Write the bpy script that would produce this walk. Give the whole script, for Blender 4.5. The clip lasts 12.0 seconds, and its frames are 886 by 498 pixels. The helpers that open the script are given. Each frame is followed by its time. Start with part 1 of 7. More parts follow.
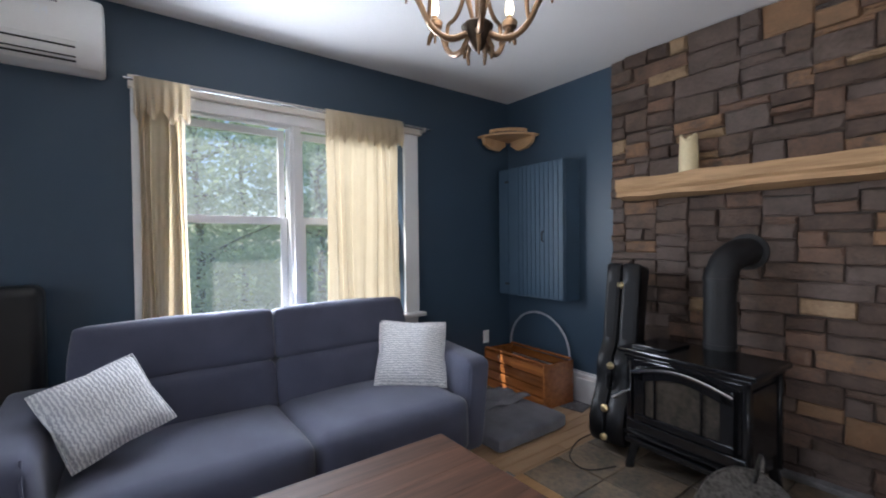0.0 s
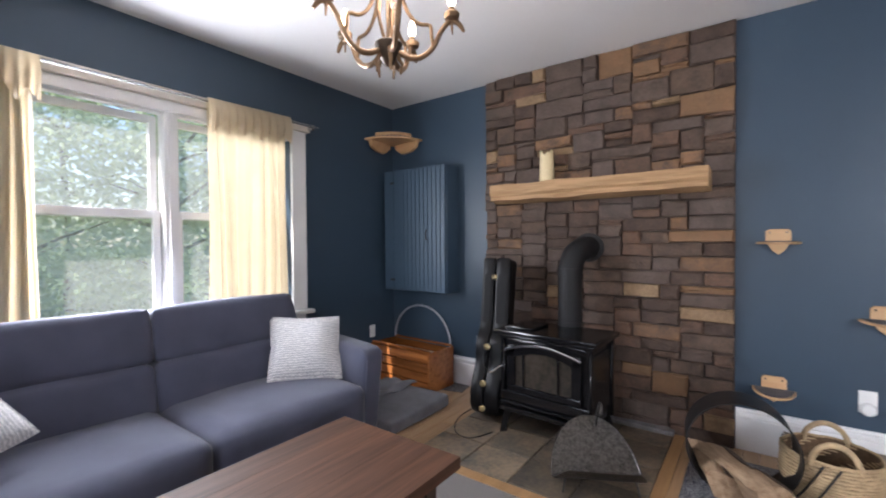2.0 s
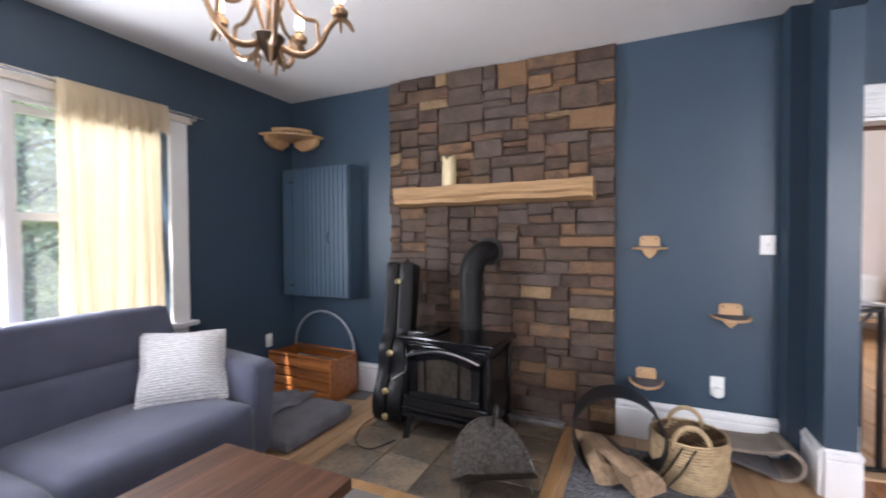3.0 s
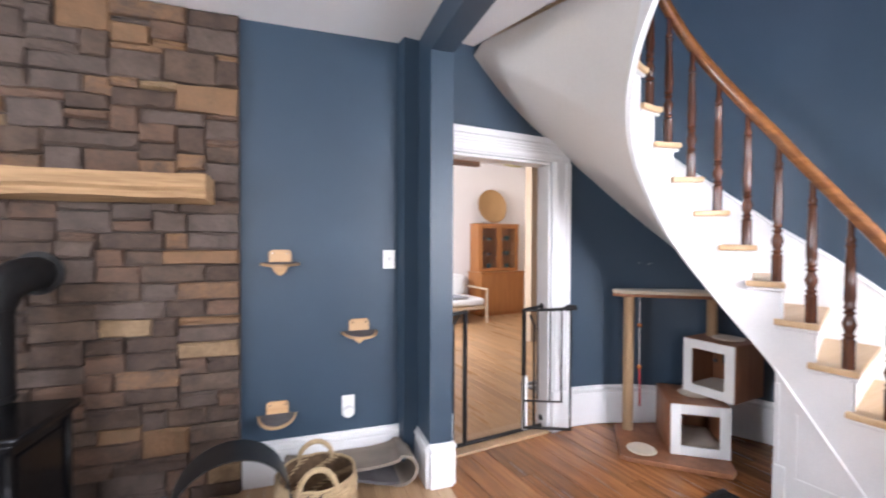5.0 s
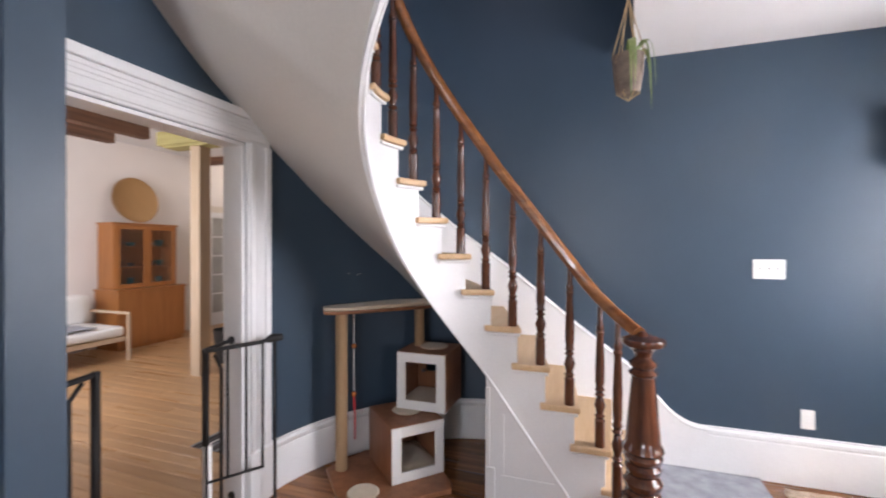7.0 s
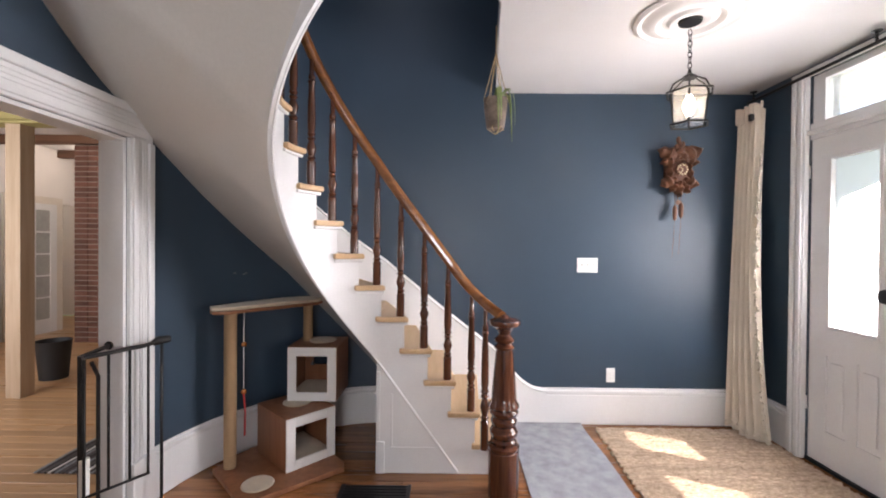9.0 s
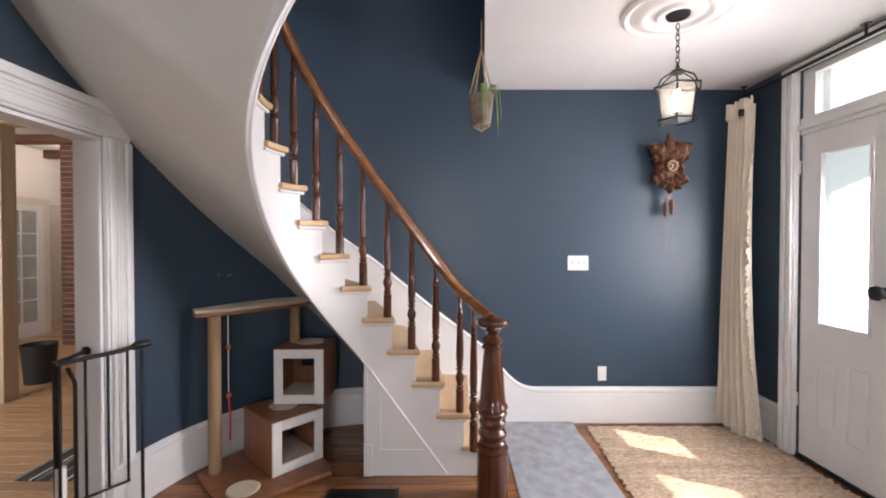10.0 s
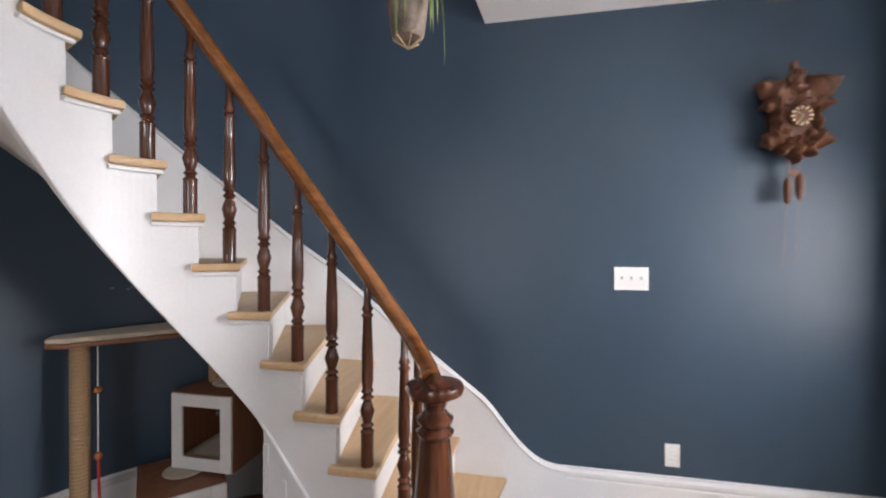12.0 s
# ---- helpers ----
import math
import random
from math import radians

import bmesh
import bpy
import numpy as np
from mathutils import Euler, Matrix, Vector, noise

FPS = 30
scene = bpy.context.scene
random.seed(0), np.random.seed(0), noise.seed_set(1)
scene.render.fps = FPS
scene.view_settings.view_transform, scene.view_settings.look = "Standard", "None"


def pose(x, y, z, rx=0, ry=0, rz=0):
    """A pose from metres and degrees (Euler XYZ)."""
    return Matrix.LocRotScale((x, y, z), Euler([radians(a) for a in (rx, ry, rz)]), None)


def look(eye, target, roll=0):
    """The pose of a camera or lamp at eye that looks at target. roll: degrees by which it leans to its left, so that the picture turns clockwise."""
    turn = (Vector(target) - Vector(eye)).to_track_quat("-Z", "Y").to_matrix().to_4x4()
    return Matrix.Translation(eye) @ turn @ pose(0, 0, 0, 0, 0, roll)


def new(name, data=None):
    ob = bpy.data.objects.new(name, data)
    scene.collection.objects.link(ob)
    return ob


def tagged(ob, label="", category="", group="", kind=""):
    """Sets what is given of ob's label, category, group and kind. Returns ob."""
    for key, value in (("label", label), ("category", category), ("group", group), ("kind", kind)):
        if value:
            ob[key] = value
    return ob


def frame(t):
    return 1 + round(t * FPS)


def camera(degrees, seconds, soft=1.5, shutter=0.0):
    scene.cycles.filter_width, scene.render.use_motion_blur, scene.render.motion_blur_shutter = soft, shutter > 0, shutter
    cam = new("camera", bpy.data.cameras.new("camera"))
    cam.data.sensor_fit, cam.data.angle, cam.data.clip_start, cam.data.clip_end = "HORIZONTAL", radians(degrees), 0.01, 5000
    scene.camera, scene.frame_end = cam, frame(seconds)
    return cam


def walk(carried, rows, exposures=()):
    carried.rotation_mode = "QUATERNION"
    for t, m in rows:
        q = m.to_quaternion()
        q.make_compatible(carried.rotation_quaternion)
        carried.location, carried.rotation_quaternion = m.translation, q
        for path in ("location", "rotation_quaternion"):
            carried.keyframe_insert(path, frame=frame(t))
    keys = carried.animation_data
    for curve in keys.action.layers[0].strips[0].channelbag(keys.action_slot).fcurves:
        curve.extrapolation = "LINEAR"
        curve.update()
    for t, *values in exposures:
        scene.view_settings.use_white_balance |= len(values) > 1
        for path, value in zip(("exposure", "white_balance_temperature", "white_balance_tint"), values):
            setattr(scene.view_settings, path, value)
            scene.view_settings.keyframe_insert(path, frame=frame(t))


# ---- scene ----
cam = camera(92.5, 12.0, 1.9, 0.5)
EXPOSURES = [(0.0, 0.68, 5950, 14), (1.0, 0.95, 6100, 15), (2.5, 1.25, 6300, 18), (4.5, 1.7, 6200, 18), (5.0, 1.75, 6200, 18), (5.5, 1.6, 6250, 18), (6.5, 1.25, 6400, 19), (7.5, 1.05, 6600, 19), (9.5, 0.98, 6800, 19), (11.0, 0.8, 6700, 18), (12.0, 0.62, 6600, 16)]
PATH = [
    (0, (-2.943, -2.902, 1.31), (-1.751, -1.296, 1.277), -0.6),
    (0.5, (-3.073, -2.95, 1.302), (-1.758, -1.444, 1.262), -0.6),
    (1, (-3.158, -2.947, 1.292), (-1.727, -1.551, 1.251), -0.5),
    (1.5, (-3.177, -2.944, 1.277), (-1.655, -1.647, 1.244), -0.4),
    (2, (-3.172, -2.945, 1.28), (-1.559, -1.764, 1.248), -0.4),
    (2.5, (-3.129, -2.937, 1.282), (-1.409, -1.918, 1.254), -0.2),
    (2.7, (-3.108, -2.956, 1.306), (-1.354, -1.996, 1.269), -0.3),
    (4.3, (-2.859, -3.052, 1.358), (-0.865, -3.199, 1.327), 0.2),
    (4.5, (-2.762, -3.079, 1.377), (-0.785, -3.379, 1.341), 0.2),
    (5, (-2.6, -3.175, 1.392), (-0.703, -3.81, 1.358), 0.2),
    (5.5, (-2.362, -3.2, 1.424), (-0.612, -4.168, 1.386), 0.3),
    (6, (-2.183, -3.285, 1.397), (-0.636, -4.552, 1.377), 0.1),
    (6.5, (-2.056, -3.4, 1.415), (-0.767, -4.929, 1.391), 0.1),
    (7, (-1.919, -3.417, 1.419), (-0.967, -5.176, 1.408), 0.1),
    (7.5, (-1.86, -3.374, 1.422), (-1.166, -5.249, 1.408), 0.2),
    (7.7, (-1.848, -3.338, 1.431), (-1.228, -5.24, 1.428), 1.0),
    (9.3, (-1.88, -3.031, 1.438), (-1.557, -5.005, 1.415), 0.1),
    (9.5, (-1.892, -3.034, 1.438), (-1.57, -5.008, 1.411), -0.0),
    (10, (-1.914, -3.1, 1.45), (-1.592, -5.074, 1.419), -0.0),
    (10.5, (-1.924, -3.34, 1.453), (-1.603, -5.313, 1.426), 0.1),
    (11, (-2.038, -3.621, 1.417), (-1.694, -5.592, 1.404), -0.0),
    (11.5, (-2.197, -3.914, 1.424), (-1.708, -5.854, 1.412), 0.1),
    (12, (-2.317, -4.251, 1.453), (-1.597, -6.116, 1.437), 0.1),
]
walk(cam, [(t, look(eye, target, roll)) for t, eye, target, roll in PATH], EXPOSURES)

# ---- world, sun, large lights ----
HT = 9.3                       # the hall is turned by this against the living room
HALL = pose(0, 0, 0, 0, 0, HT)
LIVING = Matrix.Identity(4)
G = LIVING

world = bpy.data.worlds.new("world")
scene.world = world
world.use_nodes = True
_bg = world.node_tree.nodes["Background"]
_sky = world.node_tree.nodes.new("ShaderNodeTexSky")
_sky.sky_type = "NISHITA"
_sky.sun_disc = False
_sky.sun_elevation = radians(49)
_sky.sun_rotation = radians(-74)
_bg.inputs[1].default_value = 0.15
world.node_tree.links.new(_sky.outputs[0], _bg.inputs[0])

sun = new("sun", bpy.data.lights.new("sun", "SUN"))
sun.data.energy = 5.0
sun.data.angle = radians(0.6)
sun.data.color = (1.0, 0.95, 0.87)
sun.matrix_world = look((0, 0, 0), (0.957 * 0.656, -0.289 * 0.656, -0.755))


def area(name, m, w, h, power, color=(1, 1, 1)):
    ob = new(name, bpy.data.lights.new(name, "AREA"))
    ob.data.shape, ob.data.size, ob.data.size_y, ob.data.energy, ob.data.color = "RECTANGLE", w, h, power, color
    ob.matrix_world = m
    return ob


def bulb(name, x, y, z, power, color, radius=0.03):
    ob = new(name, bpy.data.lights.new(name, "POINT"))
    ob.data.energy, ob.data.color, ob.data.shadow_soft_size = power, color, radius
    ob.matrix_world = G @ pose(x, y, z)
    return ob


DAY = (0.945, 0.97, 1.0)
area("window_light", look((-2.33, -0.018, 1.42), (-2.33, -3, 1.30)), 0.60, 1.2, 34, (0.89, 0.95, 1.0))
area("window_light", look((-1.58, -0.018, 1.42), (-1.58, -3, 1.30)), 0.66, 1.2, 4.5, (0.89, 0.95, 1.0))
area("door_light", HALL @ look((-4.93, -5.0, 1.5), (-2, -4.8, 0.8)), 0.85, 1.2, 42, DAY).data.spread = radians(140)
area("transom_light", HALL @ look((-4.93, -5.0, 2.43), (-2, -5.0, 1.3)), 1.0, 0.26, 1.2, DAY)
# added fill for the next room, through a made-up opening
area("dining_fill_light", HALL @ look((2.2, -4.25, 1.7), (2.6, -9, 1.0)), 1.8, 1.3, 36, DAY)
# added fill for the stairwell, from an assumed upstairs opening
area("stair_fill_light", HALL @ look((-1.7, -4.0, 4.2), (-1.9, -6.5, 2.6)), 1.0, 1.2, 1.5, DAY)
# fill lamp from behind the viewer, no source known there
area("west_fill_light", look((-5.52, -2.2, 1.45), (0, -2.6, 1.1)), 1.5, 1.35, 11, DAY)


# ---- materials ----
def mat(name, color, rough=0.6, metal=0.0, var=0.12, scale=6.0, fine=60.0, bump=0.15, stretch=(1, 1, 1), rand=0.0, spec=0.5, color2=None, coat=0.0, sheen=0.0, dist=0.004):
    """A surface with variation at two scales; rand: difference from piece to piece."""
    m = bpy.data.materials.new(name)
    m.use_nodes = True
    n, l = m.node_tree.nodes, m.node_tree.links
    b = n["Principled BSDF"]
    b.inputs["Roughness"].default_value, b.inputs["Metallic"].default_value = rough, metal
    b.inputs["Specular IOR Level"].default_value = spec
    b.inputs["Coat Weight"].default_value = coat
    b.inputs["Sheen Weight"].default_value = sheen
    tc = n.new("ShaderNodeTexCoord")
    mp = n.new("ShaderNodeMapping")
    mp.inputs["Scale"].default_value = stretch
    l.new(tc.outputs["Object"], mp.inputs[0])
    vec = mp.outputs[0]
    if rand:
        oi = n.new("ShaderNodeObjectInfo")
        mul = n.new("ShaderNodeMath")
        mul.operation = "MULTIPLY"
        mul.inputs[1].default_value = 37.0
        l.new(oi.outputs["Random"], mul.inputs[0])
        add = n.new("ShaderNodeVectorMath")
        l.new(vec, add.inputs[0])
        l.new(mul.outputs[0], add.inputs[1])
        vec = add.outputs[0]
    big = n.new("ShaderNodeTexNoise")
    big.inputs["Scale"].default_value, big.inputs["Detail"].default_value = scale, 5
    small = n.new("ShaderNodeTexNoise")
    small.inputs["Scale"].default_value, small.inputs["Detail"].default_value = fine, 4
    l.new(vec, big.inputs["Vector"])
    l.new(vec, small.inputs["Vector"])
    c2 = color2 or tuple(c * (1 - 2.2 * var) for c in color)
    mix = n.new("ShaderNodeMix")
    mix.data_type = "RGBA"
    mix.inputs[6].default_value, mix.inputs[7].default_value = (*color, 1), (*c2, 1)
    ramp = n.new("ShaderNodeValToRGB")
    ramp.color_ramp.elements[0].position, ramp.color_ramp.elements[1].position = 0.38, 0.68
    avg = n.new("ShaderNodeMath")
    avg.operation = "MULTIPLY_ADD"
    avg.inputs[1].default_value = 0.35
    l.new(small.outputs[0], avg.inputs[0])
    sub = n.new("ShaderNodeMath")
    sub.operation = "MULTIPLY"
    sub.inputs[1].default_value = 0.65
    l.new(big.outputs[0], sub.inputs[0])
    l.new(sub.outputs[0], avg.inputs[2])
    l.new(avg.outputs[0], ramp.inputs[0])
    l.new(ramp.outputs[0], mix.inputs[0])
    out = mix.outputs[2]
    if rand:
        hsv = n.new("ShaderNodeHueSaturation")
        rng = n.new("ShaderNodeMapRange")
        rng.inputs[3].default_value, rng.inputs[4].default_value = 1 - rand, 1 + rand
        l.new(oi.outputs["Random"], rng.inputs[0])
        l.new(rng.outputs[0], hsv.inputs["Value"])
        l.new(out, hsv.inputs["Color"])
        out = hsv.outputs[0]
    l.new(out, b.inputs["Base Color"])
    rr = n.new("ShaderNodeMapRange")
    rr.inputs[3].default_value, rr.inputs[4].default_value = rough * 0.88, min(1, rough * 1.15)
    l.new(big.outputs[0], rr.inputs[0])
    l.new(rr.outputs[0], b.inputs["Roughness"])
    if bump:
        bp = n.new("ShaderNodeBump")
        bp.inputs["Strength"].default_value, bp.inputs["Distance"].default_value = bump, dist
        l.new(avg.outputs[0], bp.inputs["Height"])
        l.new(bp.outputs[0], b.inputs["Normal"])
    return m


def wood(name, light, dark, rough=0.4, axis="x", rand=0.15, scale=2.2, coat=0.0, bump=0.1, knots=False):
    """Wood grain drawn out along one axis."""
    st = {"x": (0.6, 9, 9), "y": (9, 0.6, 9), "z": (9, 9, 0.6)}[axis]
    m = mat(name, light, rough, 0, 0.2, scale, 9.0, bump, st, rand, 0.5, dark, coat, 0, 0.003)
    return m


def glow(name, color, strength):
    m = bpy.data.materials.new(name)
    m.use_nodes = True
    b = m.node_tree.nodes["Principled BSDF"]
    b.inputs["Base Color"].default_value = (*color, 1)
    b.inputs["Emission Color"].default_value = (*color, 1)
    b.inputs["Emission Strength"].default_value = strength
    return m


def glass(name, tint=(1, 1, 1), rough=0.0):
    m = bpy.data.materials.new(name)
    m.use_nodes = True
    n, l = m.node_tree.nodes, m.node_tree.links
    n.remove(n["Principled BSDF"])
    tr, gl, mx, fr = n.new("ShaderNodeBsdfTransparent"), n.new("ShaderNodeBsdfGlossy"), n.new("ShaderNodeMixShader"), n.new("ShaderNodeLayerWeight")
    tr.inputs[0].default_value = (*tint, 1)
    gl.inputs["Roughness"].default_value = rough
    po, ma = n.new("ShaderNodeMath"), n.new("ShaderNodeMath")
    po.operation, ma.operation = "POWER", "MULTIPLY_ADD"
    po.inputs[1].default_value = 5.0
    ma.inputs[1].default_value, ma.inputs[2].default_value = 0.7, 0.035
    fr.inputs[0].default_value = 0.5
    l.new(fr.outputs["Facing"], po.inputs[0])
    l.new(po.outputs[0], ma.inputs[0])
    l.new(ma.outputs[0], mx.inputs[0])
    l.new(tr.outputs[0], mx.inputs[1])
    l.new(gl.outputs[0], mx.inputs[2])
    l.new(mx.outputs[0], n["Material Output"].inputs[0])
    return m


BLUE = mat("blue_wall_paint", (0.038, 0.065, 0.098), 0.40, 0, 0.04, 1.6, 160, 0.06, spec=0.45)
CABBLUE = mat("cabinet_blue_paint", (0.050, 0.086, 0.128), 0.38, 0, 0.05, 2.0, 90, 0.05)
WHITE = mat("white_trim_paint", (0.80, 0.80, 0.80), 0.38, 0, 0.04, 3.0, 90, 0.05)
CREAM = mat("cream_board_paint", (0.72, 0.66, 0.58), 0.45, 0, 0.05, 3.0, 90, 0.05)
CEIL = mat("ceiling_paint", (0.80, 0.79, 0.785), 0.6, 0, 0.03, 1.5, 120, 0.06)
PLASTER = mat("soffit_plaster", (0.66, 0.62, 0.575), 0.55, 0, 0.04, 1.2, 70, 0.1)
PLASTIC = mat("white_plastic", (0.82, 0.82, 0.80), 0.3, 0, 0.02, 8, 90, 0.02)
OAK = wood("pale_oak_floor", (0.50, 0.33, 0.19), (0.38, 0.235, 0.125), 0.35, "x", 0.12)
OAKTRIM = wood("oak_edging", (0.46, 0.27, 0.12), (0.33, 0.18, 0.075), 0.35, "x", 0.1)
PINE = wood("dark_pine_floor", (0.36, 0.150, 0.055), (0.13, 0.050, 0.019), 0.26, "x", 0.3, 3.0, 0.15)
DINOAK = wood("honey_oak_floor", (0.47, 0.285, 0.142), (0.36, 0.205, 0.095), 0.28, "x", 0.15)
TREAD = wood("raw_pine_tread", (0.62, 0.43, 0.25), (0.52, 0.33, 0.17), 0.45, "y", 0.1)
MAHOG = wood("mahogany_varnish", (0.115, 0.038, 0.017), (0.038, 0.013, 0.008), 0.18, "z", 0.1, 3.0, 0.4)
RAILW = wood("handrail_varnish", (0.27, 0.105, 0.032), (0.15, 0.052, 0.017), 0.2, "x", 0.0, 3.0, 0.4)
TABLEW = wood("table_rosewood", (0.115, 0.046, 0.021), (0.050, 0.020, 0.009), 0.62, "x", 0.16, 3.2, 0.0)
MANTEL = wood("rough_mantel_timber", (0.44, 0.27, 0.135), (0.29, 0.17, 0.082), 0.75, "y", 0.0, 4.5, 0, 1.0)
BIRCH = wood("birch_plywood", (0.60, 0.38, 0.20), (0.50, 0.29, 0.14), 0.45, "y", 0.1)
WALNUT = wood("walnut_laminate", (0.30, 0.125, 0.058), (0.20, 0.078, 0.035), 0.4, "z", 0.06)
CRATEW = wood("crate_wood", (0.40, 0.145, 0.040), (0.19, 0.06, 0.016), 0.25, "y", 0.35, 3.0, 0.3)
TEAK = wood("teak_veneer", (0.42, 0.17, 0.05), (0.31, 0.115, 0.032), 0.35, "z", 0.05)
SPRUCE = wood("raw_spruce", (0.56, 0.43, 0.30), (0.46, 0.34, 0.22), 0.6, "z", 0.1)
BARN = wood("old_brown_joist", (0.16, 0.075, 0.04), (0.075, 0.035, 0.02), 0.7, "x", 0.15)
BARNY = wood("old_brown_joist_lengthwise", (0.16, 0.075, 0.04), (0.075, 0.035, 0.02), 0.7, "y", 0.15)
OLIVE = wood("treated_green_beam", (0.40, 0.35, 0.14), (0.30, 0.25, 0.09), 0.6, "x", 0.1)
SOFA = mat("blue_grey_sofa_cloth", (0.076, 0.082, 0.126), 0.9, 0, 0.10, 5.0, 420, 0.5, sheen=0.25, dist=0.002)
DRAPE = mat("ivory_drape_cloth", (0.78, 0.70, 0.58), 0.9, 0, 0.06, 4.0, 380, 0.3, sheen=0.2, dist=0.002)
IRON = mat("black_stove_enamel", (0.007, 0.007, 0.008), 0.2, 0, 0.15, 8, 120, 0.05, spec=0.4, coat=0.15)
PIPE = mat("black_flue_steel", (0.012, 0.012, 0.013), 0.55, 0, 0.1, 10, 120, 0.05, spec=0.3)
BLACK = mat("black_powder_coat", (0.010, 0.010, 0.011), 0.4, 0, 0.1, 10, 120, 0.05)
LEATHER = mat("black_case_vinyl", (0.006, 0.006, 0.007), 0.38, 0, 0.1, 10, 300, 0.2, spec=0.25)
BRASS = mat("worn_brass", (0.62, 0.50, 0.27), 0.28, 1.0, 0.1, 20, 120, 0.05)
CHROME = mat("bright_steel", (0.62, 0.62, 0.62), 0.2, 1.0, 0.1, 20, 120, 0.05)
BRONZE = mat("chandelier_bronze", (0.30, 0.20, 0.125), 0.42, 0.75, 0.15, 25, 120, 0.1)
DARKBRONZE = mat("dark_bronze", (0.085, 0.060, 0.042), 0.45, 0.6, 0.15, 25, 120, 0.1)
HAMMER = mat("hammered_grey_metal", (0.15, 0.14, 0.13), 0.34, 0.85, 0.3, 45, 90, 0.6, dist=0.004)
MORTAR = mat("grey_mortar", (0.075, 0.060, 0.050), 0.95, 0, 0.15, 20, 150, 0.6)
WAX = mat("ivory_wax", (0.72, 0.60, 0.36), 0.5, 0, 0.08, 10, 60, 0.1)
PLUSH = mat("cream_plush", (0.58, 0.48, 0.36), 0.95, 0, 0.08, 14, 300, 0.6, sheen=0.3)
FELT = mat("grey_felt", (0.13, 0.12, 0.125), 0.95, 0, 0.15, 12, 300, 0.5)
DOGBED = mat("grey_dog_bed_cloth", (0.14, 0.14, 0.16), 0.95, 0, 0.15, 9, 260, 0.5, sheen=0.2)
SCRATCH = mat("taupe_carpet", (0.27, 0.225, 0.185), 0.95, 0, 0.12, 9, 300, 0.6)
GREYMAT = mat("silver_grey_runner", (0.36, 0.37, 0.40), 0.95, 0, 0.22, 11, 260, 0.6, color2=(0.21, 0.215, 0.24))
JUTE = mat("tan_jute_weave", (0.60, 0.46, 0.34), 0.95, 0, 0.25, 38, 170, 0.8, color2=(0.26, 0.18, 0.12), rand=0.14, dist=0.003)
WICKER = mat("pale_wicker", (0.55, 0.40, 0.23), 0.75, 0, 0.18, 20, 120, 0.4)
LOG = mat("split_firewood", (0.46, 0.32, 0.20), 0.9, 0, 0.2, 9, 50, 1.0, (4, 4, 0.7), color2=(0.24, 0.15, 0.085), dist=0.012)
BARK = mat("firewood_bark", (0.11, 0.075, 0.05), 0.95, 0, 0.25, 14, 60, 1.0)
CLOCKW = mat("carved_walnut", (0.125, 0.046, 0.020), 0.5, 0, 0.2, 14, 70, 0.6)
RUBBER = mat("black_rubber", (0.014, 0.014, 0.015), 0.6, 0, 0.1, 10, 120, 0.1)
CLEAR = glass("clear_glass")
BULB = glow("candle_bulb", (1.0, 0.80, 0.52), 9.0)
LEAF = mat("spider_plant_leaf", (0.16, 0.24, 0.075), 0.5, 0, 0.25, 9, 60, 0.1, color2=(0.34, 0.38, 0.17))
SLATE = mat("slate_tile", (0.225, 0.170, 0.115), 0.42, 0, 0.25, 5, 40, 0.9, rand=0.35, color2=(0.062, 0.060, 0.054), dist=0.006)
BRICK = mat("red_brick", (0.20, 0.088, 0.060), 0.9, 0, 0.2, 14, 90, 0.6, rand=0.3)
OFFWHITE = mat("dining_wall_paint", (0.80, 0.76, 0.73), 0.6, 0, 0.03, 1.5, 120, 0.05)
RED = mat("red_ribbon", (0.45, 0.02, 0.02), 0.6, 0, 0.1, 10, 90, 0.1)
THREAD = mat("white_cord", (0.70, 0.70, 0.70), 0.7, 0, 0.05, 30, 90, 0.1)
GREYHOOP = mat("silver_tape", (0.50, 0.50, 0.55), 0.35, 0.3, 0.2, 40, 90, 0.1)
PAPER = mat("scuff_marks", (0.30, 0.33, 0.36), 0.8, 0, 0.2, 30, 90, 0.1)


def white_film_glass(name, film=0.8):
    """Glass with a white film that stands in for glare, haze or glow."""
    m = bpy.data.materials.new(name)
    m.use_nodes = True
    n, l = m.node_tree.nodes, m.node_tree.links
    n.remove(n["Principled BSDF"])
    tr, tl, mx = n.new("ShaderNodeBsdfTransparent"), n.new("ShaderNodeBsdfTranslucent"), n.new("ShaderNodeMixShader")
    tl.inputs[0].default_value = (0.93, 0.93, 0.93, 1)
    mx.inputs[0].default_value = film
    l.new(tr.outputs[0], mx.inputs[1])
    l.new(tl.outputs[0], mx.inputs[2])
    l.new(mx.outputs[0], n["Material Output"].inputs[0])
    return m


def leafy(name, a, c, through_light=0.5):
    """Thin stuff that lets light through."""
    m = mat(name, a, 0.6, 0, 0.3, 1.2, 8, 0.0, color2=c)
    n, l = m.node_tree.nodes, m.node_tree.links
    p = n["Principled BSDF"]
    src = p.inputs["Base Color"].links[0].from_socket
    tl, mx = n.new("ShaderNodeBsdfTranslucent"), n.new("ShaderNodeMixShader")
    mx.inputs[0].default_value = through_light
    l.new(src, tl.inputs[0])
    l.new(p.outputs[0], mx.inputs[1])
    l.new(tl.outputs[0], mx.inputs[2])
    l.new(mx.outputs[0], n["Material Output"].inputs[0])
    return m


# strong film imitates the blown-out daylight behind clear door panes
DOOR_GLARE = white_film_glass("glare_door_glass", 0.85)
# pale veil put into the panes for reflections and outdoor haze
WINDOW_VEIL = white_film_glass("veiled_window_glass", 0.18)
# faint film added so the lantern panes look lit by the bulb
LANTERN_GLOW = white_film_glass("glow_lantern_glass", 0.06)
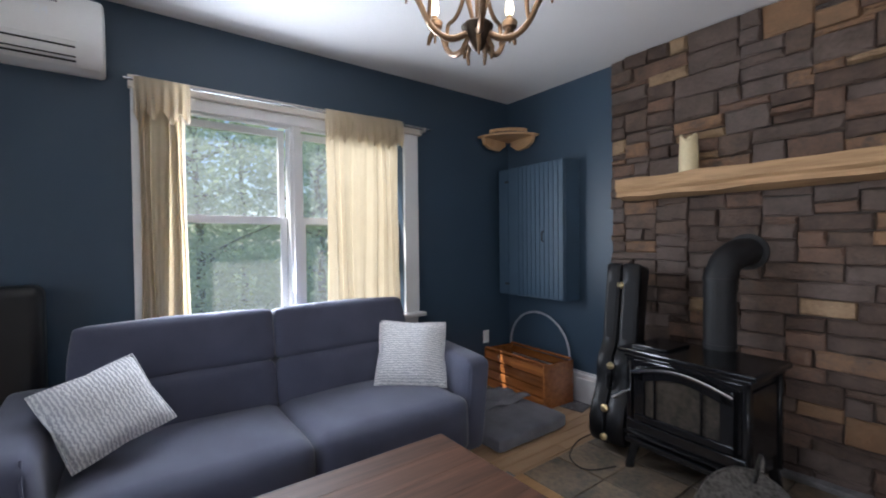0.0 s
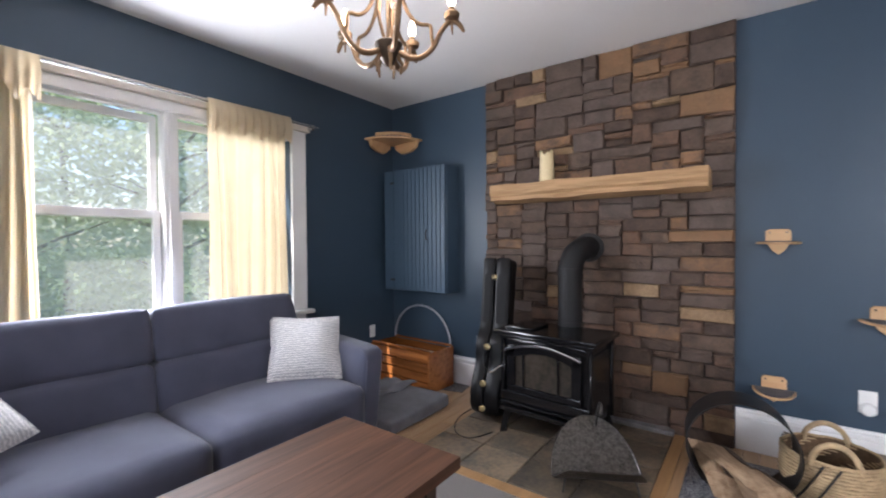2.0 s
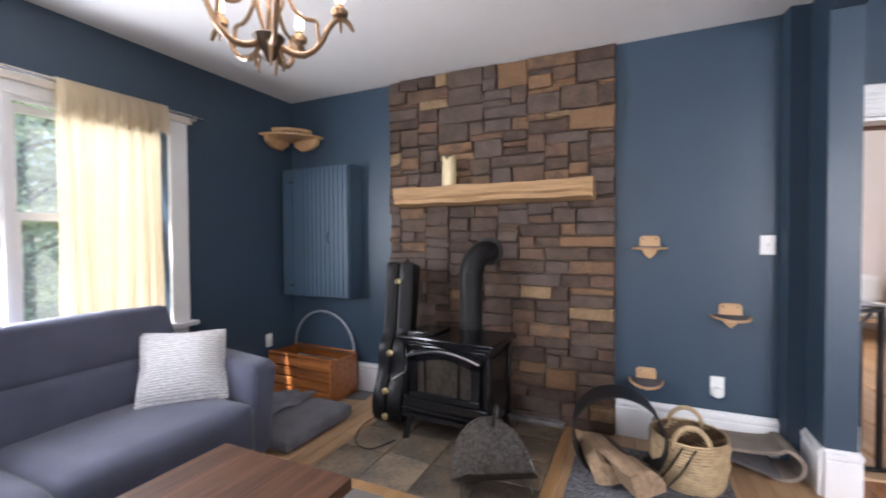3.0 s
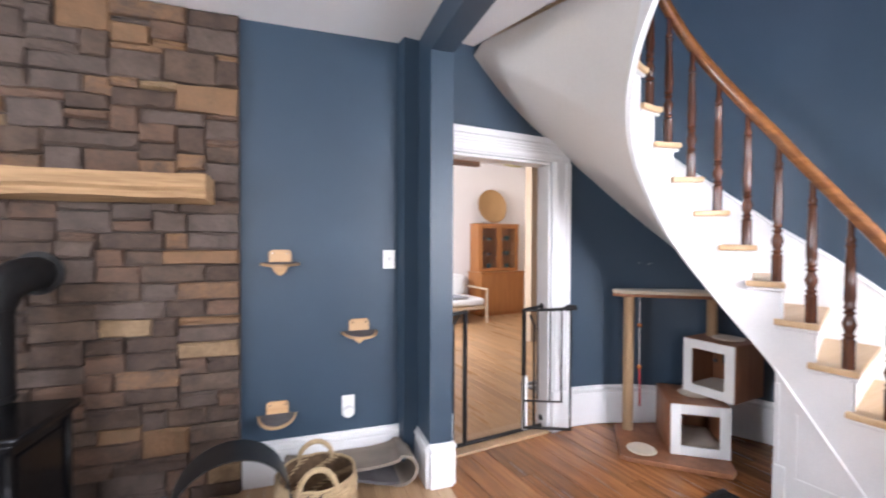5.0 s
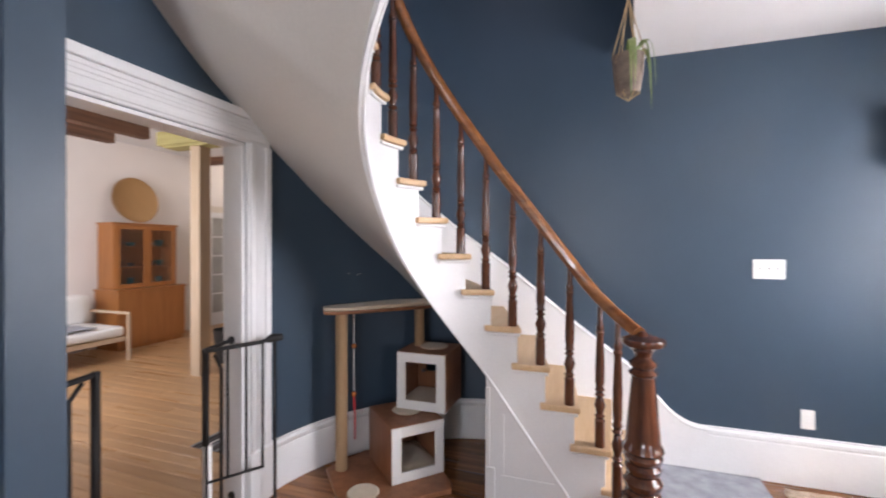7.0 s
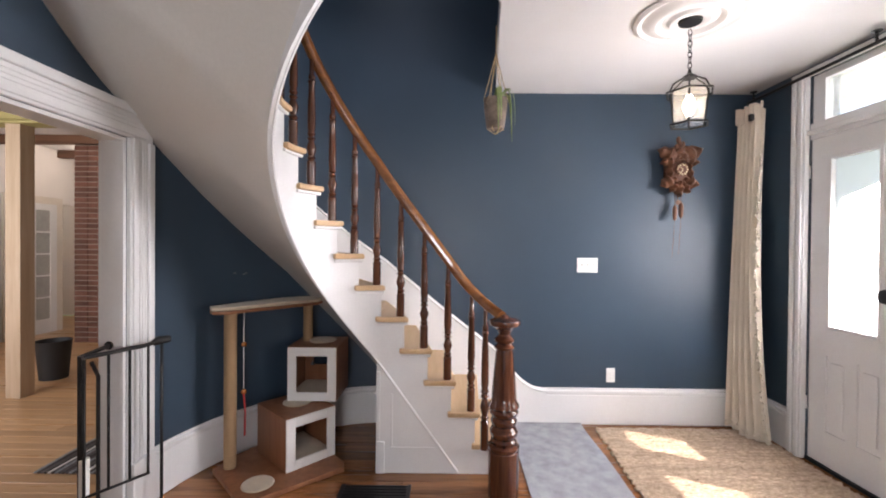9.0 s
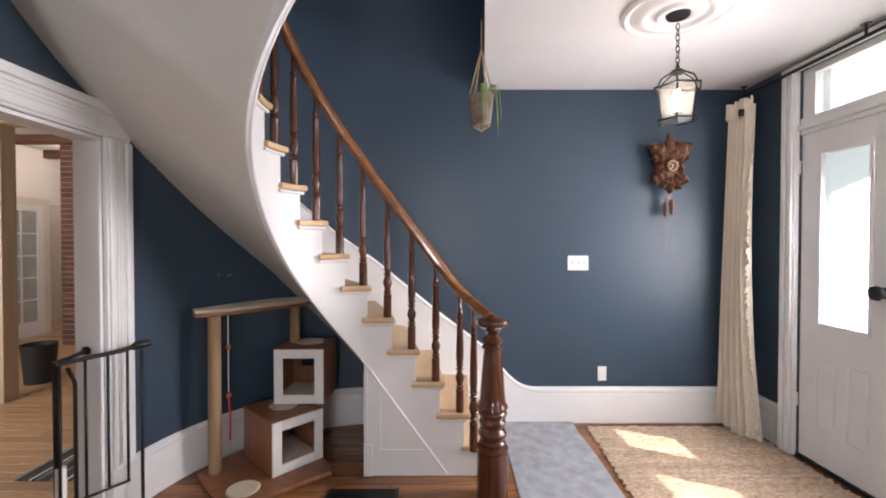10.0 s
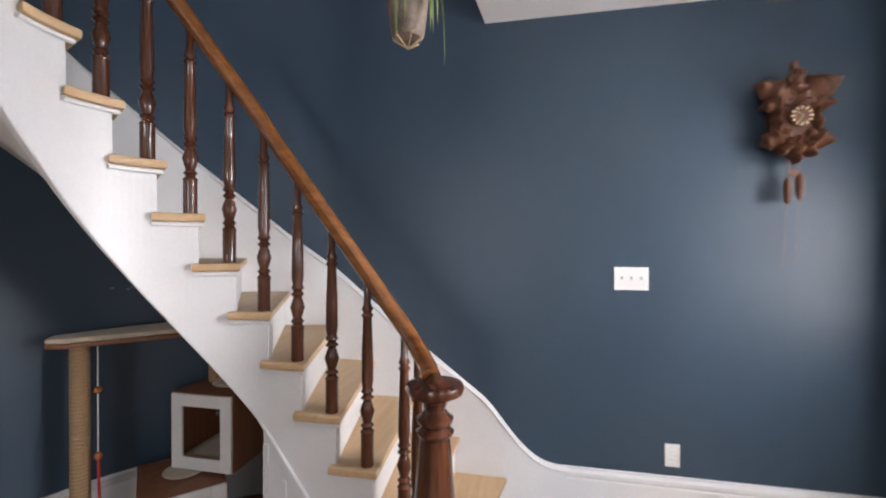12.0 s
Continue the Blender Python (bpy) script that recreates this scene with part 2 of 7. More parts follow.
CURTAIN = leafy("cream_curtain_cloth", (0.76, 0.68, 0.55), (0.68, 0.60, 0.47), 0.72)
# white mixed in to veil the view, in place of reflections
HAZE = white_film_glass("veiled_transom_glass", 0.22)


def stripes(name, a, b, scale, axis, rough=0.9, wob=1.2):
    m = bpy.data.materials.new(name)
    m.use_nodes = True
    n, l = m.node_tree.nodes, m.node_tree.links
    p = n["Principled BSDF"]
    p.inputs["Roughness"].default_value = rough
    tc, w, mx, bp = n.new("ShaderNodeTexCoord"), n.new("ShaderNodeTexWave"), n.new("ShaderNodeMix"), n.new("ShaderNodeBump")
    w.bands_direction = axis
    w.inputs["Scale"].default_value, w.inputs["Distortion"].default_value = scale, wob
    w.inputs["Detail"].default_value, w.inputs["Detail Scale"].default_value = 3, 3
    mx.data_type = "RGBA"
    mx.inputs[6].default_value, mx.inputs[7].default_value = (*a, 1), (*b, 1)
    l.new(tc.outputs["Object"], w.inputs["Vector"])
    l.new(w.outputs["Fac"], mx.inputs[0])
    l.new(mx.outputs[2], p.inputs["Base Color"])
    bp.inputs["Strength"].default_value, bp.inputs["Distance"].default_value = 0.5, 0.004
    l.new(w.outputs["Fac"], bp.inputs["Height"])
    l.new(bp.outputs[0], p.inputs["Normal"])
    return m


PILLOW = stripes("white_and_grey_woven_cloth", (0.80, 0.79, 0.78), (0.42, 0.425, 0.45), 22, "Y", 0.9, 5.0)
RUNNER = stripes("navy_runner_weave", (0.030, 0.033, 0.050), (0.30, 0.30, 0.31), 24, "DIAGONAL", 0.95, 9.0)
LIVRUG = stripes("grey_rug_weave", (0.30, 0.28, 0.27), (0.14, 0.13, 0.13), 34, "X", 0.95, 4.0)
ROPE = stripes("sisal_windings", (0.52, 0.35, 0.20), (0.30, 0.19, 0.10), 55, "Z", 0.9, 0.4)
COIL = stripes("coiled_seagrass", (0.60, 0.44, 0.25), (0.30, 0.19, 0.10), 32, "Z", 0.8, 0.8)
DISCW = stripes("coiled_straw", (0.50, 0.30, 0.13), (0.30, 0.165, 0.065), 22, "X", 0.8, 0.6)


def stone_material():
    m = mat("ledge_stone", (0.15, 0.105, 0.082), 0.8, 0, 0.2, 9, 55, 1.0, rand=0.3, color2=(0.085, 0.062, 0.052), dist=0.011)
    n, l = m.node_tree.nodes, m.node_tree.links
    mix = [x for x in n if x.bl_idname == "ShaderNodeMix"][0]
    oi = [x for x in n if x.bl_idname == "ShaderNodeObjectInfo"][0]
    for socket, stops in ((6, ((0, (0.108, 0.067, 0.047)), (0.24, (0.122, 0.078, 0.053)), (0.42, (0.104, 0.072, 0.056)), (0.58, (0.130, 0.072, 0.045)), (0.72, (0.092, 0.066, 0.054)), (0.875, (0.165, 0.088, 0.043)), (0.955, (0.22, 0.145, 0.080)))),
                          (7, ((0, (0.050, 0.032, 0.024)), (0.4, (0.060, 0.040, 0.030)), (0.8, (0.054, 0.039, 0.032)), (0.93, (0.115, 0.070, 0.038))))):
        r = n.new("ShaderNodeValToRGB")
        r.color_ramp.interpolation = "CONSTANT"
        while len(r.color_ramp.elements) < len(stops):
            r.color_ramp.elements.new(0.5)
        for e, (p, c) in zip(r.color_ramp.elements, stops):
            e.position, e.color = p, (*c, 1)
        l.new(oi.outputs["Random"], r.inputs[0])
        l.new(r.outputs[0], mix.inputs[socket])
    return m


STONE = stone_material()


# ---- mesh tools ----
def bm_new():
    return bmesh.new()


def box(bm, x0, x1, y0, y1, z0, z1, bevel=0.0, seg=2):
    t = bmesh.new()
    bmesh.ops.create_cube(t, size=1, matrix=Matrix.Translation(((x0 + x1) / 2, (y0 + y1) / 2, (z0 + z1) / 2)) @ Matrix.Diagonal((abs(x1 - x0), abs(y1 - y0), abs(z1 - z0), 1)))
    if bevel:
        bmesh.ops.bevel(t, geom=t.edges[:], offset=bevel, segments=seg, affect="EDGES", profile=0.5)
    merge(bm, t)
    return bm


def merge(bm, t, m=None):
    if m is not None:
        bmesh.ops.transform(t, matrix=m, verts=t.verts)
    me = bpy.data.meshes.new("tmp")
    t.to_mesh(me)
    t.free()
    bm.from_mesh(me)
    bpy.data.meshes.remove(me)


def lathe(bm, profile, cx=0, cy=0, seg=20, m=None):
    """profile: (radius, z) from bottom to top, about a vertical axis."""
    t = bmesh.new()
    rings = [[t.verts.new((cx + r * math.cos(a), cy + r * math.sin(a), z)) for a in [2 * math.pi * i / seg for i in range(seg)]] for r, z in profile]
    for a, b in zip(rings, rings[1:]):
        for i in range(seg):
            t.faces.new((a[i], a[(i + 1) % seg], b[(i + 1) % seg], b[i]))
    t.faces.new(rings[0][::-1])
    t.faces.new(rings[-1])
    merge(bm, t, m)
    return bm


def tube(bm, pts, r, seg=8, closed=False, flat=None):
    """A bar along points; r a number or one per point; flat: (width, height) for a flat bar."""
    pts = [Vector(p) for p in pts]
    n = len(pts)
    t = bmesh.new()
    rings = []
    up = Vector((0, 0, 1))
    for i, p in enumerate(pts):
        d = (pts[(i + 1) % n] - pts[i - 1]) if closed else (pts[min(i + 1, n - 1)] - pts[max(i - 1, 0)])
        d.normalize()
        side = d.cross(up)
        if side.length < 0.05:
            side = d.cross(Vector((1, 0, 0)))
        if not flat and i:
            side = last - d * last.dot(d)
        side.normalize()
        last = side
        nor = side.cross(d)
        rr = r[min(i, len(r) - 1)] if isinstance(r, (list, tuple)) else r
        ring = []
        for k in range(seg):
            a = 2 * math.pi * (k + 0.5) / seg
            w, h = (rr, rr) if not flat else flat
            ring.append(t.verts.new(p + side * math.cos(a) * w + nor * math.sin(a) * h))
        rings.append(ring)
    pairs = list(zip(rings, rings[1:])) + ([(rings[-1], rings[0])] if closed else [])
    for a, b in pairs:
        for k in range(seg):
            t.faces.new((a[k], a[(k + 1) % seg], b[(k + 1) % seg], b[k]))
    if not closed:
        t.faces.new(rings[0][::-1])
        t.faces.new(rings[-1])
    merge(bm, t)
    return bm


def prism(bm, outline, z0, z1, bevel=0.0, m=None):
    """An outline in x and y, made solid from z0 to z1."""
    t = bmesh.new()
    a = [t.verts.new((x, y, z0)) for x, y in outline]
    b = [t.verts.new((x, y, z1)) for x, y in outline]
    n = len(a)
    t.faces.new(a[::-1])
    t.faces.new(b)
    for i in range(n):
        t.faces.new((a[i], a[(i + 1) % n], b[(i + 1) % n], b[i]))
    bmesh.ops.recalc_face_normals(t, faces=t.faces)
    if bevel:
        es = [e for e in t.edges if abs(e.verts[0].co.z - e.verts[1].co.z) < 1e-6]
        bmesh.ops.bevel(t, geom=es, offset=bevel, segments=2, affect="EDGES", profile=0.5)
    merge(bm, t, m)
    return bm


def grid(bm, f, nu, nv, thick=0.0):
    """A sheet f(u, v), u and v from 0 to 1, with thickness."""
    t = bmesh.new()
    v = [[t.verts.new(f(i / nu, j / nv)) for j in range(nv + 1)] for i in range(nu + 1)]
    for i in range(nu):
        for j in range(nv):
            t.faces.new((v[i][j], v[i + 1][j], v[i + 1][j + 1], v[i][j + 1]))
    bmesh.ops.recalc_face_normals(t, faces=t.faces)
    if thick:
        bmesh.ops.solidify(t, geom=t.faces[:], thickness=thick)
    merge(bm, t)
    return bm


def cushion(bm, x0, x1, y0, y1, z0, z1, puff=0.03, n=10, power=5.0):
    """A padded block: rounded edges and slightly bulging faces."""
    t = bmesh.new()
    bmesh.ops.create_cube(t, size=2)
    bmesh.ops.subdivide_edges(t, edges=t.edges[:], cuts=n, use_grid_fill=True)
    c = Vector(((x0 + x1) / 2, (y0 + y1) / 2, (z0 + z1) / 2))
    h = Vector((abs(x1 - x0) / 2, abs(y1 - y0) / 2, abs(z1 - z0) / 2))
    m = min(h)
    for v in t.verts:
        p = v.co.copy()
        q = Vector((p.x * h.x, p.y * h.y, p.z * h.z))
        rad = m * 2 / power
        inner = Vector([max(-(h[i] - rad), min(h[i] - rad, q[i])) for i in range(3)])
        d = q - inner
        if d.length > 1e-6:
            q = inner + d.normalized() * rad
        b = [(1 - p[(i + 1) % 3] ** 2) * (1 - p[(i + 2) % 3] ** 2) for i in range(3)]
        q += Vector([puff * b[i] * (1 if p[i] > 0.98 else -1 if p[i] < -0.98 else 0) for i in range(3)])
        v.co = c + q
    merge(bm, t)
    return bm


def bend(pts, n=6):
    """A smooth way through points (Catmull-Rom)."""
    P = [Vector(p) for p in pts]
    out = []
    for i in range(len(P) - 1):
        a, b, c, d = P[max(0, i - 1)], P[i], P[i + 1], P[min(len(P) - 1, i + 2)]
        for k in range(n):
            t = k / n
            out.append(0.5 * (2 * b + (c - a) * t + (2 * a - 5 * b + 4 * c - d) * t * t + (3 * b - a - 3 * c + d) * t ** 3))
    return out + [P[-1]]


def smooth(me, angle=40):
    me.shade_smooth()
    me.set_sharp_from_angle(angle=radians(angle))
    for p in me.polygons:
        if p.area > 0.0004 and max(abs(c) for c in p.normal) > 0.99995:
            p.use_smooth = False


def mesh_ob(name, bm, material, flat=False):
    me = bpy.data.meshes.new(name)
    bm.to_mesh(me)
    bm.free()
    me.materials.append(material)
    if not flat:
        smooth(me)
    return new(name, me)


def part(name, bm, material, parent, label="", flat=False):
    ob = mesh_ob(name, bm, material, flat)
    ob.parent = parent
    if label:
        ob["label"] = label
    return ob


def solid(name, bm, material, label, category, kind="", group="", at=None, flat=False):
    """A thing or a piece of the setting that is one mesh."""
    ob = mesh_ob(name, bm, material, flat)
    ob.matrix_world = G @ (at or Matrix.Identity(4))
    return tagged(ob, label, category, group, kind)


def thing(name, label, category, at=None, kind="", group=""):
    """A thing with parts: an Empty at its base."""
    ob = new(name)
    ob.empty_display_size = 0.1
    ob.matrix_world = G @ (at or Matrix.Identity(4))
    return tagged(ob, label, category, group, kind)


def lump(bm, amount, scale, seed=0.0):
    for v in bm.verts:
        v.co += noise.noise_vector(v.co * scale + Vector((seed, seed * 1.7, 0))) * amount
    return bm


# ---- large structure ----
H, HH = 2.62, 2.668            # ceilings of the living room and of the hall
CU, CV = -1.94, -4.90          # centre of the curved stair, in the hall's frame
RI, RN, RW = 0.465, 0.435, 1.25  # string, nosing and wall radius
RISE = 0.1972
UP = 5.2                       # top of the stairwell

G = LIVING
b = bm_new()
box(b, -5.7, -2.80, 0, 0.16, 0, H)
box(b, -1.18, 0.2, 0, 0.16, 0, H)
box(b, -2.80, -1.18, 0, 0.16, 0, 0.75)
box(b, -2.80, -1.18, 0, 0.16, 2.15, H)
solid("wall_north", b, BLUE, "dark blue painted wall with a wide sash window", "wall", "structure")
b = bm_new()
box(b, 0, 0.2, -3.99, 0, 0, H)
solid("wall_east", b, BLUE, "blue painted wall beside the stone chimney breast", "wall", "structure")
# the opening in this unseen wall is made up, for the fill lamp
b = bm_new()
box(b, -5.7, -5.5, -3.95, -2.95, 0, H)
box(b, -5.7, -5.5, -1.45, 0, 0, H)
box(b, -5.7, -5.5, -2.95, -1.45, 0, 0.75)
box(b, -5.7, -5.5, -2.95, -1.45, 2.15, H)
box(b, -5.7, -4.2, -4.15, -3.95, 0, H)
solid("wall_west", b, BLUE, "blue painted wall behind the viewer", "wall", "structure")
b = bm_new()
box(b, -5.7, 0.2, -3.99, 0.22, H, H + 0.12)
solid("ceiling", b, CEIL, "white painted plaster ceiling of the living room", "ceiling", "structure")
b = bm_new()
box(b, -5.5, -0.0, -3.995, -3.86, 2.46, H - 0.003)
box(b, -0.33, -0.002, -3.995, -3.86, 0.0, 2.46)
solid("pier_and_beam", b, BLUE, "blue painted pier and ceiling beam between the rooms", "beam", "structure")


def skirting(pts, h, name, out=0.022):
    """A baseboard along points; the room lies to the left of the way."""
    bm = bm_new()
    prof = [(0, 0), (out, 0), (out, h - 0.06), (out - 0.004, h - 0.05), (out + 0.004, h - 0.04), (out + 0.004, h - 0.022), (out * 0.55, h - 0.012), (out * 0.45, h), (0, h)]
    n = len(pts)
    rows = []
    for i, p in enumerate(pts):
        p = Vector((*p, 0))
        d0 = (Vector((*pts[i], 0)) - Vector((*pts[i - 1], 0))).normalized() if i else None
        d1 = (Vector((*pts[i + 1], 0)) - Vector((*pts[i], 0))).normalized() if i < n - 1 else None
        d0, d1 = d0 or d1, d1 or d0
        n0, n1 = Vector((-d0.y, d0.x, 0)), Vector((-d1.y, d1.x, 0))
        k = (n0 + n1).normalized()
        k /= max(0.3, k.dot(n0))
        rows.append([bm.verts.new(p + k * o + Vector((0, 0, z))) for o, z in prof])
    for a, c in zip(rows, rows[1:]):
        for j in range(len(prof) - 1):
            bm.faces.new((a[j], c[j], c[j + 1], a[j + 1]))
    bm.faces.new(rows[0])
    bm.faces.new(rows[-1][::-1])
    bmesh.ops.recalc_face_normals(bm, faces=bm.faces)
    return solid(name, bm, WHITE, "tall white painted baseboard with a moulded top", "baseboard", "structure")


skirting([(0, -0.0), (-5.5, -0.0)], 0.25, "baseboard_north")
skirting([(0, -1.11), (0, 0)], 0.25, "baseboard_east_1")
skirting([(0, -3.86), (0, -2.86)], 0.25, "baseboard_east_2")
skirting([(-0.33, -3.86), (0, -3.86)], 0.25, "baseboard_pier_1")
skirting([(-0.33, -3.995), (-0.33, -3.86)], 0.25, "baseboard_pier_2")
skirting([(0, -3.995), (-0.33, -3.995)], 0.25, "baseboard_pier_3")

# hall
G = HALL
b = bm_new()
box(b, -5.0, 0.0, -6.35, -6.15, 0, UP)
solid("wall_stairs", b, BLUE, "dark blue painted wall behind the staircase", "wall", "structure")
b = bm_new()
box(b, -0.70, -0.61, -4.02, -3.70, 0, UP)
box(b, -0.70, -0.61, -6.2, -4.86, 0, UP)
box(b, -0.70, -0.61, -4.86, -4.02, 1.972, UP)
solid("wall_door", b, BLUE, "blue painted wall with a doorway under the stairs", "wall", "structure")
b = bm_new()
grid(b, lambda u, v: Vector((CU + RW * math.cos(radians(-90 + 90 * u)), CV + RW * math.sin(radians(-90 + 90 * u)), UP * v)), 36, 1, -0.03)
solid("wall_curved", b, BLUE, "blue painted wall that curves round under the stairs", "wall", "structure")
b = bm_new()
box(b, -5.0, -4.8, -6.2, -5.62, 0, UP)
box(b, -5.0, -4.8, -4.36, -3.15, 0, UP)
box(b, -5.0, -4.8, -5.62, -4.36, 2.62, UP)
solid("wall_front", b, BLUE, "blue painted wall with the front entrance", "wall", "structure")
b = bm_new()
prism(b, [(-4.95, -6.2), (-2.725, -6.2), (-2.60, -4.88), (-2.50, -4.68), (-2.33, -4.53), (-2.1, -4.44), (-1.83, -4.41), (-1.3, -4.28), (-0.58, -4.17), (-0.54, -3.93), (-4.95, -3.19)], HH, HH + 0.27)
solid("ceiling_hall", b, CEIL, "white painted hall ceiling with the stairwell opening", "ceiling", "structure")
b = bm_new()
box(b, -5.0, 0.0, -6.35, -3.2, UP, UP + 0.1)
solid("ceiling_stairwell", b, CEIL, "white ceiling high over the stairwell", "ceiling", "structure")
# unseen wall, its opening added for the stairwell fill lamp
b = bm_new()
box(b, -5.0, -2.3, -3.95, -3.75, HH + 0.27, UP)
box(b, -1.1, -0.5, -3.95, -3.75, HH + 0.27, UP)
box(b, -2.3, -1.1, -3.95, -3.75, HH + 0.27, 3.5)
box(b, -2.3, -1.1, -3.95, -3.75, 4.9, UP)
solid("wall_upper", b, BLUE, "blue painted wall of the upper landing", "wall", "structure")
arc = [(CU + RW * math.cos(radians(a)), CV + RW * math.sin(radians(a))) for a in range(-88, 1, 4)]
skirting([(-4.8, -6.15), (-3.15, -6.15)], 0.29, "baseboard_hall_1")
skirting([(-1.98, -6.15)] + arc + [(-0.70, -5.06)], 0.29, "baseboard_hall_2")
skirting([(-4.8, -5.735), (-4.8, -6.15)], 0.29, "baseboard_hall_3")


# ---- doorway casing ----
def casing(name, y0, y1, top, wid, x, depth, label):
    """A moulded door casing on a wall that faces -x."""
    t = thing(name, label, "door casing", kind="structure")
    for s, (a, c) in enumerate(((y0 - wid, y0), (y1, y1 + wid))):
        bm = bm_new()
        box(bm, x - 0.022, x, a, c, 0, top + 0.002, 0.003)
        inner, outer = (c, a) if s == 0 else (a, c)
        sg = 1 if outer > inner else -1
        box(bm, x - 0.036, x - 0.02, outer, outer - sg * 0.045, 0, top, 0.007)
        box(bm, x - 0.034, x - 0.02, inner + sg * 0.012, inner + sg * 0.045, 0, top, 0.006)
        for q in (0.062, 0.082, 0.102):
            box(bm, x - 0.026, x - 0.02, inner + sg * q, inner + sg * (q + 0.013), 0, top, 0.004)
        box(bm, x - 0.045, x, min(a, c) - 0.004, max(a, c) + 0.004, 0, 0.30, 0.006)
        part("casing_upright", bm, WHITE, t, "", True)
    bm = bm_new()
    box(bm, x - 0.022, x, y0 - wid, y1 + wid, top, top + wid, 0.003)
    box(bm, x - 0.044, x - 0.02, y0 - wid, y1 + wid, top + wid - 0.045, top + wid, 0.006)
    box(bm, x - 0.034, x - 0.02, y0 - wid + 0.05, y1 + wid - 0.05, top + 0.012, top + 0.04, 0.006)
    for q in (0.058, 0.078, 0.098):
        box(bm, x - 0.026, x - 0.02, y0 - wid + 0.05, y1 + wid - 0.05, top + q, top + q + 0.013, 0.004)
    part("casing_head", bm, WHITE, t, "", True)
    for a, c in ((y0 - 0.0, y0 + 0.02), (y1 - 0.02, y1)):
        bm = bm_new()
        box(bm, x + 0.001, x + depth, a, c, 0, top - 0.001, 0.002)
        part("jamb", bm, WHITE, t)
    bm = bm_new()
    box(bm, x + 0.001, x + depth, y0 + 0.02, y1 - 0.02, top - 0.02, top - 0.001, 0.002)
    part("jamb_head", bm, WHITE, t)
    return t


casing("door_frame_1", -4.86, -4.02, 1.972, 0.165, -0.70, 0.128, "wide white moulded casing round the open doorway")
b = bm_new()
box(b, -0.72, -0.5, -4.84, -4.04, -0.02, 0.012, 0.004)
solid("threshold", b, OAK, "worn pale wooden threshold of the doorway", "threshold", "structure")

# ---- front entrance ----
door = thing("door_2", "white panelled double front door with tall glass lights", "door", kind="structure")
for y0 in (-5.62, -4.98):
    y1 = y0 + 0.615
    leaf = bm_new()
    X0, X1 = -4.86, -4.815
    box(leaf, X0, X1, y0, y0 + 0.13, 0.02, 2.17, 0.002)
    box(leaf, X0, X1, y1 - 0.13, y1, 0.02, 2.17, 0.002)
    box(leaf, X0, X1, y0 + 0.13, y1 - 0.13, 2.04, 2.17)
    box(leaf, X0, X1, y0 + 0.13, y1 - 0.13, 0.74, 0.91)
    box(leaf, X0, X1, y0 + 0.13, y1 - 0.13, 0.02, 0.24)
    box(leaf, X0, X1, (y0 + y1) / 2 - 0.035, (y0 + y1) / 2 + 0.035, 0.24, 0.74)
    box(leaf, X0 + 0.01, X1 - 0.012, y0 + 0.13, y1 - 0.13, 0.24, 0.74)
    lf = part("door_leaf", leaf, WHITE, door)
    for a, c in ((y0 + 0.155, (y0 + y1) / 2 - 0.06), ((y0 + y1) / 2 + 0.06, y1 - 0.155)):
        pb = bm_new()
        box(pb, X1 - 0.012, X1 - 0.002, a, c, 0.28, 0.70, 0.006)
        part("raised_panel", pb, WHITE, lf)
    fr = bm_new()
    for a, c, z0, z1 in ((y0 + 0.13, y0 + 0.155, 0.91, 2.04), (y1 - 0.155, y1 - 0.13, 0.91, 2.04), (y0 + 0.155, y1 - 0.155, 0.91, 0.935), (y0 + 0.155, y1 - 0.155, 2.015, 2.04)):
        box(fr, X0 + 0.005, X1 + 0.008, a, c, z0, z1, 0.005)
    part("glazing_bead", fr, WHITE, lf)
    pn = bm_new()
    box(pn, X0 + 0.015, X0 + 0.02, y0 + 0.14, y1 - 0.14, 0.92, 2.03)
    o = part("pane", pn, DOOR_GLARE, lf)
    o.visible_shadow = False
kb = bm_new()
lathe(kb, [(0.032, 0), (0.032, 0.006), (0.014, 0.01), (0.014, 0.020), (0.034, 0.026), (0.043, 0.042), (0.038, 0.058), (0.022, 0.067), (0.006, 0.069)], seg=18, m=pose(-4.815, -5.075, 1.17, 0, 90, 0))
part("door_knob", kb, BLACK, door, "black ceramic door knob")
for z in (1.955, 0.387):
    hb = bm_new()
    tube(hb, [(-4.805, -5.625, z - 0.045), (-4.805, -5.625, z + 0.045)], 0.008)
    part("hinge", hb, WHITE, door)
sb = bm_new()
box(sb, -4.9, -4.79, -5.62, -4.36, 0, 0.02, 0.004)
part("sill", sb, PIPE, door, "dark worn door sill")
tr = thing("window_2", "white transom window above the front door", "window", kind="structure")
tb = bm_new()
box(tb, -4.87, -4.80, -5.62, -4.36, 2.17, 2.28, 0.004)
box(tb, -4.83, -4.775, -5.62, -4.36, 2.20, 2.235, 0.008)
box(tb, -4.87, -4.82, -5.62, -5.53, 2.28, 2.60)
box(tb, -4.87, -4.82, -4.45, -4.36, 2.28, 2.60)
box(tb, -4.87, -4.82, -5.53, -4.45, 2.56, 2.60)
part("transom_frame", tb, WHITE, tr)
pb = bm_new()
box(pb, -4.85, -4.845, -5.54, -4.44, 2.275, 2.565)
o = part("pane", pb, HAZE, tr)
o.visible_shadow = False
fc = thing("door_frame_2", "wide white moulded casing of the front entrance", "door casing", kind="structure")
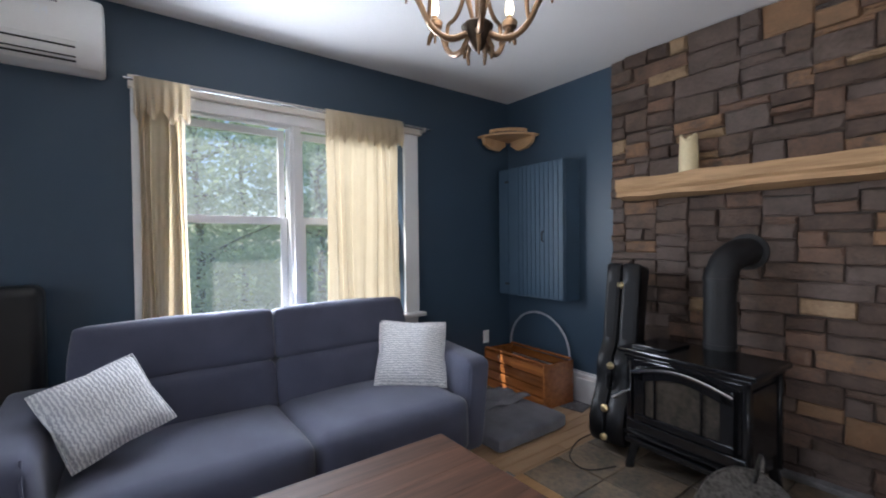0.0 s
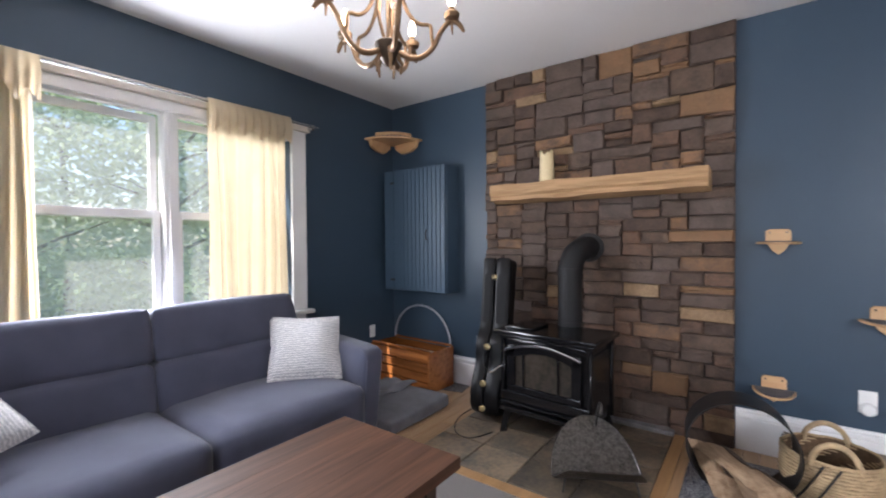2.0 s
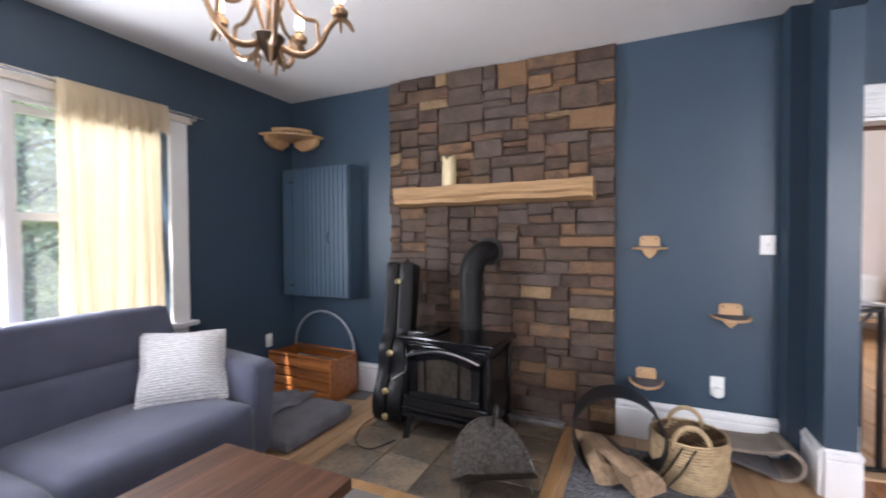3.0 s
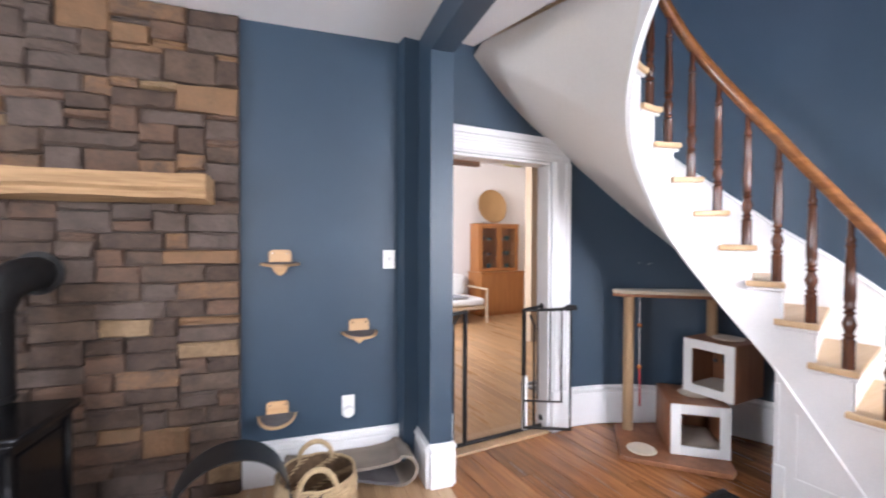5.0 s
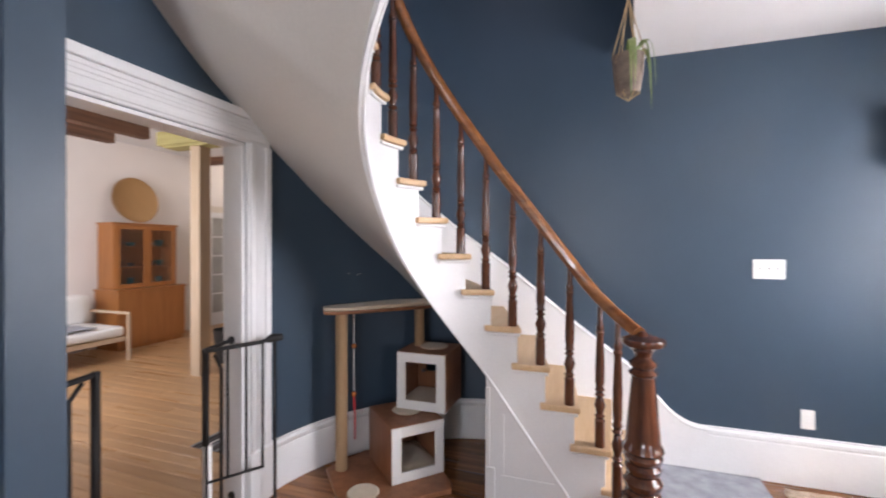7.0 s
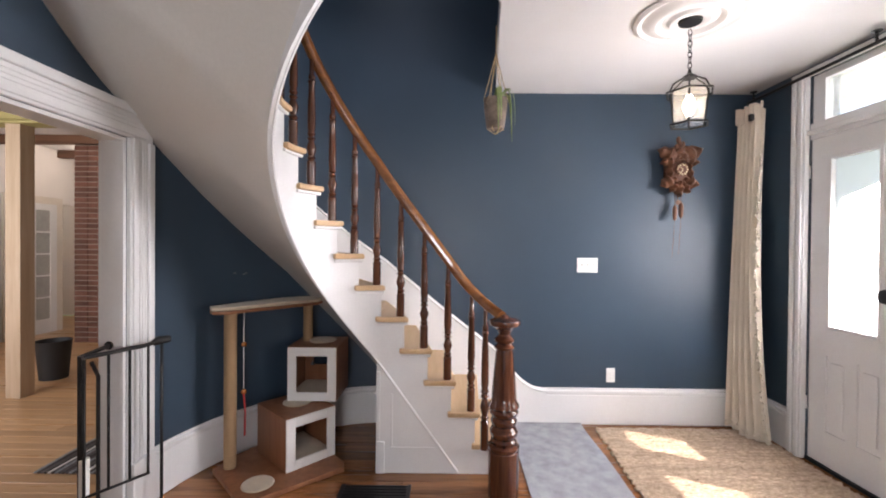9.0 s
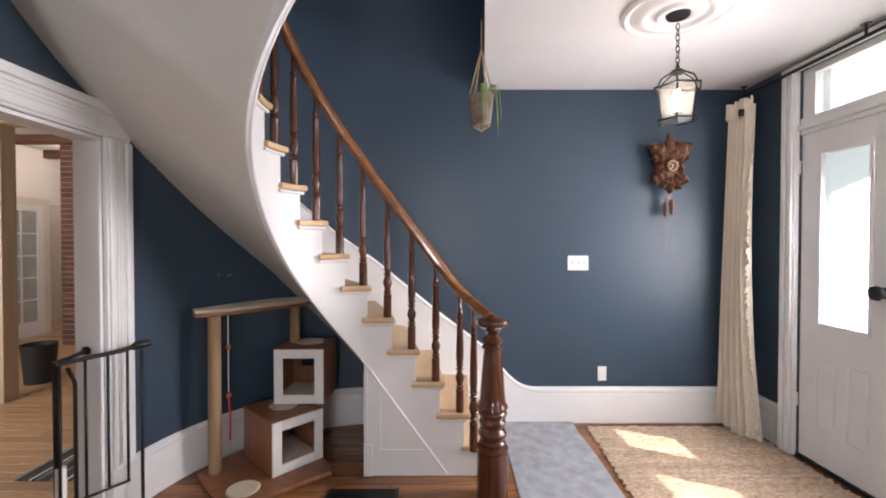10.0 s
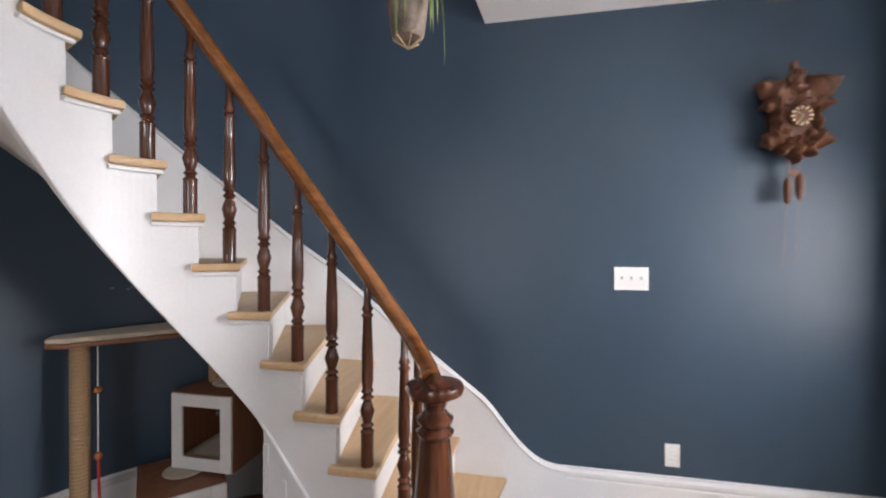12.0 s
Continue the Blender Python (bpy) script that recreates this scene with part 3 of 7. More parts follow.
for y0, y1 in ((-5.735, -5.62), (-4.36, -4.245)):
    cb = bm_new()
    box(cb, -4.822, -4.8, y0, y1, 0, 2.60, 0.003)
    cb2 = cb
    box(cb2, -4.80, -4.765, y0, y1, 0, 2.60, 0.004)
    box(cb2, -4.768, -4.75, y0 + 0.012, y0 + 0.05, 0, 2.6, 0.007)
    box(cb2, -4.768, -4.755, y0 + 0.065, y0 + 0.08, 0, 2.6, 0.005)
    box(cb2, -4.768, -4.75, y1 - 0.05, y1 - 0.012, 0, 2.6, 0.007)
    part("casing_upright", cb2, WHITE, fc, "", True)
cb = bm_new()
box(cb, -4.80, -4.76, -5.735, -4.245, 2.60, 2.642, 0.004)
part("casing_head", cb, WHITE, fc)

# unseen roof, sized to trim the sun that falls through the door
b = bm_new()
box(b, -5.86, -5.0, -7.0, -3.4, 2.76, 2.88, 0.01)
solid("assumed_porch_roof", b, CREAM, "unseen cream roof assumed over the front step", "porch roof", "structure")

# ---- living room window ----
G = LIVING
win = thing("window_1", "wide white double sash window with a cream head board", "window", kind="structure")


def bar(name, x0, x1, y0, y1, z0, z1, m, parent, bevel=0.004):
    bm = bm_new()
    box(bm, x0, x1, y0, y1, z0, z1, bevel)
    return part(name, bm, m, parent)


bar("casing_upright", -2.92, -2.80, -0.03, -0.001, 0.75, 2.168, WHITE, win)
bar("casing_upright", -1.18, -1.053, -0.03, -0.001, 0.75, 2.168, WHITE, win)
bar("head_board", -2.93, -1.022, -0.045, -0.001, 2.17, 2.237, CREAM, win)
bar("casing_head", -2.80, -1.18, -0.02, -0.001, 2.10, 2.168, WHITE, win)
bar("window_sill", -2.96, -1.01, -0.075, -0.001, 0.715, 0.748, WHITE, win, 0.01)
bar("apron", -2.90, -1.06, -0.02, -0.001, 0.62, 0.713, WHITE, win)
bar("mullion", -2.062, -1.985, 0.0, 0.10, 0.75, 2.15, WHITE, win)
bar("mullion_bead", -2.04, -2.005, -0.014, 0.0, 0.75, 2.10, WHITE, win)
for x0, x1 in ((-2.80, -2.062), (-1.985, -1.18)):
    bar("stop_head", x0, x1, 0.01, 0.06, 2.085, 2.15, WHITE, win)
    for z0, z1, y in ((1.44, 2.085, 0.105), (0.755, 1.49, 0.06)):
        sash = bm_new()
        w = 0.045
        box(sash, x0 + 0.005, x0 + w, y, y + 0.035, z0, z1, 0.003)
        box(sash, x1 - w, x1 - 0.005, y, y + 0.035, z0, z1, 0.003)
        box(sash, x0 + w, x1 - w, y, y + 0.035, z1 - 0.045, z1, 0.003)
        box(sash, x0 + w, x1 - w, y, y + 0.035, z0, z0 + 0.05, 0.003)
        so = part("sash", sash, WHITE, win)
        pn = bm_new()
        box(pn, x0 + w - 0.004, x1 - w + 0.004, y + 0.015, y + 0.019, z0 + 0.045, z1 - 0.04)
        o = part("pane", pn, WINDOW_VEIL, so)
        o.visible_shadow = False
# made-up window round the west fill lamp
added_win = thing("added_window", "white window added behind the viewer for fill light", "window", kind="structure")
bar("window_frame", -5.62, -5.56, -2.24, -2.16, 0.75, 2.15, WHITE, added_win)

# ---- floors ----
G = LIVING
b = bm_new()
box(b, -5.7, 0.2, -4.0, 0.2, -0.10, -0.022)
floor1 = solid("floor", b, MORTAR, "pale oak board floor of the living room", "floor", "structure")
G = HALL
b = bm_new()
box(b, -5.0, -0.5, -6.3, -3.0, -0.12, -0.03)
floor2 = solid("floor_hall", b, MORTAR, "dark worn pine board floor of the hall", "floor", "structure")
b = bm_new()
box(b, -0.55, 6.5, -11.0, -3.9, -0.10, -0.022)
floor3 = solid("floor_dining", b, MORTAR, "honey oak board floor of the next room", "floor", "structure")


def boards(parent, x0, x1, y0, y1, w, top, material, lo, hi, seed, name="floorboard", gap=0.0025):
    """Boards along x, in staggered lengths, each one an object."""
    rng = random.Random(seed)
    cache = {}
    y = y0
    while y < y1 - 0.02:
        x = x0 - rng.random() * lo
        while x < x1:
            L = round(rng.uniform(lo, hi) * 4) / 4
            xa, xb = max(x, x0), min(x + L, x1)
            if xb - xa > 0.05:
                key = round(xb - xa, 3)
                if key not in cache:
                    bm = bm_new()
                    box(bm, 0, xb - xa - gap, 0, min(w, y1 - y) - gap, -0.02, 0, 0.0015, 1)
                    me = bpy.data.meshes.new(name)
                    bm.to_mesh(me)
                    bm.free()
                    me.materials.append(material)
                    cache[key] = me
                ob = new(name, cache[key])
                ob.parent = parent
                ob.location = (xa, y, top + rng.uniform(-0.0008, 0.0008))
            x += L
        y += w


# ---- the staircase (hall frame) ----
G = HALL
ARC_I = RN * math.pi / 2


def inner(s, r=RN):
    """A point of the well side at arc length s (s = 0 where the curve begins), moved out to radius r."""
    if s <= 0:
        return Vector((CU + s, CV - r, 0))
    a = -math.pi / 2 + s / RN
    return Vector((CU + r * math.cos(a), CV + r * math.sin(a), 0))


def outer(q):
    """A point of the wall side at arc length q."""
    if q <= 0:
        return Vector((CU + q, -6.148, 0))
    a = q / RW
    if a < math.pi / 2:
        return Vector((CU + (RW - 0.002) * math.sin(a), CV - (RW - 0.002) * math.cos(a), 0))
    return Vector((-0.702, min(-4.2, CV + (q - RW * math.pi / 2)), 0))


def front_i(k):
    return -0.161 + 0.150 * (k - 5) if k <= 5 else -0.0148 + 0.1275 * (k - 6)


OUT_Q = {1: -0.91, 2: -0.65, 3: -0.39, 4: -0.15, 5: 0.09, 6: 0.37}


def front_o(k):
    return OUT_Q.get(k, 0.37 + 0.24 * (k - 6)) if k == int(k) else front_o(int(k)) * (1 - k % 1) + front_o(int(k) + 1) * (k % 1)


def low(s):
    """The lower edge of the string."""
    s = max(0, s)
    z = 0.660 + 1.28 * s + 0.25 * s * s if s < 0.72 else 1.711 + 1.36 * (s - 0.72)
    return min(z, HH + 0.01)


stair = thing("staircase", "curved white staircase with raw pine treads and dark balusters", "staircase", kind="structure")
NS = 15
for k in range(1, NS):
    z = k * RISE
    bm = bm_new()
    a0, a1 = front_i(k), front_i(k + 1) + 0.050
    o0, o1 = front_o(k), front_o(k + 1) + 0.03
    n = 6
    rows = []
    for i in range(n + 1):
        t = i / n
        p, q = inner(a0 + (a1 - a0) * t), outer(o0 + (o1 - o0) * t)
        rows.append((p, q))
    top = [p for p, q in rows] + [q for p, q in rows][::-1]
    prism(bm, [(p.x, p.y) for p in top], z - 0.032, z, 0.008)
    part("tread", bm, TREAD, stair, "raw pine tread with a rounded nosing")
    bm = bm_new()
    p, q = inner(a0 + 0.03, RN + 0.035), outer(o0 + 0.03)
    grid(bm, lambda u, v: Vector((p.x + (q.x - p.x) * u, p.y + (q.y - p.y) * u, (k - 1) * RISE + (RISE - 0.03) * v)), 4, 1, 0.015)
    part("riser", bm, WHITE, stair)
    bm = bm_new()
    tube(bm, [inner(a0 + 0.012 + (a1 - a0 - 0.016) * i / 6, RN + 0.022) + Vector((0, 0, z - 0.043)) for i in range(7)], 0.010, 6)
    part("nosing_mould", bm, WHITE, stair)
# stringer with its stepped top
bm = bm_new()
for k in range(1, NS + 3):
    s0, s1 = front_i(k) + 0.03, front_i(k + 1) + 0.03
    for j in range(6):
        a, c = s0 + (s1 - s0) * j / 6, s0 + (s1 - s0) * (j + 1) / 6
        za, zc = (0.0 if a < 0.03 else low(a)), (0.0 if c < 0.031 else low(c))
        zt = min(k * RISE - 0.03, HH + 0.2)
        if za > zt:
            continue
        vs = []
        for r in (RI, RI + 0.03):
            vs += [bm.verts.new(inner(a, r) + Vector((0, 0, za))), bm.verts.new(inner(c, r) + Vector((0, 0, min(zc, zt)))), bm.verts.new(inner(c, r) + Vector((0, 0, zt))), bm.verts.new(inner(a, r) + Vector((0, 0, zt)))]
        for f in ((0, 1, 2, 3), (7, 6, 5, 4), (0, 4, 5, 1), (1, 5, 6, 2), (2, 6, 7, 3), (3, 7, 4, 0)):
            bm.faces.new([vs[i] for i in f])
bmesh.ops.remove_doubles(bm, verts=bm.verts, dist=0.0005)
bmesh.ops.recalc_face_normals(bm, faces=bm.faces)
string = part("stringer", bm, WHITE, stair, "white painted closed side of the staircase", True)
bm = bm_new()
tube(bm, [(CU - 0.476, CV - RI + 0.004, 0.012), (CU, CV - RI + 0.004, 0.662)] + [inner(s, RI + 0.008) + Vector((0, 0, low(s) + 0.004)) for s in [0.0 + 0.03 * i for i in range(0, 50)] if low(s) < HH and s > 0.03], [0.007, 0.008] + [0.007] * 100, 8)
part("string_mould", bm, WHITE, stair)
bm = bm_new()
box(bm, -2.27, -1.99, CV - RI - 0.002, CV - RI + 0.004, 0.15, 0.165, 0.002)
box(bm, -2.005, -1.99, CV - RI - 0.002, CV - RI + 0.004, 0.165, 0.50, 0.002)
box(bm, -1.955, -1.90, CV - RI - 0.03, CV - RI + 0.012, 0.0, 0.20, 0.004)
box(bm, -1.925, -1.90, CV - RI - 0.03, CV - RI + 0.006, 0.2, 0.64, 0.003)
part("spandrel_panel", bm, WHITE, stair, "white panelled end below the stairs")


# plastered underside
def soffit_wall(phi):
    """Place and height where the underside meets the wall, by angle about the centre."""
    if phi <= 0:
        z = 2.10 - 0.0165 * (-phi) - 0.0000265 * phi * phi + 0.03 * min(1, -phi / 15)
        if phi < -50:
            z -= 0.004 * (-50 - phi)
        return Vector((CU + (RW + 0.002) * math.cos(radians(phi)), CV + (RW + 0.002) * math.sin(radians(phi)), z))
    v = CV + 1.242 * math.tan(radians(phi))
    if v < -4.19:
        d = v - CV
        return Vector((-0.698, v, 2.10 + 0.42 * d + 0.42 * d * d))
    if phi > 74:
        return Vector((-1.80 - 0.21 * (phi - 74) / 24, -4.43 - 0.003 * (phi - 74) / 24, HH + 0.001))
    t = (phi - 29.7) / (74 - 29.7)
    return Vector((-0.70 + (-1.80 + 0.70) * t, -4.19 + (-4.43 + 4.19) * t, HH + 0.001))


bm = bm_new()
NP = 62


def soff(u, v):
    phi = -86 + (98 + 86) * u
    a = inner((phi + 90) * math.pi / 180 * RN, RI + 0.004)
    a.z = low((phi + 90) * math.pi / 180 * RN) + 0.004
    w = soffit_wall(phi)
    p = a.lerp(w, v)
    p.z += 0.05 * math.sin(math.pi * v) * min(1, (98 - phi) / 60)
    return p


grid(bm, soff, NP, 10, 0.0)
part("soffit", bm, PLASTER, stair, "smooth off-white plastered underside")

# wall string (skirt board that follows the stairs)
bm = bm_new()
pts = []
q = -1.22
while q < 2.6:
    k = None
    qs = [(front_o(j), j) for j in range(1, 16)]
    if q <= qs[0][0]:
        zz = RISE + (q - qs[0][0]) * 0.72
    else:
        for (qa, ja), (qb, jb) in zip(qs, qs[1:]):
            if qa <= q <= qb:
                zz = RISE * (ja + (q - qa) / (qb - qa))
                break
    e = max(0.0, min(1.0, (q + 1.22) / 0.45))
    ztop = 0.29 + (zz + 0.33 - 0.29) * (e * e * (3 - 2 * e)) if q < -0.5 else zz + 0.33
    pts.append((q, max(0.29, ztop)))
    q += 0.04
for (qa, za), (qb, zb) in zip(pts, pts[1:]):
    pa, pb = outer(qa), outer(qb)
    na = (Vector((CU, CV, 0)) - pa).normalized() if qa > 0 else Vector((0, 1, 0))
    nb = (Vector((CU, CV, 0)) - pb).normalized() if qb > 0 else Vector((0, 1, 0))
    pa, pb = pa + na * 0.02, pb + nb * 0.02
    Z = Vector((0, 0, 1))
    f = [pa + Z * max(0, za - 0.6), pb + Z * max(0, zb - 0.6), pb + Z * (zb - 0.03), pa + Z * (za - 0.03)]
    bm.faces.new([bm.verts.new(x) for x in f])
    f = [pa + Z * (za - 0.03), pb + Z * (zb - 0.03), pb + nb * 0.008 + Z * (zb - 0.02), pa + na * 0.008 + Z * (za - 0.02)]
    bm.faces.new([bm.verts.new(x) for x in f])
    f = [pa + na * 0.008 + Z * (za - 0.02), pb + nb * 0.008 + Z * (zb - 0.02), pb - nb * 0.018 + Z * zb, pa - na * 0.018 + Z * za]
    bm.faces.new([bm.verts.new(x) for x in f])
bmesh.ops.remove_doubles(bm, verts=bm.verts, dist=0.0005)
bmesh.ops.recalc_face_normals(bm, faces=bm.faces)
bmesh.ops.solidify(bm, geom=bm.faces[:], thickness=-0.004)
part("wall_string", bm, WHITE, stair, "white skirt board that sweeps up along the stairs")

# balusters, rail, newel
BAL = [(0.021, 0), (0.021, 0.16), (0.023, 0.17), (0.015, 0.185), (0.022, 0.20), (0.014, 0.215), (0.018, 0.235), (0.024, 0.27), (0.017, 0.305), (0.013, 0.32), (0.022, 0.335), (0.013, 0.35), (0.021, 0.365), (0.016, 0.385), (0.020, 0.42), (0.019, 0.55), (0.0145, 0.72), (0.020, 0.735), (0.013, 0.75), (0.019, 0.765), (0.012, 0.79), (0.0115, 0.90)]


def rail_z(s):
    return RISE * (5 + (s + 0.161) / 0.148 if s < -0.0148 else 6 + (s + 0.0148) / 0.1275) + 0.656


bal_me = None
for k in range(1, 14):
    s = front_i(k) + 0.055
    p = inner(s, RN + 0.045)
    h = rail_z(s) - k * RISE
    if k == 1:
        p, h = Vector((-2.575, -5.285, 0)), 0.87
    if bal_me is None:
        bm = bm_new()
        lathe(bm, [(r * 1.2, z / 0.90) for r, z in BAL], seg=16)
        ob = part("baluster", bm, MAHOG, stair, "turned mahogany baluster")
        bal_me = ob.data
    else:
        ob = new("baluster", bal_me)
        ob.parent = stair
        ob["label"] = "turned mahogany baluster"
    ob.location = (p.x, p.y, k * RISE - 0.002)
    ob.scale = (1, 1, h)
NEW = (-2.672, -5.14)
bm = bm_new()
pts = [Vector((NEW[0] + 0.015, NEW[1] - 0.012, 1.028)), Vector((-2.632, -5.205, 1.045)), Vector((-2.583, -5.275, 1.078)), Vector((-2.532, -5.332, 1.122)), Vector((-2.48, -5.366, 1.172)), Vector((-2.43, -5.378, 1.228))]
s = -0.43
while s < 1.15:
    pts.append(inner(s, RN + 0.045) + Vector((0, 0, rail_z(s) + 0.028)))
    s += 0.045
tube(bm, pts, 0.03, 12, flat=(0.032, 0.032))
part("handrail", bm, RAILW, stair, "varnished brown curved handrail")
bm = bm_new()
lathe(bm, [(r, z * 0.98) for r, z in [(0.088, 0), (0.088, 0.27), (0.082, 0.275), (0.09, 0.285), (0.09, 0.30), (0.07, 0.312), (0.076, 0.33), (0.066, 0.345), (0.078, 0.365), (0.082, 0.385), (0.07, 0.405), (0.06, 0.415), (0.072, 0.43), (0.076, 0.45), (0.064, 0.468), (0.078, 0.482), (0.083, 0.50), (0.075, 0.515), (0.088, 0.53), (0.084, 0.545), (0.074, 0.56), (0.071, 0.60), (0.052, 0.83), (0.048, 0.86), (0.058, 0.868), (0.062, 0.878), (0.05, 0.888), (0.042, 0.895), (0.058, 0.91), (0.06, 0.922), (0.045, 0.935), (0.034, 0.95), (0.04, 0.97), (0.06, 0.99), (0.088, 1.003), (0.094, 1.018), (0.09, 1.032), (0.06, 1.042), (0.03, 1.048), (0.022, 1.058), (0.008, 1.066)]], *NEW, seg=32)
part("newel_post", bm, MAHOG, stair, "stout turned mahogany newel post")


# ---- living room things ----
G = LIVING


def thing_at(name, label, category, x, y, z=0.0, rz=0.0, group="", rx=0.0, ry=0.0):
    return thing(name, label, category, pose(x, y, z, rx, ry, rz), "", group)


# sofa: x across, y towards the wall, from its middle
sofa = thing_at("sofa", "blue-grey cloth two-seat sofa below the window", "sofa", -2.29, -0.62)
sofa.scale = (0.915, 1, 1)
bm = bm_new()
box(bm, -1.0, 1.0, -0.42, 0.36, 0.09, 0.30, 0.02)
part("base", bm, SOFA, sofa)
for sx in (-1, 1):
    bm = bm_new()
    x0, x1 = sorted((sx * 0.004, sx * 0.955))
    cushion(bm, x0, x1, -0.49, 0.22, 0.13, 0.445, 0.02, 14, 4.6)
    lump(bm, 0.008, 3, sx)
    part("seat_cushion", bm, SOFA, sofa)
    bm = bm_new()
    cushion(bm, x0, x1, 0.10, 0.34, 0.40, 0.70, 0.022, 14, 4.6)
    bmesh.ops.transform(bm, matrix=Matrix.Translation((0, 0.0, 0.4)) @ Matrix.Rotation(radians(-9), 4, "X") @ Matrix.Translation((0, 0, -0.4)), verts=bm.verts)
    lump(bm, 0.006, 3, sx)
    part("back_cushion", bm, SOFA, sofa)
    bm = bm_new()
    x0, x1 = sorted((sx * 0.006, sx * 0.965))
    cushion(bm, x0, x1, 0.145, 0.36, 0.69, 0.975, 0.014, 16, 7.5)
    for v in bm.verts:
        v.co.x -= sx * (0.045 if sx > 0 else 0.02) * max(0, (v.co.z - 0.69) / 0.25) * (abs(v.co.x) / 0.94) ** 3
    bmesh.ops.transform(bm, matrix=Matrix.Translation((0, 0.0, 0.7)) @ Matrix.Rotation(radians(-9), 4, "X") @ Matrix.Translation((0, 0.02, -0.7)), verts=bm.verts)
    lump(bm, 0.005, 3, sx + 4)
    part("headrest", bm, SOFA, sofa)
    bm = bm_new()
    x0, x1 = sorted((sx * 0.945, sx * 1.15))
    cushion(bm, x0, x1, -0.40, 0.42, 0.07, 0.61, 0.012, 14, 4.0)
    for v in bm.verts:
        v.co.z += 0.05 * (v.co.y + 0.40) / 0.82 * (1 if v.co.z > 0.4 else 0)
        v.co.x += sx * 0.06 * max(0, (v.co.z - 0.1)) / 0.5
    part("armrest", bm, SOFA, sofa)
    bm = bm_new()
    tube(bm, [(sx * 0.985, -0.41, 0.10), (sx * 1.0, -0.413, 0.30), (sx * 1.03, -0.405, 0.55), (sx * 1.035, -0.36, 0.612)], 0.005, 6)
    part("seam", bm, SOFA, sofa)
    for y in (-0.33, 0.33):
        bm = bm_new()
        lathe(bm, [(0.018, 0), (0.024, 0.1)], sx * 1.04, y, 10)
        part("leg", bm, BLACK, sofa, "short black leg")
bm = bm_new()
box(bm, -1.0, 1.0, 0.30, 0.42, 0.10, 0.62, 0.03)
part("back_panel", bm, SOFA, sofa)


def pillow(x, y, z, rx, spin, rz, size, label):
    bm = bm_new()

    def f(u, v, s):
        a, c = u * 2 - 1, v * 2 - 1
        edge = (1 - a ** 6) * (1 - c ** 6)
        pin = 1 - 0.07 * (1 - abs(a * c) ** 0.8)
        h = 0.075 * max(0, (1 - a * a) * (1 - c * c)) ** 0.45
        return Vector((a * size / 2 * pin, c * size / 2 * pin, s * h + 0.006 * math.sin(5 * a) * edge))
    grid(bm, lambda u, v: f(u, v, 1), 18, 18)
    grid(bm, lambda u, v: f(u, v, -1), 18, 18)
    bmesh.ops.remove_doubles(bm, verts=bm.verts, dist=0.001)
    bmesh.ops.recalc_face_normals(bm, faces=bm.faces)
    t = thing("throw_pillow", label, "pillow", pose(x, y, z, rx, 0, rz) @ pose(0, 0, 0, 0, 0, spin), "", "pillows on the sofa")
    part("cover", bm, PILLOW, t)
    bm = bm_new()
    c = size / 2
    n = 10
    loop = []
    for (ax, ay), (bx, by) in zip(((-1, -1), (1, -1), (1, 1), (-1, 1)), ((1, -1), (1, 1), (-1, 1), (-1, -1))):
        for i in range(n):
            t2 = i / n
            a, d = ax + (bx - ax) * t2, ay + (by - ay) * t2
            pin = 1 - 0.07 * (1 - abs(a * d) ** 0.8)
            loop.append((a * c * pin, d * c * pin, 0.006 * math.sin(5 * a) * (1 - a ** 6) * (1 - d ** 6)))
    tube(bm, loop, 0.005, 6, closed=True)
    part("piping", bm, PILLOW, t)


pillow(-1.53, -0.66, 0.62, 52, -4, -30, 0.43, "white and grey woven pillow leaning on the sofa back")
pillow(-3.03, -0.69, 0.645, 47, 110, 6, 0.365, "white and grey woven pillow leaning on the sofa arm")

# coffee table
tab = thing_at("coffee_table", "dark reddish plank coffee table before the sofa", "table", -2.50, -1.73)
PL = 5
for i in range(PL):
    y0 = -0.325 + i * 0.65 / PL
    bm = bm_new()
    box(bm, -0.645, 0.645, y0 + 0.0003, y0 + 0.65 / PL - 0.0003, 0.425, 0.47, 0.0007)
    part("plank", bm, TABLEW, tab)
bm = bm_new()
box(bm, -0.56, 0.56, -0.26, 0.26, 0.32, 0.424, 0.004)
part("apron", bm, DARKBRONZE, tab, "dark grey metal apron")
for sx in (-0.54, 0.54):
    for sy in (-0.24, 0.24):
        bm = bm_new()
        box(bm, sx - 0.03, sx + 0.03, sy - 0.03, sy + 0.03, 0.006, 0.424, 0.005)
        part("leg", bm, DARKBRONZE, tab)
bm = bm_new()
grid(bm, lambda u, v: Vector((-4.0 + 2.76 * u, -3.2 + 2.0 * v, 0.010 + 0.002 * math.sin(40 * u + 7 * v))), 30, 20, 0.006)
solid("area_rug", bm, LIVRUG, "grey patterned flat woven rug under the table", "rug", at=pose(0, 0, 0))

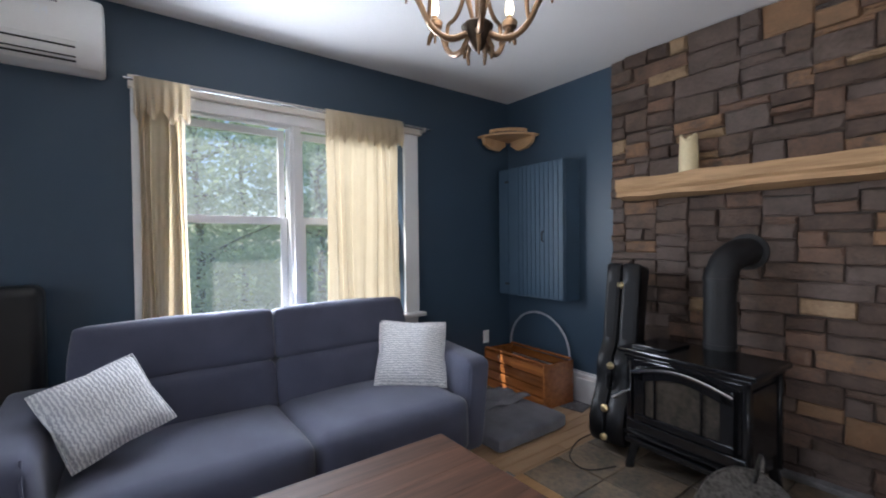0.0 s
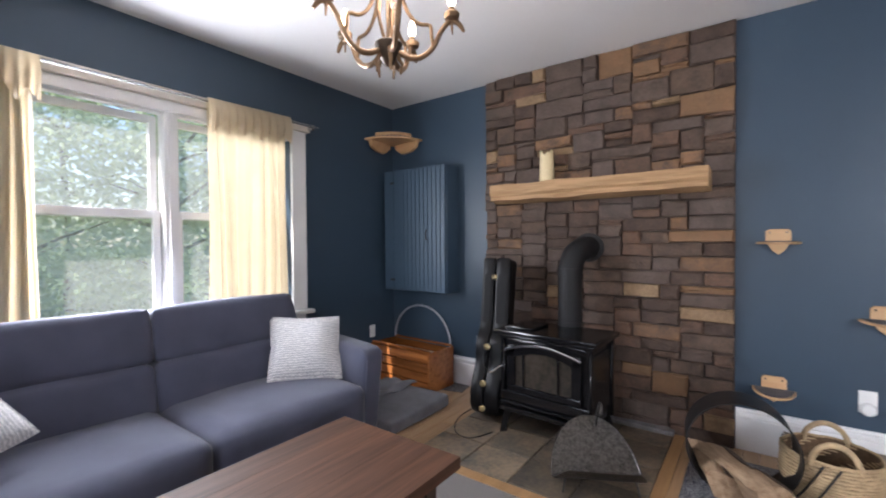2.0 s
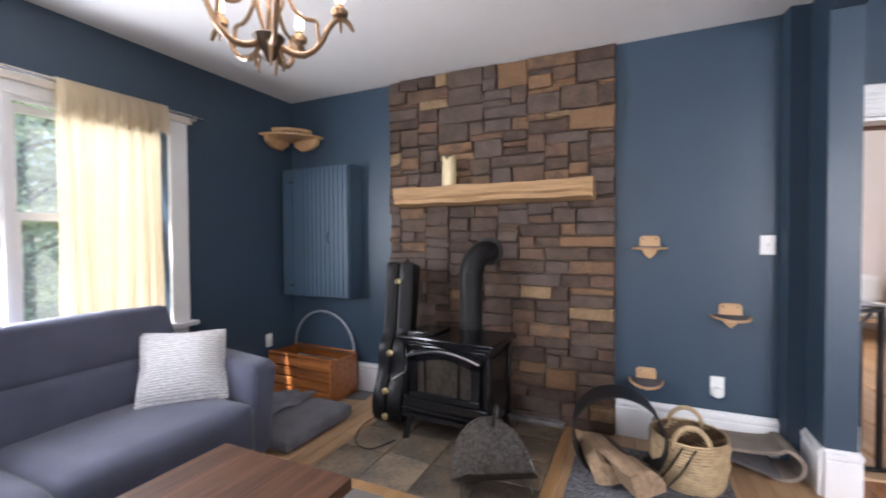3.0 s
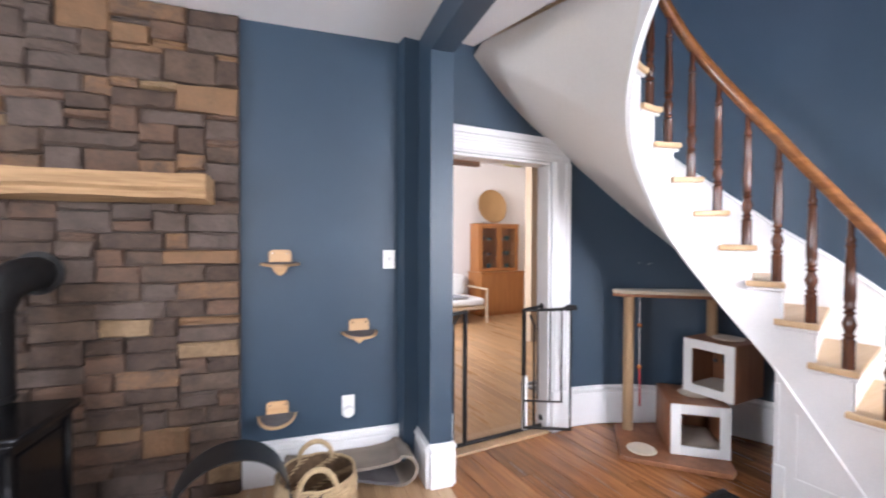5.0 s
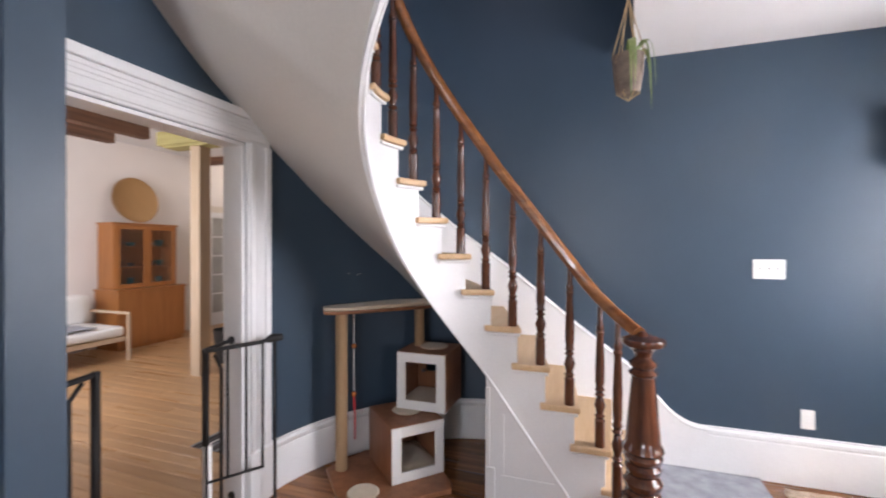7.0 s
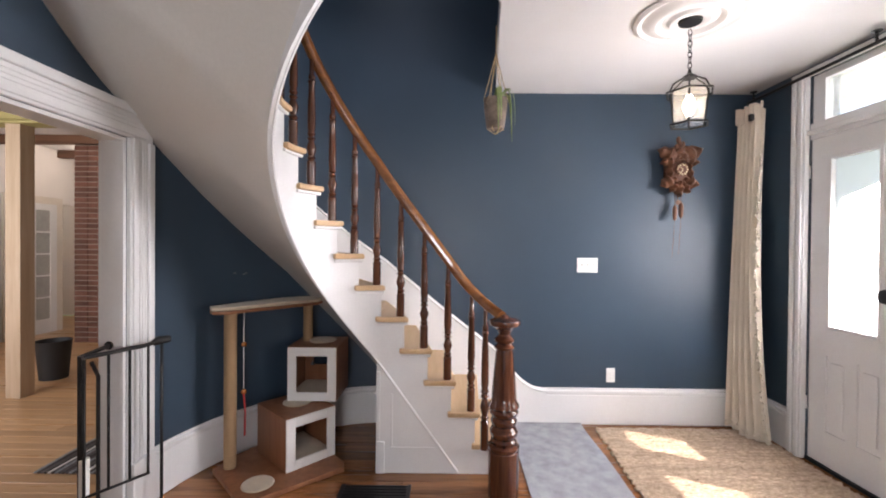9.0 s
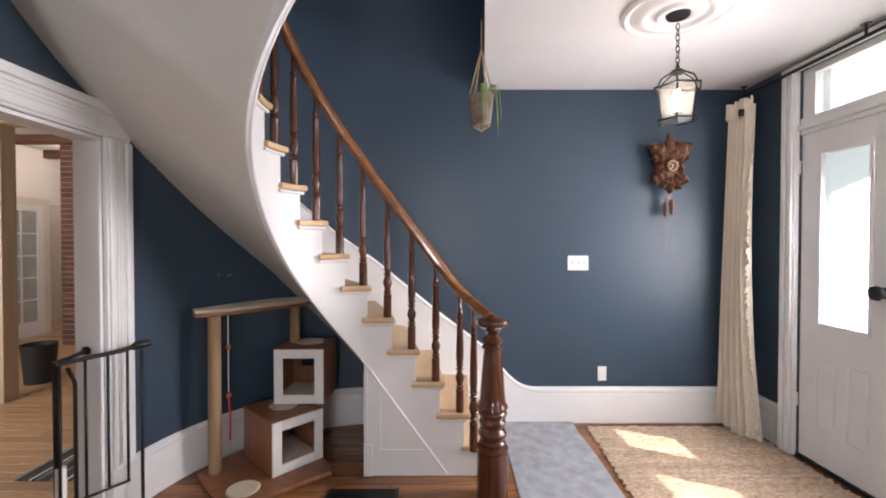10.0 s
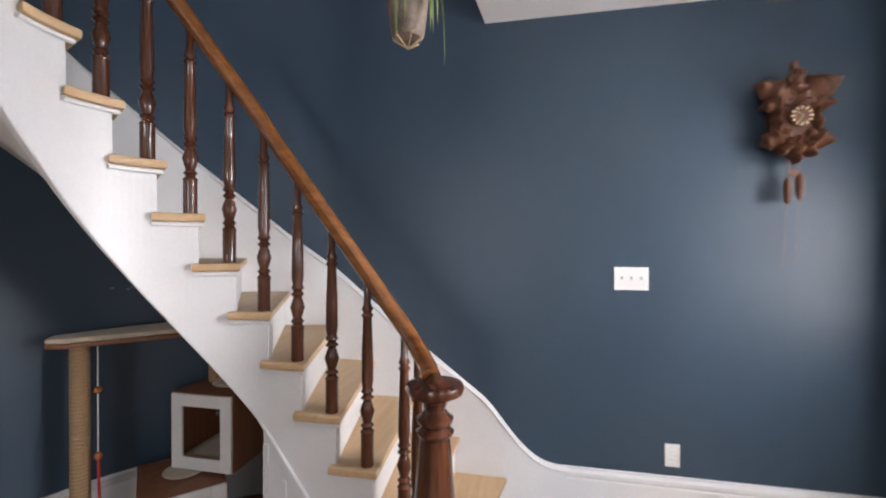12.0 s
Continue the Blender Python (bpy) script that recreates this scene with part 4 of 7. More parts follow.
# air conditioner
ac = thing_at("air_conditioner", "white wall air conditioner near the ceiling", "air conditioner", -3.43, 0, 2.19)
bm = bm_new()
prof = [(-0.0, 0.0), (-0.14, 0.0), (-0.20, 0.05), (-0.215, 0.12), (-0.205, 0.30), (-0.185, 0.325), (0.0, 0.325)]
t = bmesh.new()
prism(t, [(y, z) for y, z in prof], -0.41, 0.41, 0.02)
merge(bm, t, Matrix(((0, 0, 1, 0), (1, 0, 0, 0), (0, 1, 0, 0), (0, 0, 0, 1))))
part("body", bm, PLASTIC, ac)
bm = bm_new()
for i in range(4):
    t = bmesh.new()
    box(t, -0.36, 0.30, -0.012, 0.012, -0.003, 0.003)
    merge(bm, t, pose(0, -0.165 - 0.012 * i, 0.022 + 0.019 * i, 40, 0, 0))
part("louvre", bm, PIPE, ac, "dark slatted air outlet")
bm = bm_new()
box(bm, 0.15, 0.24, -0.218, -0.212, 0.265, 0.28, 0.003)
part("badge", bm, CHROME, ac)
txt = bpy.data.curves.new("digits", "FONT")
txt.body, txt.size, txt.extrude = "24", 0.055, 0.0008
dig = new("digits_source", txt)
me = bpy.data.meshes.new_from_object(dig)
bpy.data.objects.remove(dig)
me.materials.append(glow("faint_display", (0.70, 0.72, 0.74), 0.12))
dig = new("display_digits", me)
dig.parent = ac
dig["label"] = "faint lit number on the front"
dig.matrix_local = pose(0.155, -0.2145, 0.20, 87, 0, 0)
for z0, y0 in ((0.012, -0.158), (0.098, -0.214)):
    bm = bm_new()
    box(bm, -0.37, 0.31, y0, y0 + 0.012, z0, z0 + 0.008, 0.002)
    part("outlet_frame", bm, PLASTIC, ac)

# curtains on the living room window
rod = thing_at("curtain_rod", "thin grey metal curtain rod above the window", "curtain rod", -1.96, -0.085, 2.20)
bm = bm_new()
tube(bm, [(-0.99, 0, 0), (0.99, 0, 0.012)], 0.009, 10)
part("rod", bm, CHROME, rod)
for x in (-0.93, 0.93):
    bm = bm_new()
    box(bm, x - 0.012, x + 0.012, -0.012, 0.05, -0.02, 0.025, 0.004)
    part("bracket", bm, CHROME, rod)


def curtain(name, x0, x1, ztop, zbot, y, folds, amp, material, label, val, ruffle, slope=0.0):
    t = thing_at(name, label, "curtain", (x0 + x1) / 2, y, zbot)
    w = x1 - x0

    def panel(u, v):
        ph = folds * 2 * math.pi * u + 0.8 * math.sin(7 * u)
        d = amp * (0.55 + 0.45 * (1 - v)) * (math.sin(ph) + 0.35 * math.sin(2.3 * ph + 1))
        return Vector((-w / 2 + w * u + 0.012 * math.sin(9 * u + 3 * v), d, (ztop - zbot) * v + slope * u))
    bm = bm_new()
    grid(bm, panel, 70, 14, 0.003)
    part("panel", bm, material, t)

    def top(u, v):
        ph = (folds + ruffle) * 2 * math.pi * u + 1.3 * math.sin(5 * u)
        sc = val * (1 + 0.16 * math.sin(ph * 0.5) + 0.05 * math.sin(11 * u))
        d = -0.022 - 0.014 * (1 + math.sin(ph)) * (1 - v) - 0.02 * math.sin(math.pi * v)
        return Vector((-w / 2 - 0.012 + (w + 0.024) * u, d - amp, ztop - zbot + 0.015 - sc * (1 - v) + slope * u))
    bm = bm_new()
    grid(bm, top, 60, 8, 0.003)
    part("valance", bm, material, t, "gathered valance flap")


curtain("curtain", -2.895, -2.66, 2.19, 0.66, -0.085, 4, 0.028, CURTAIN, "cream cotton curtain drawn to the window's side", 0.20, 3)
curtain("curtain", -1.845, -1.262, 2.205, 0.74, -0.085, 6, 0.016, CURTAIN, "cream cotton curtain that hangs over half the window", 0.185, 5, 0.01)

# unidentified dark shape beside the sofa, put in as a plain rounded block
bm = bm_new()
box(bm, -0.26, 0.26, -0.075, 0.075, 0.0, 1.125, 0.05, 4)
dark_ob = solid("dark_block", bm, BLACK, "tall black rounded shape of unclear kind beside the sofa", "cabinet", at=pose(-3.53, -0.11, 0))

# corner cat shelf
cs = thing_at("corner_shelf", "birch plywood cat perch in the corner under the ceiling", "shelf", 0, 0, 2.245)
bm = bm_new()
prism(bm, [(0, 0)] + [(-0.385 * math.cos(a), -0.385 * math.sin(a)) for a in [math.pi / 2 * i / 14 for i in range(15)]], 0.0, 0.018, 0.004)
part("board", bm, BIRCH, cs)
bm = bm_new()
tube(bm, [(-0.27 * math.cos(a), -0.27 * math.sin(a), 0.070) for a in [math.pi / 2 * (0.08 + 0.84 * i / 14) for i in range(15)]], 0.012, 8, flat=(0.012, 0.016))
part("rim", bm, BIRCH, cs)
for i in range(9):
    a = math.pi / 2 * (0.1 + 0.8 * i / 8)
    bm = bm_new()
    tube(bm, [(-0.27 * math.cos(a), -0.27 * math.sin(a), 0.018), (-0.27 * math.cos(a), -0.27 * math.sin(a), 0.066)], 0.007, 6)
    part("spindle", bm, BIRCH, cs)
for a in (0.10, 0.90):
    bm = bm_new()
    an = math.pi / 2 * a
    t = bmesh.new()
    prism(t, [(0, 0), (0.32, 0), (0.30, -0.06), (0.22, -0.095), (0.10, -0.10), (0.0, -0.04)], -0.02, 0.02, 0.006)
    merge(bm, t, Matrix.Rotation(an + math.pi, 4, "Z") @ Matrix.Rotation(math.pi / 2, 4, "X") @ Matrix.Translation((0.06, 0, 0)))
    part("bracket", bm, BIRCH, cs)

# wall cabinet
cab = thing_at("wall_cabinet", "blue painted wall cabinet with a grooved board door", "cabinet", 0, -0.44, 0.83)
bm = bm_new()
box(bm, -0.175, -0.002, -0.36, 0.37, 0, 1.13, 0.004)
part("body", bm, CABBLUE, cab)
dr = bm_new()
box(dr, -0.190, -0.176, -0.355, 0.367, 0.004, 1.126, 0.002)
drp = part("door", dr, CABBLUE, cab)
ys = [0.364, 0.245, 0.12] + [0.12 - 0.047 * i for i in range(1, 10)] + [-0.352]
for a, c in zip(ys, ys[1:]):
    bm = bm_new()
    box(bm, -0.202, -0.19, c + 0.002, a - 0.002, 0.006, 1.124, 0.003)
    part("board", bm, CABBLUE, drp)
for z in (0.09, 1.0):
    bm = bm_new()
    box(bm, -0.210, -0.203, 0.235, 0.285, z, z + 0.02, 0.003)
    part("hinge", bm, BLACK, drp)
bm = bm_new()
tube(bm, [(-0.205, -0.155, 0.47), (-0.225, -0.155, 0.485), (-0.225, -0.155, 0.545), (-0.205, -0.155, 0.56)], 0.006, 8)
part("handle", bm, BLACK, drp)


TOGGLE = mat("grey_white_toggle", (0.46, 0.46, 0.45), 0.4, 0, 0.03, 30, 90, 0.02)


def plate(name, m, w, h, label, switches=0, plug=False):
    """A wall plate that faces -x in its own frame."""
    t = thing(name, label, "switch" if switches else "outlet", m)
    bm = bm_new()
    box(bm, -0.006, -0.0005, -w / 2, w / 2, -h / 2, h / 2, 0.003)
    part("plate", bm, PLASTIC, t)
    for i in range(switches):
        y = (i - (switches - 1) / 2) * 0.046
        bm = bm_new()
        box(bm, -0.016, -0.005, y - 0.005, y + 0.005, -0.004, 0.012, 0.002)
        part("toggle", bm, TOGGLE, t)
    if not switches:
        for z in (-0.02, 0.02):
            bm = bm_new()
            box(bm, -0.008, -0.005, -0.013, 0.013, z - 0.013, z + 0.013, 0.003)
            part("socket", bm, PLASTIC, t)
    if plug:
        bm = bm_new()
        lathe(bm, [(0.034, 0), (0.036, 0.02), (0.028, 0.035), (0.01, 0.038)], seg=18, m=pose(-0.006, 0, -0.035, 0, -90, 0))
        part("night_light", bm, PLASTIC, t, "round white plug-in night light")
    return t


plate("wall_outlet", pose(-0.307, 0, 0.435, 0, 0, 90), 0.07, 0.115, "white outlet low on the blue wall behind the sofa")
plate("wall_outlet", pose(0, -1.02, 0.40), 0.07, 0.115, "white outlet on the blue wall beside the guitar case")
plate("wall_outlet", pose(0, -3.444, 0.405), 0.075, 0.12, "white outlet with a round night light plugged in", 0, True)
plate("light_switch", pose(0, -3.692, 1.282), 0.075, 0.115, "white single light switch on the blue wall", 1)

# wooden box, hoop and dog bed in the corner
cr = thing_at("wooden_box", "open slatted reddish wooden box in the corner", "box", -0.225, -0.42, 0, -3)
cr.scale = (1.12, 0.96, 1.0)
for i in range(4):
    z0 = 0.02 + i * 0.083
    for x in (-0.15, 0.135):
        bm = bm_new()
        box(bm, x, x + 0.015, -0.36, 0.36, z0, z0 + 0.068, 0.004)
        part("slat", bm, CRATEW, cr)
for y in (-0.375, 0.36):
    bm = bm_new()
    box(bm, -0.15, 0.15, y, y + 0.015, 0.01, 0.352, 0.003)
    part("end_panel", bm, CRATEW, cr)
bm = bm_new()
box(bm, -0.135, 0.135, -0.36, 0.36, 0.01, 0.02)
part("bottom", bm, CRATEW, cr)
for x in (-0.15, 0.12):
    bm = bm_new()
    box(bm, x, x + 0.03, -0.36, 0.36, 0.353, 0.366, 0.003)
    part("rim", bm, CRATEW, cr)
bm = bm_new()
pts = [(-0.030 - 0.01 * math.sin(a), -0.385 + 0.335 * math.cos(a), 0.345 + 0.335 * math.sin(a)) for a in [2 * math.pi * i / 48 for i in range(48)]]
tube(bm, pts, 0.010, 8, closed=True)
solid("hula_hoop", bm, GREYHOOP, "silver grey hoop leaning on the wall behind the box", "hoop")
bed = thing_at("dog_bed", "grey flat cloth dog bed on the floor", "dog bed", -0.83, -0.72, 0, 0)
bm = bm_new()
cushion(bm, -0.32, 0.34, -0.32, 0.36, 0.0, 0.10, 0.012, 12, 3.5)
lump(bm, 0.005, 5)
for v in bm.verts:
    v.co.z = max(0.002, v.co.z)
part("mattress", bm, DOGBED, bed)
bm = bm_new()
grid(bm, lambda u, v: Vector((-0.1 + 0.44 * u, 0.02 + 0.34 * v, 0.115 + 0.014 * math.sin(9 * u + 3 * v) + 0.012 * math.sin(12 * v))), 22, 18, 0.01)
part("blanket", bm, DOGBED, bed, "rumpled darker grey blanket")
bm = bm_new()
grid(bm, lambda u, v: Vector((-0.36 + 0.36 * u, -1.0 + 0.3 * v, 0.006)), 4, 4, 0.005)
solid("small_mat", bm, RUNNER, "small black and white trellis patterned mat", "mat", at=pose(-0.05, 0.10, 0, 0, 0, 12))

# ---- chimney breast ----
ch = thing("chimney_breast", "brown and tan ledge stone cladding up to the ceiling", "stone cladding", kind="structure")
bm = bm_new()
box(bm, -0.030, 0.0, -2.855, -1.115, 0, H - 0.002)
part("backing", bm, MORTAR, ch)

mt = thing_at("mantel_shelf", "rough-hewn tan timber mantel shelf on the stones", "shelf", -0.05, -2.0, 1.585)
bm = bm_new()
t = bmesh.new()
bmesh.ops.create_cube(t, size=1, matrix=Matrix.Translation((-0.105, 0, 0.066)) @ Matrix.Diagonal((0.21, 1.47, 0.132, 1)))
bmesh.ops.subdivide_edges(t, edges=[e for e in t.edges if abs(e.verts[0].co.y - e.verts[1].co.y) > 0.5], cuts=26, use_grid_fill=True)
bmesh.ops.subdivide_edges(t, edges=[e for e in t.edges if abs(e.verts[0].co.y - e.verts[1].co.y) < 0.01], cuts=3, use_grid_fill=True)
for v in t.verts:
    if v.co.x < -0.02:
        v.co += noise.noise_vector(Vector((v.co.x * 6, v.co.y * 4, v.co.z * 9))) * 0.013
        if v.co.z < 0.05 and v.co.x < -0.15:
            v.co.x += 0.02
            v.co.z += 0.012
merge(bm, t)
part("timber", bm, MANTEL, mt)
bm = bm_new()
t = bmesh.new()
lathe(t, [(0.050, 0), (0.054, 0.01), (0.053, 0.12), (0.050, 0.19), (0.050, 0.215), (0.044, 0.22), (0.036, 0.19), (0.0, 0.185)], seg=24)
for v in t.verts:
    if v.co.z > 0.2:
        v.co.z += 0.022 * math.sin(3 * math.atan2(v.co.y, v.co.x) + 0.8)
merge(bm, t)
can = thing_at("pillar_candle", "thick ivory pillar candle with an uneven burnt rim", "candle", -0.155, -1.70, 1.715)
part("wax", bm, WAX, can)
bm = bm_new()
tube(bm, [(0, 0, 0.18), (0.004, 0, 0.215)], 0.002, 5)
part("wick", bm, BLACK, can)

# stove
st = thing_at("wood_stove", "black cast iron wood stove on the slate hearth", "stove", -0.50, -1.90, 0, -4)
bm = bm_new()
box(bm, -0.17, 0.18, -0.29, 0.29, 0.16, 0.645, 0.012)
part("body", bm, IRON, st)
bm = bm_new()
box(bm, -0.215, 0.205, -0.345, 0.345, 0.668, 0.70, 0.010)
box(bm, -0.195, 0.19, -0.32, 0.32, 0.645, 0.668, 0.006)
part("top_plate", bm, IRON, st)
bm = bm_new()
box(bm, -0.14, 0.10, 0.10, 0.30, 0.70, 0.715, 0.004)
part("cooking_plate", bm, IRON, st)
bm = bm_new()
box(bm, -0.205, -0.17, -0.31, 0.31, 0.165, 0.20, 0.008)
box(bm, -0.225, -0.17, -0.30, 0.30, 0.225, 0.24, 0.006)
box(bm, -0.20, -0.17, -0.30, 0.30, 0.24, 0.30, 0.006)
part("ash_lip", bm, IRON, st)
fd = bm_new()
for y0, y1, z0, z1 in ((-0.25, 0.25, 0.305, 0.345), (-0.25, -0.19, 0.345, 0.60), (0.19, 0.25, 0.345, 0.60)):
    box(fd, -0.20, -0.17, y0, y1, z0, z1, 0.006)
t = bmesh.new()
arcp = [(-0.25 + 0.5 * i / 16, 0.565 + 0.055 * math.sin(math.pi * i / 16)) for i in range(17)]
prism(t, arcp + [(0.25, 0.535), (0.19, 0.535)] + [(0.19 - 0.38 * i / 12, 0.535 + 0.04 * math.sin(math.pi * i / 12)) for i in range(1, 12)] + [(-0.19, 0.535), (-0.25, 0.535)], 0.17, 0.20)
merge(fd, t, Matrix(((0, 0, -1, 0), (1, 0, 0, 0), (0, 1, 0, 0), (0, 0, 0, 1))))
door1 = part("fire_door", fd, IRON, st)
bm = bm_new()
box(bm, -0.186, -0.182, -0.20, 0.20, 0.34, 0.575)
part("fire_glass", bm, mat("sooty_glass", (0.055, 0.045, 0.036), 0.12, 0, 0.3, 5, 40, 0.0, color2=(0.018, 0.016, 0.014)), door1, "dark sooty fire glass")
bm = bm_new()
tube(bm, [(-0.215, -0.255 + 0.51 * i / 16, 0.575 + 0.05 * math.sin(math.pi * i / 16)) for i in range(17)], 0.009, 8)
part("arched_trim", bm, CHROME, door1, "polished arched trim bar")
for y in (-0.11, 0.13):
    bm = bm_new()
    box(bm, -0.20, -0.186, y, y + 0.008, 0.345, 0.59, 0.002)
    part("glazing_bar", bm, IRON, door1)
bm = bm_new()
tube(bm, [(-0.19, 0.275, 0.46), (-0.24, 0.29, 0.455), (-0.28, 0.33, 0.42)], [0.008, 0.008, 0.011], 8)
part("door_handle", bm, CHROME, st)
for x in (-0.15, 0.16):
    for y in (-0.27, 0.27):
        bm = bm_new()
        tube(bm, [(x, y, 0.30), (x, y, 0.16), (x * 1.12, y * 1.06, 0.08), (x * 1.18, y * 1.1, 0.0)], [0.03, 0.032, 0.022, 0.026], 8)
        part("leg", bm, IRON, st)
for y in (-0.292, 0.292):
    bm = bm_new()
    box(bm, -0.13, 0.14, y - 0.008, y + 0.008, 0.24, 0.60, 0.006)
    part("side_panel", bm, IRON, st)
    for x in (-0.17, 0.18):
        bm = bm_new()
        tube(bm, [(x, y, 0.16), (x, y, 0.645)], [0.02, 0.02], 8)
        part("corner_post", bm, IRON, st)
fl = thing_at("flue_pipe", "matt black stove pipe with an elbow into the stones", "stove pipe", -0.30, -1.925, 0.70)
bm = bm_new()
tube(bm, [(0, 0, 0), (0, 0, 0.385), (0.004, -0.002, 0.40), (0.038, -0.014, 0.478), (0.046, -0.018, 0.488), (0.115, -0.045, 0.528), (0.13, -0.05, 0.532), (0.25, -0.06, 0.535)], 0.080, 24)
part("pipe", bm, PIPE, fl)
for z in (0.01, 0.375):
    bm = bm_new()
    lathe(bm, [(0.084, z), (0.084, z + 0.02)], 0, 0, 24)
    part("collar", bm, PIPE, fl)
bm = bm_new()
lathe(bm, [(0.105, 0), (0.105, 0.01), (0.085, 0.014)], seg=24, m=pose(0.232, -0.06, 0.535, 0, -90, 0))
part("wall_collar", bm, PIPE, fl)

# guitar case
gc = thing_at("guitar_case", "black hard guitar case leaning upright beside the stove", "guitar case", -0.48, -1.45, 0.040, -80, "", -11, 0)
outl = []
for z, w in ((0.0, 0.09), (0.02, 0.15), (0.07, 0.19), (0.15, 0.205), (0.23, 0.19), (0.31, 0.15), (0.36, 0.138), (0.42, 0.142), (0.48, 0.15), (0.54, 0.135), (0.58, 0.10), (0.64, 0.085), (1.0, 0.088), (1.10, 0.095), (1.125, 0.08)):
    outl.append((w, z))
full = [(w, z) for w, z in outl] + [(-w, z) for w, z in outl[::-1]]
for nm, a, c in (("lid", -0.15, -0.05), ("shell", -0.048, 0.07)):
    bm = bm_new()
    t = bmesh.new()
    prism(t, full, a, c, 0.026)
    merge(bm, t, Matrix(((0, 0, 1, 0), (1, 0, 0, 0), (0, 1, 0, 0), (0, 0, 0, 1))))
    part(nm, bm, LEATHER, gc)
bm = bm_new()
tube(bm, [(-0.054, -w - 0.002, z) for w, z in outl], 0.004, 6)
part("seam", bm, PIPE, gc)
for z, w in ((0.22, 0.198), (0.47, 0.155), (0.98, 0.078), (0.05, 0.18)):
    bm = bm_new()
    lathe(bm, [(0.022, 0), (0.022, 0.008), (0.012, 0.014)], seg=14, m=pose(-0.05, -w, z, 90, 0, 0))
    part("latch", bm, BRASS, gc, "brass latch")
bm = bm_new()
tube(bm, [(-0.054, -0.138, 0.33), (-0.054, -0.172, 0.345), (-0.054, -0.175, 0.41), (-0.054, -0.142, 0.425)], 0.010, 8)
part("handle", bm, LEATHER, gc)
bm = bm_new()
tube(bm, bend([(-0.012, -1.03, 0.37), (-0.05, -1.04, 0.2), (-0.12, -1.08, 0.02), (-0.35, -1.20, 0.006), (-0.62, -1.22, 0.008), (-0.86, -1.34, 0.024), (-0.90, -1.48, 0.024), (-0.74, -1.56, 0.024)]), 0.004, 6)
solid("power_cord", bm, RUBBER, "thin black cord trailing over the floor", "cord")

# hearth trim and log holder
bm = bm_new()
box(bm, -1.27, -1.20, -2.60, -1.27, -0.01, 0.016, 0.003)
solid("hearth_trim_1", bm, OAKTRIM, "oak edging strip round the slate hearth", "trim", "structure")
bm = bm_new()
box(bm, -1.20, -0.03, -2.60, -2.535, -0.01, 0.016, 0.003)
solid("hearth_trim_2", bm, OAKTRIM, "oak edging strip beside the slate hearth", "trim", "structure")
lh = thing_at("log_holder", "hammered grey metal log carrier with a tall handle", "log holder", -0.90, -2.27, 0.018, -62)


def scoop(u, v):
    """A sheet bent into a trough: a low flared lip in front, a tall arched back."""
    if v < 0.4:
        f = 1 - v / 0.4
        return Vector(((2 * u - 1) * 0.225 * (1 - 0.30 * f ** 3), -0.06 - 0.17 * f, 0.035 + 0.125 * f ** 1.5))
    q = (v - 0.4) / 0.6
    return Vector(((2 * u - 1) * 0.225 * max(0.02, 1 - q ** 2.4) ** 0.5, -0.06 + 0.24 * q, 0.035 + 0.225 * q ** 1.3))


bm = bm_new()
grid(bm, scoop, 18, 26, 0.004)
part("tray", bm, HAMMER, lh)
for v0 in (0.0, 1.0):
    bm = bm_new()
    rim = [scoop(i / 16, 0.0) for i in range(17)] if v0 == 0 else [scoop(0, 0.4 + 0.6 * i / 20) for i in range(21)] + [scoop(1, 1 - 0.6 * i / 20) for i in range(21)]
    tube(bm, rim, 0.007, 8)
    part("frame_hoop", bm, HAMMER, lh, "worn steel edge rod")
for sx in (-1, 1):
    for y, z in ((-0.13, 0.07), (0.03, 0.06)):
        bm = bm_new()
        tube(bm, [(sx * 0.17, y, z), (sx * 0.185, y * 1.15, 0.0)], 0.006, 6)
        part("foot", bm, HAMMER, lh)
bm = bm_new()
tube(bm, [(0.03, 0.13, 0.23), (0.035, 0.115, 0.30), (0.035, 0.05, 0.385), (0.03, -0.01, 0.395), (0.02, -0.05, 0.36)], 0.008, 8)
part("handle", bm, HAMMER, lh)

# ring, logs, basket, runner, scratcher
bm = bm_new()
grid(bm, lambda u, v: Vector((-0.50 + 0.20 * v, 0.235 * math.cos(2 * math.pi * u), 0.245 + 0.235 * math.sin(2 * math.pi * u))), 56, 3)
bmesh.ops.remove_doubles(bm, verts=bm.verts, dist=0.0005)
bmesh.ops.solidify(bm, geom=bm.faces[:], thickness=0.006)
solid("log_ring", bm, BLACK, "round black steel firewood ring", "log ring", at=pose(-0.20, -2.835, 0.012, 0, 0, 8))


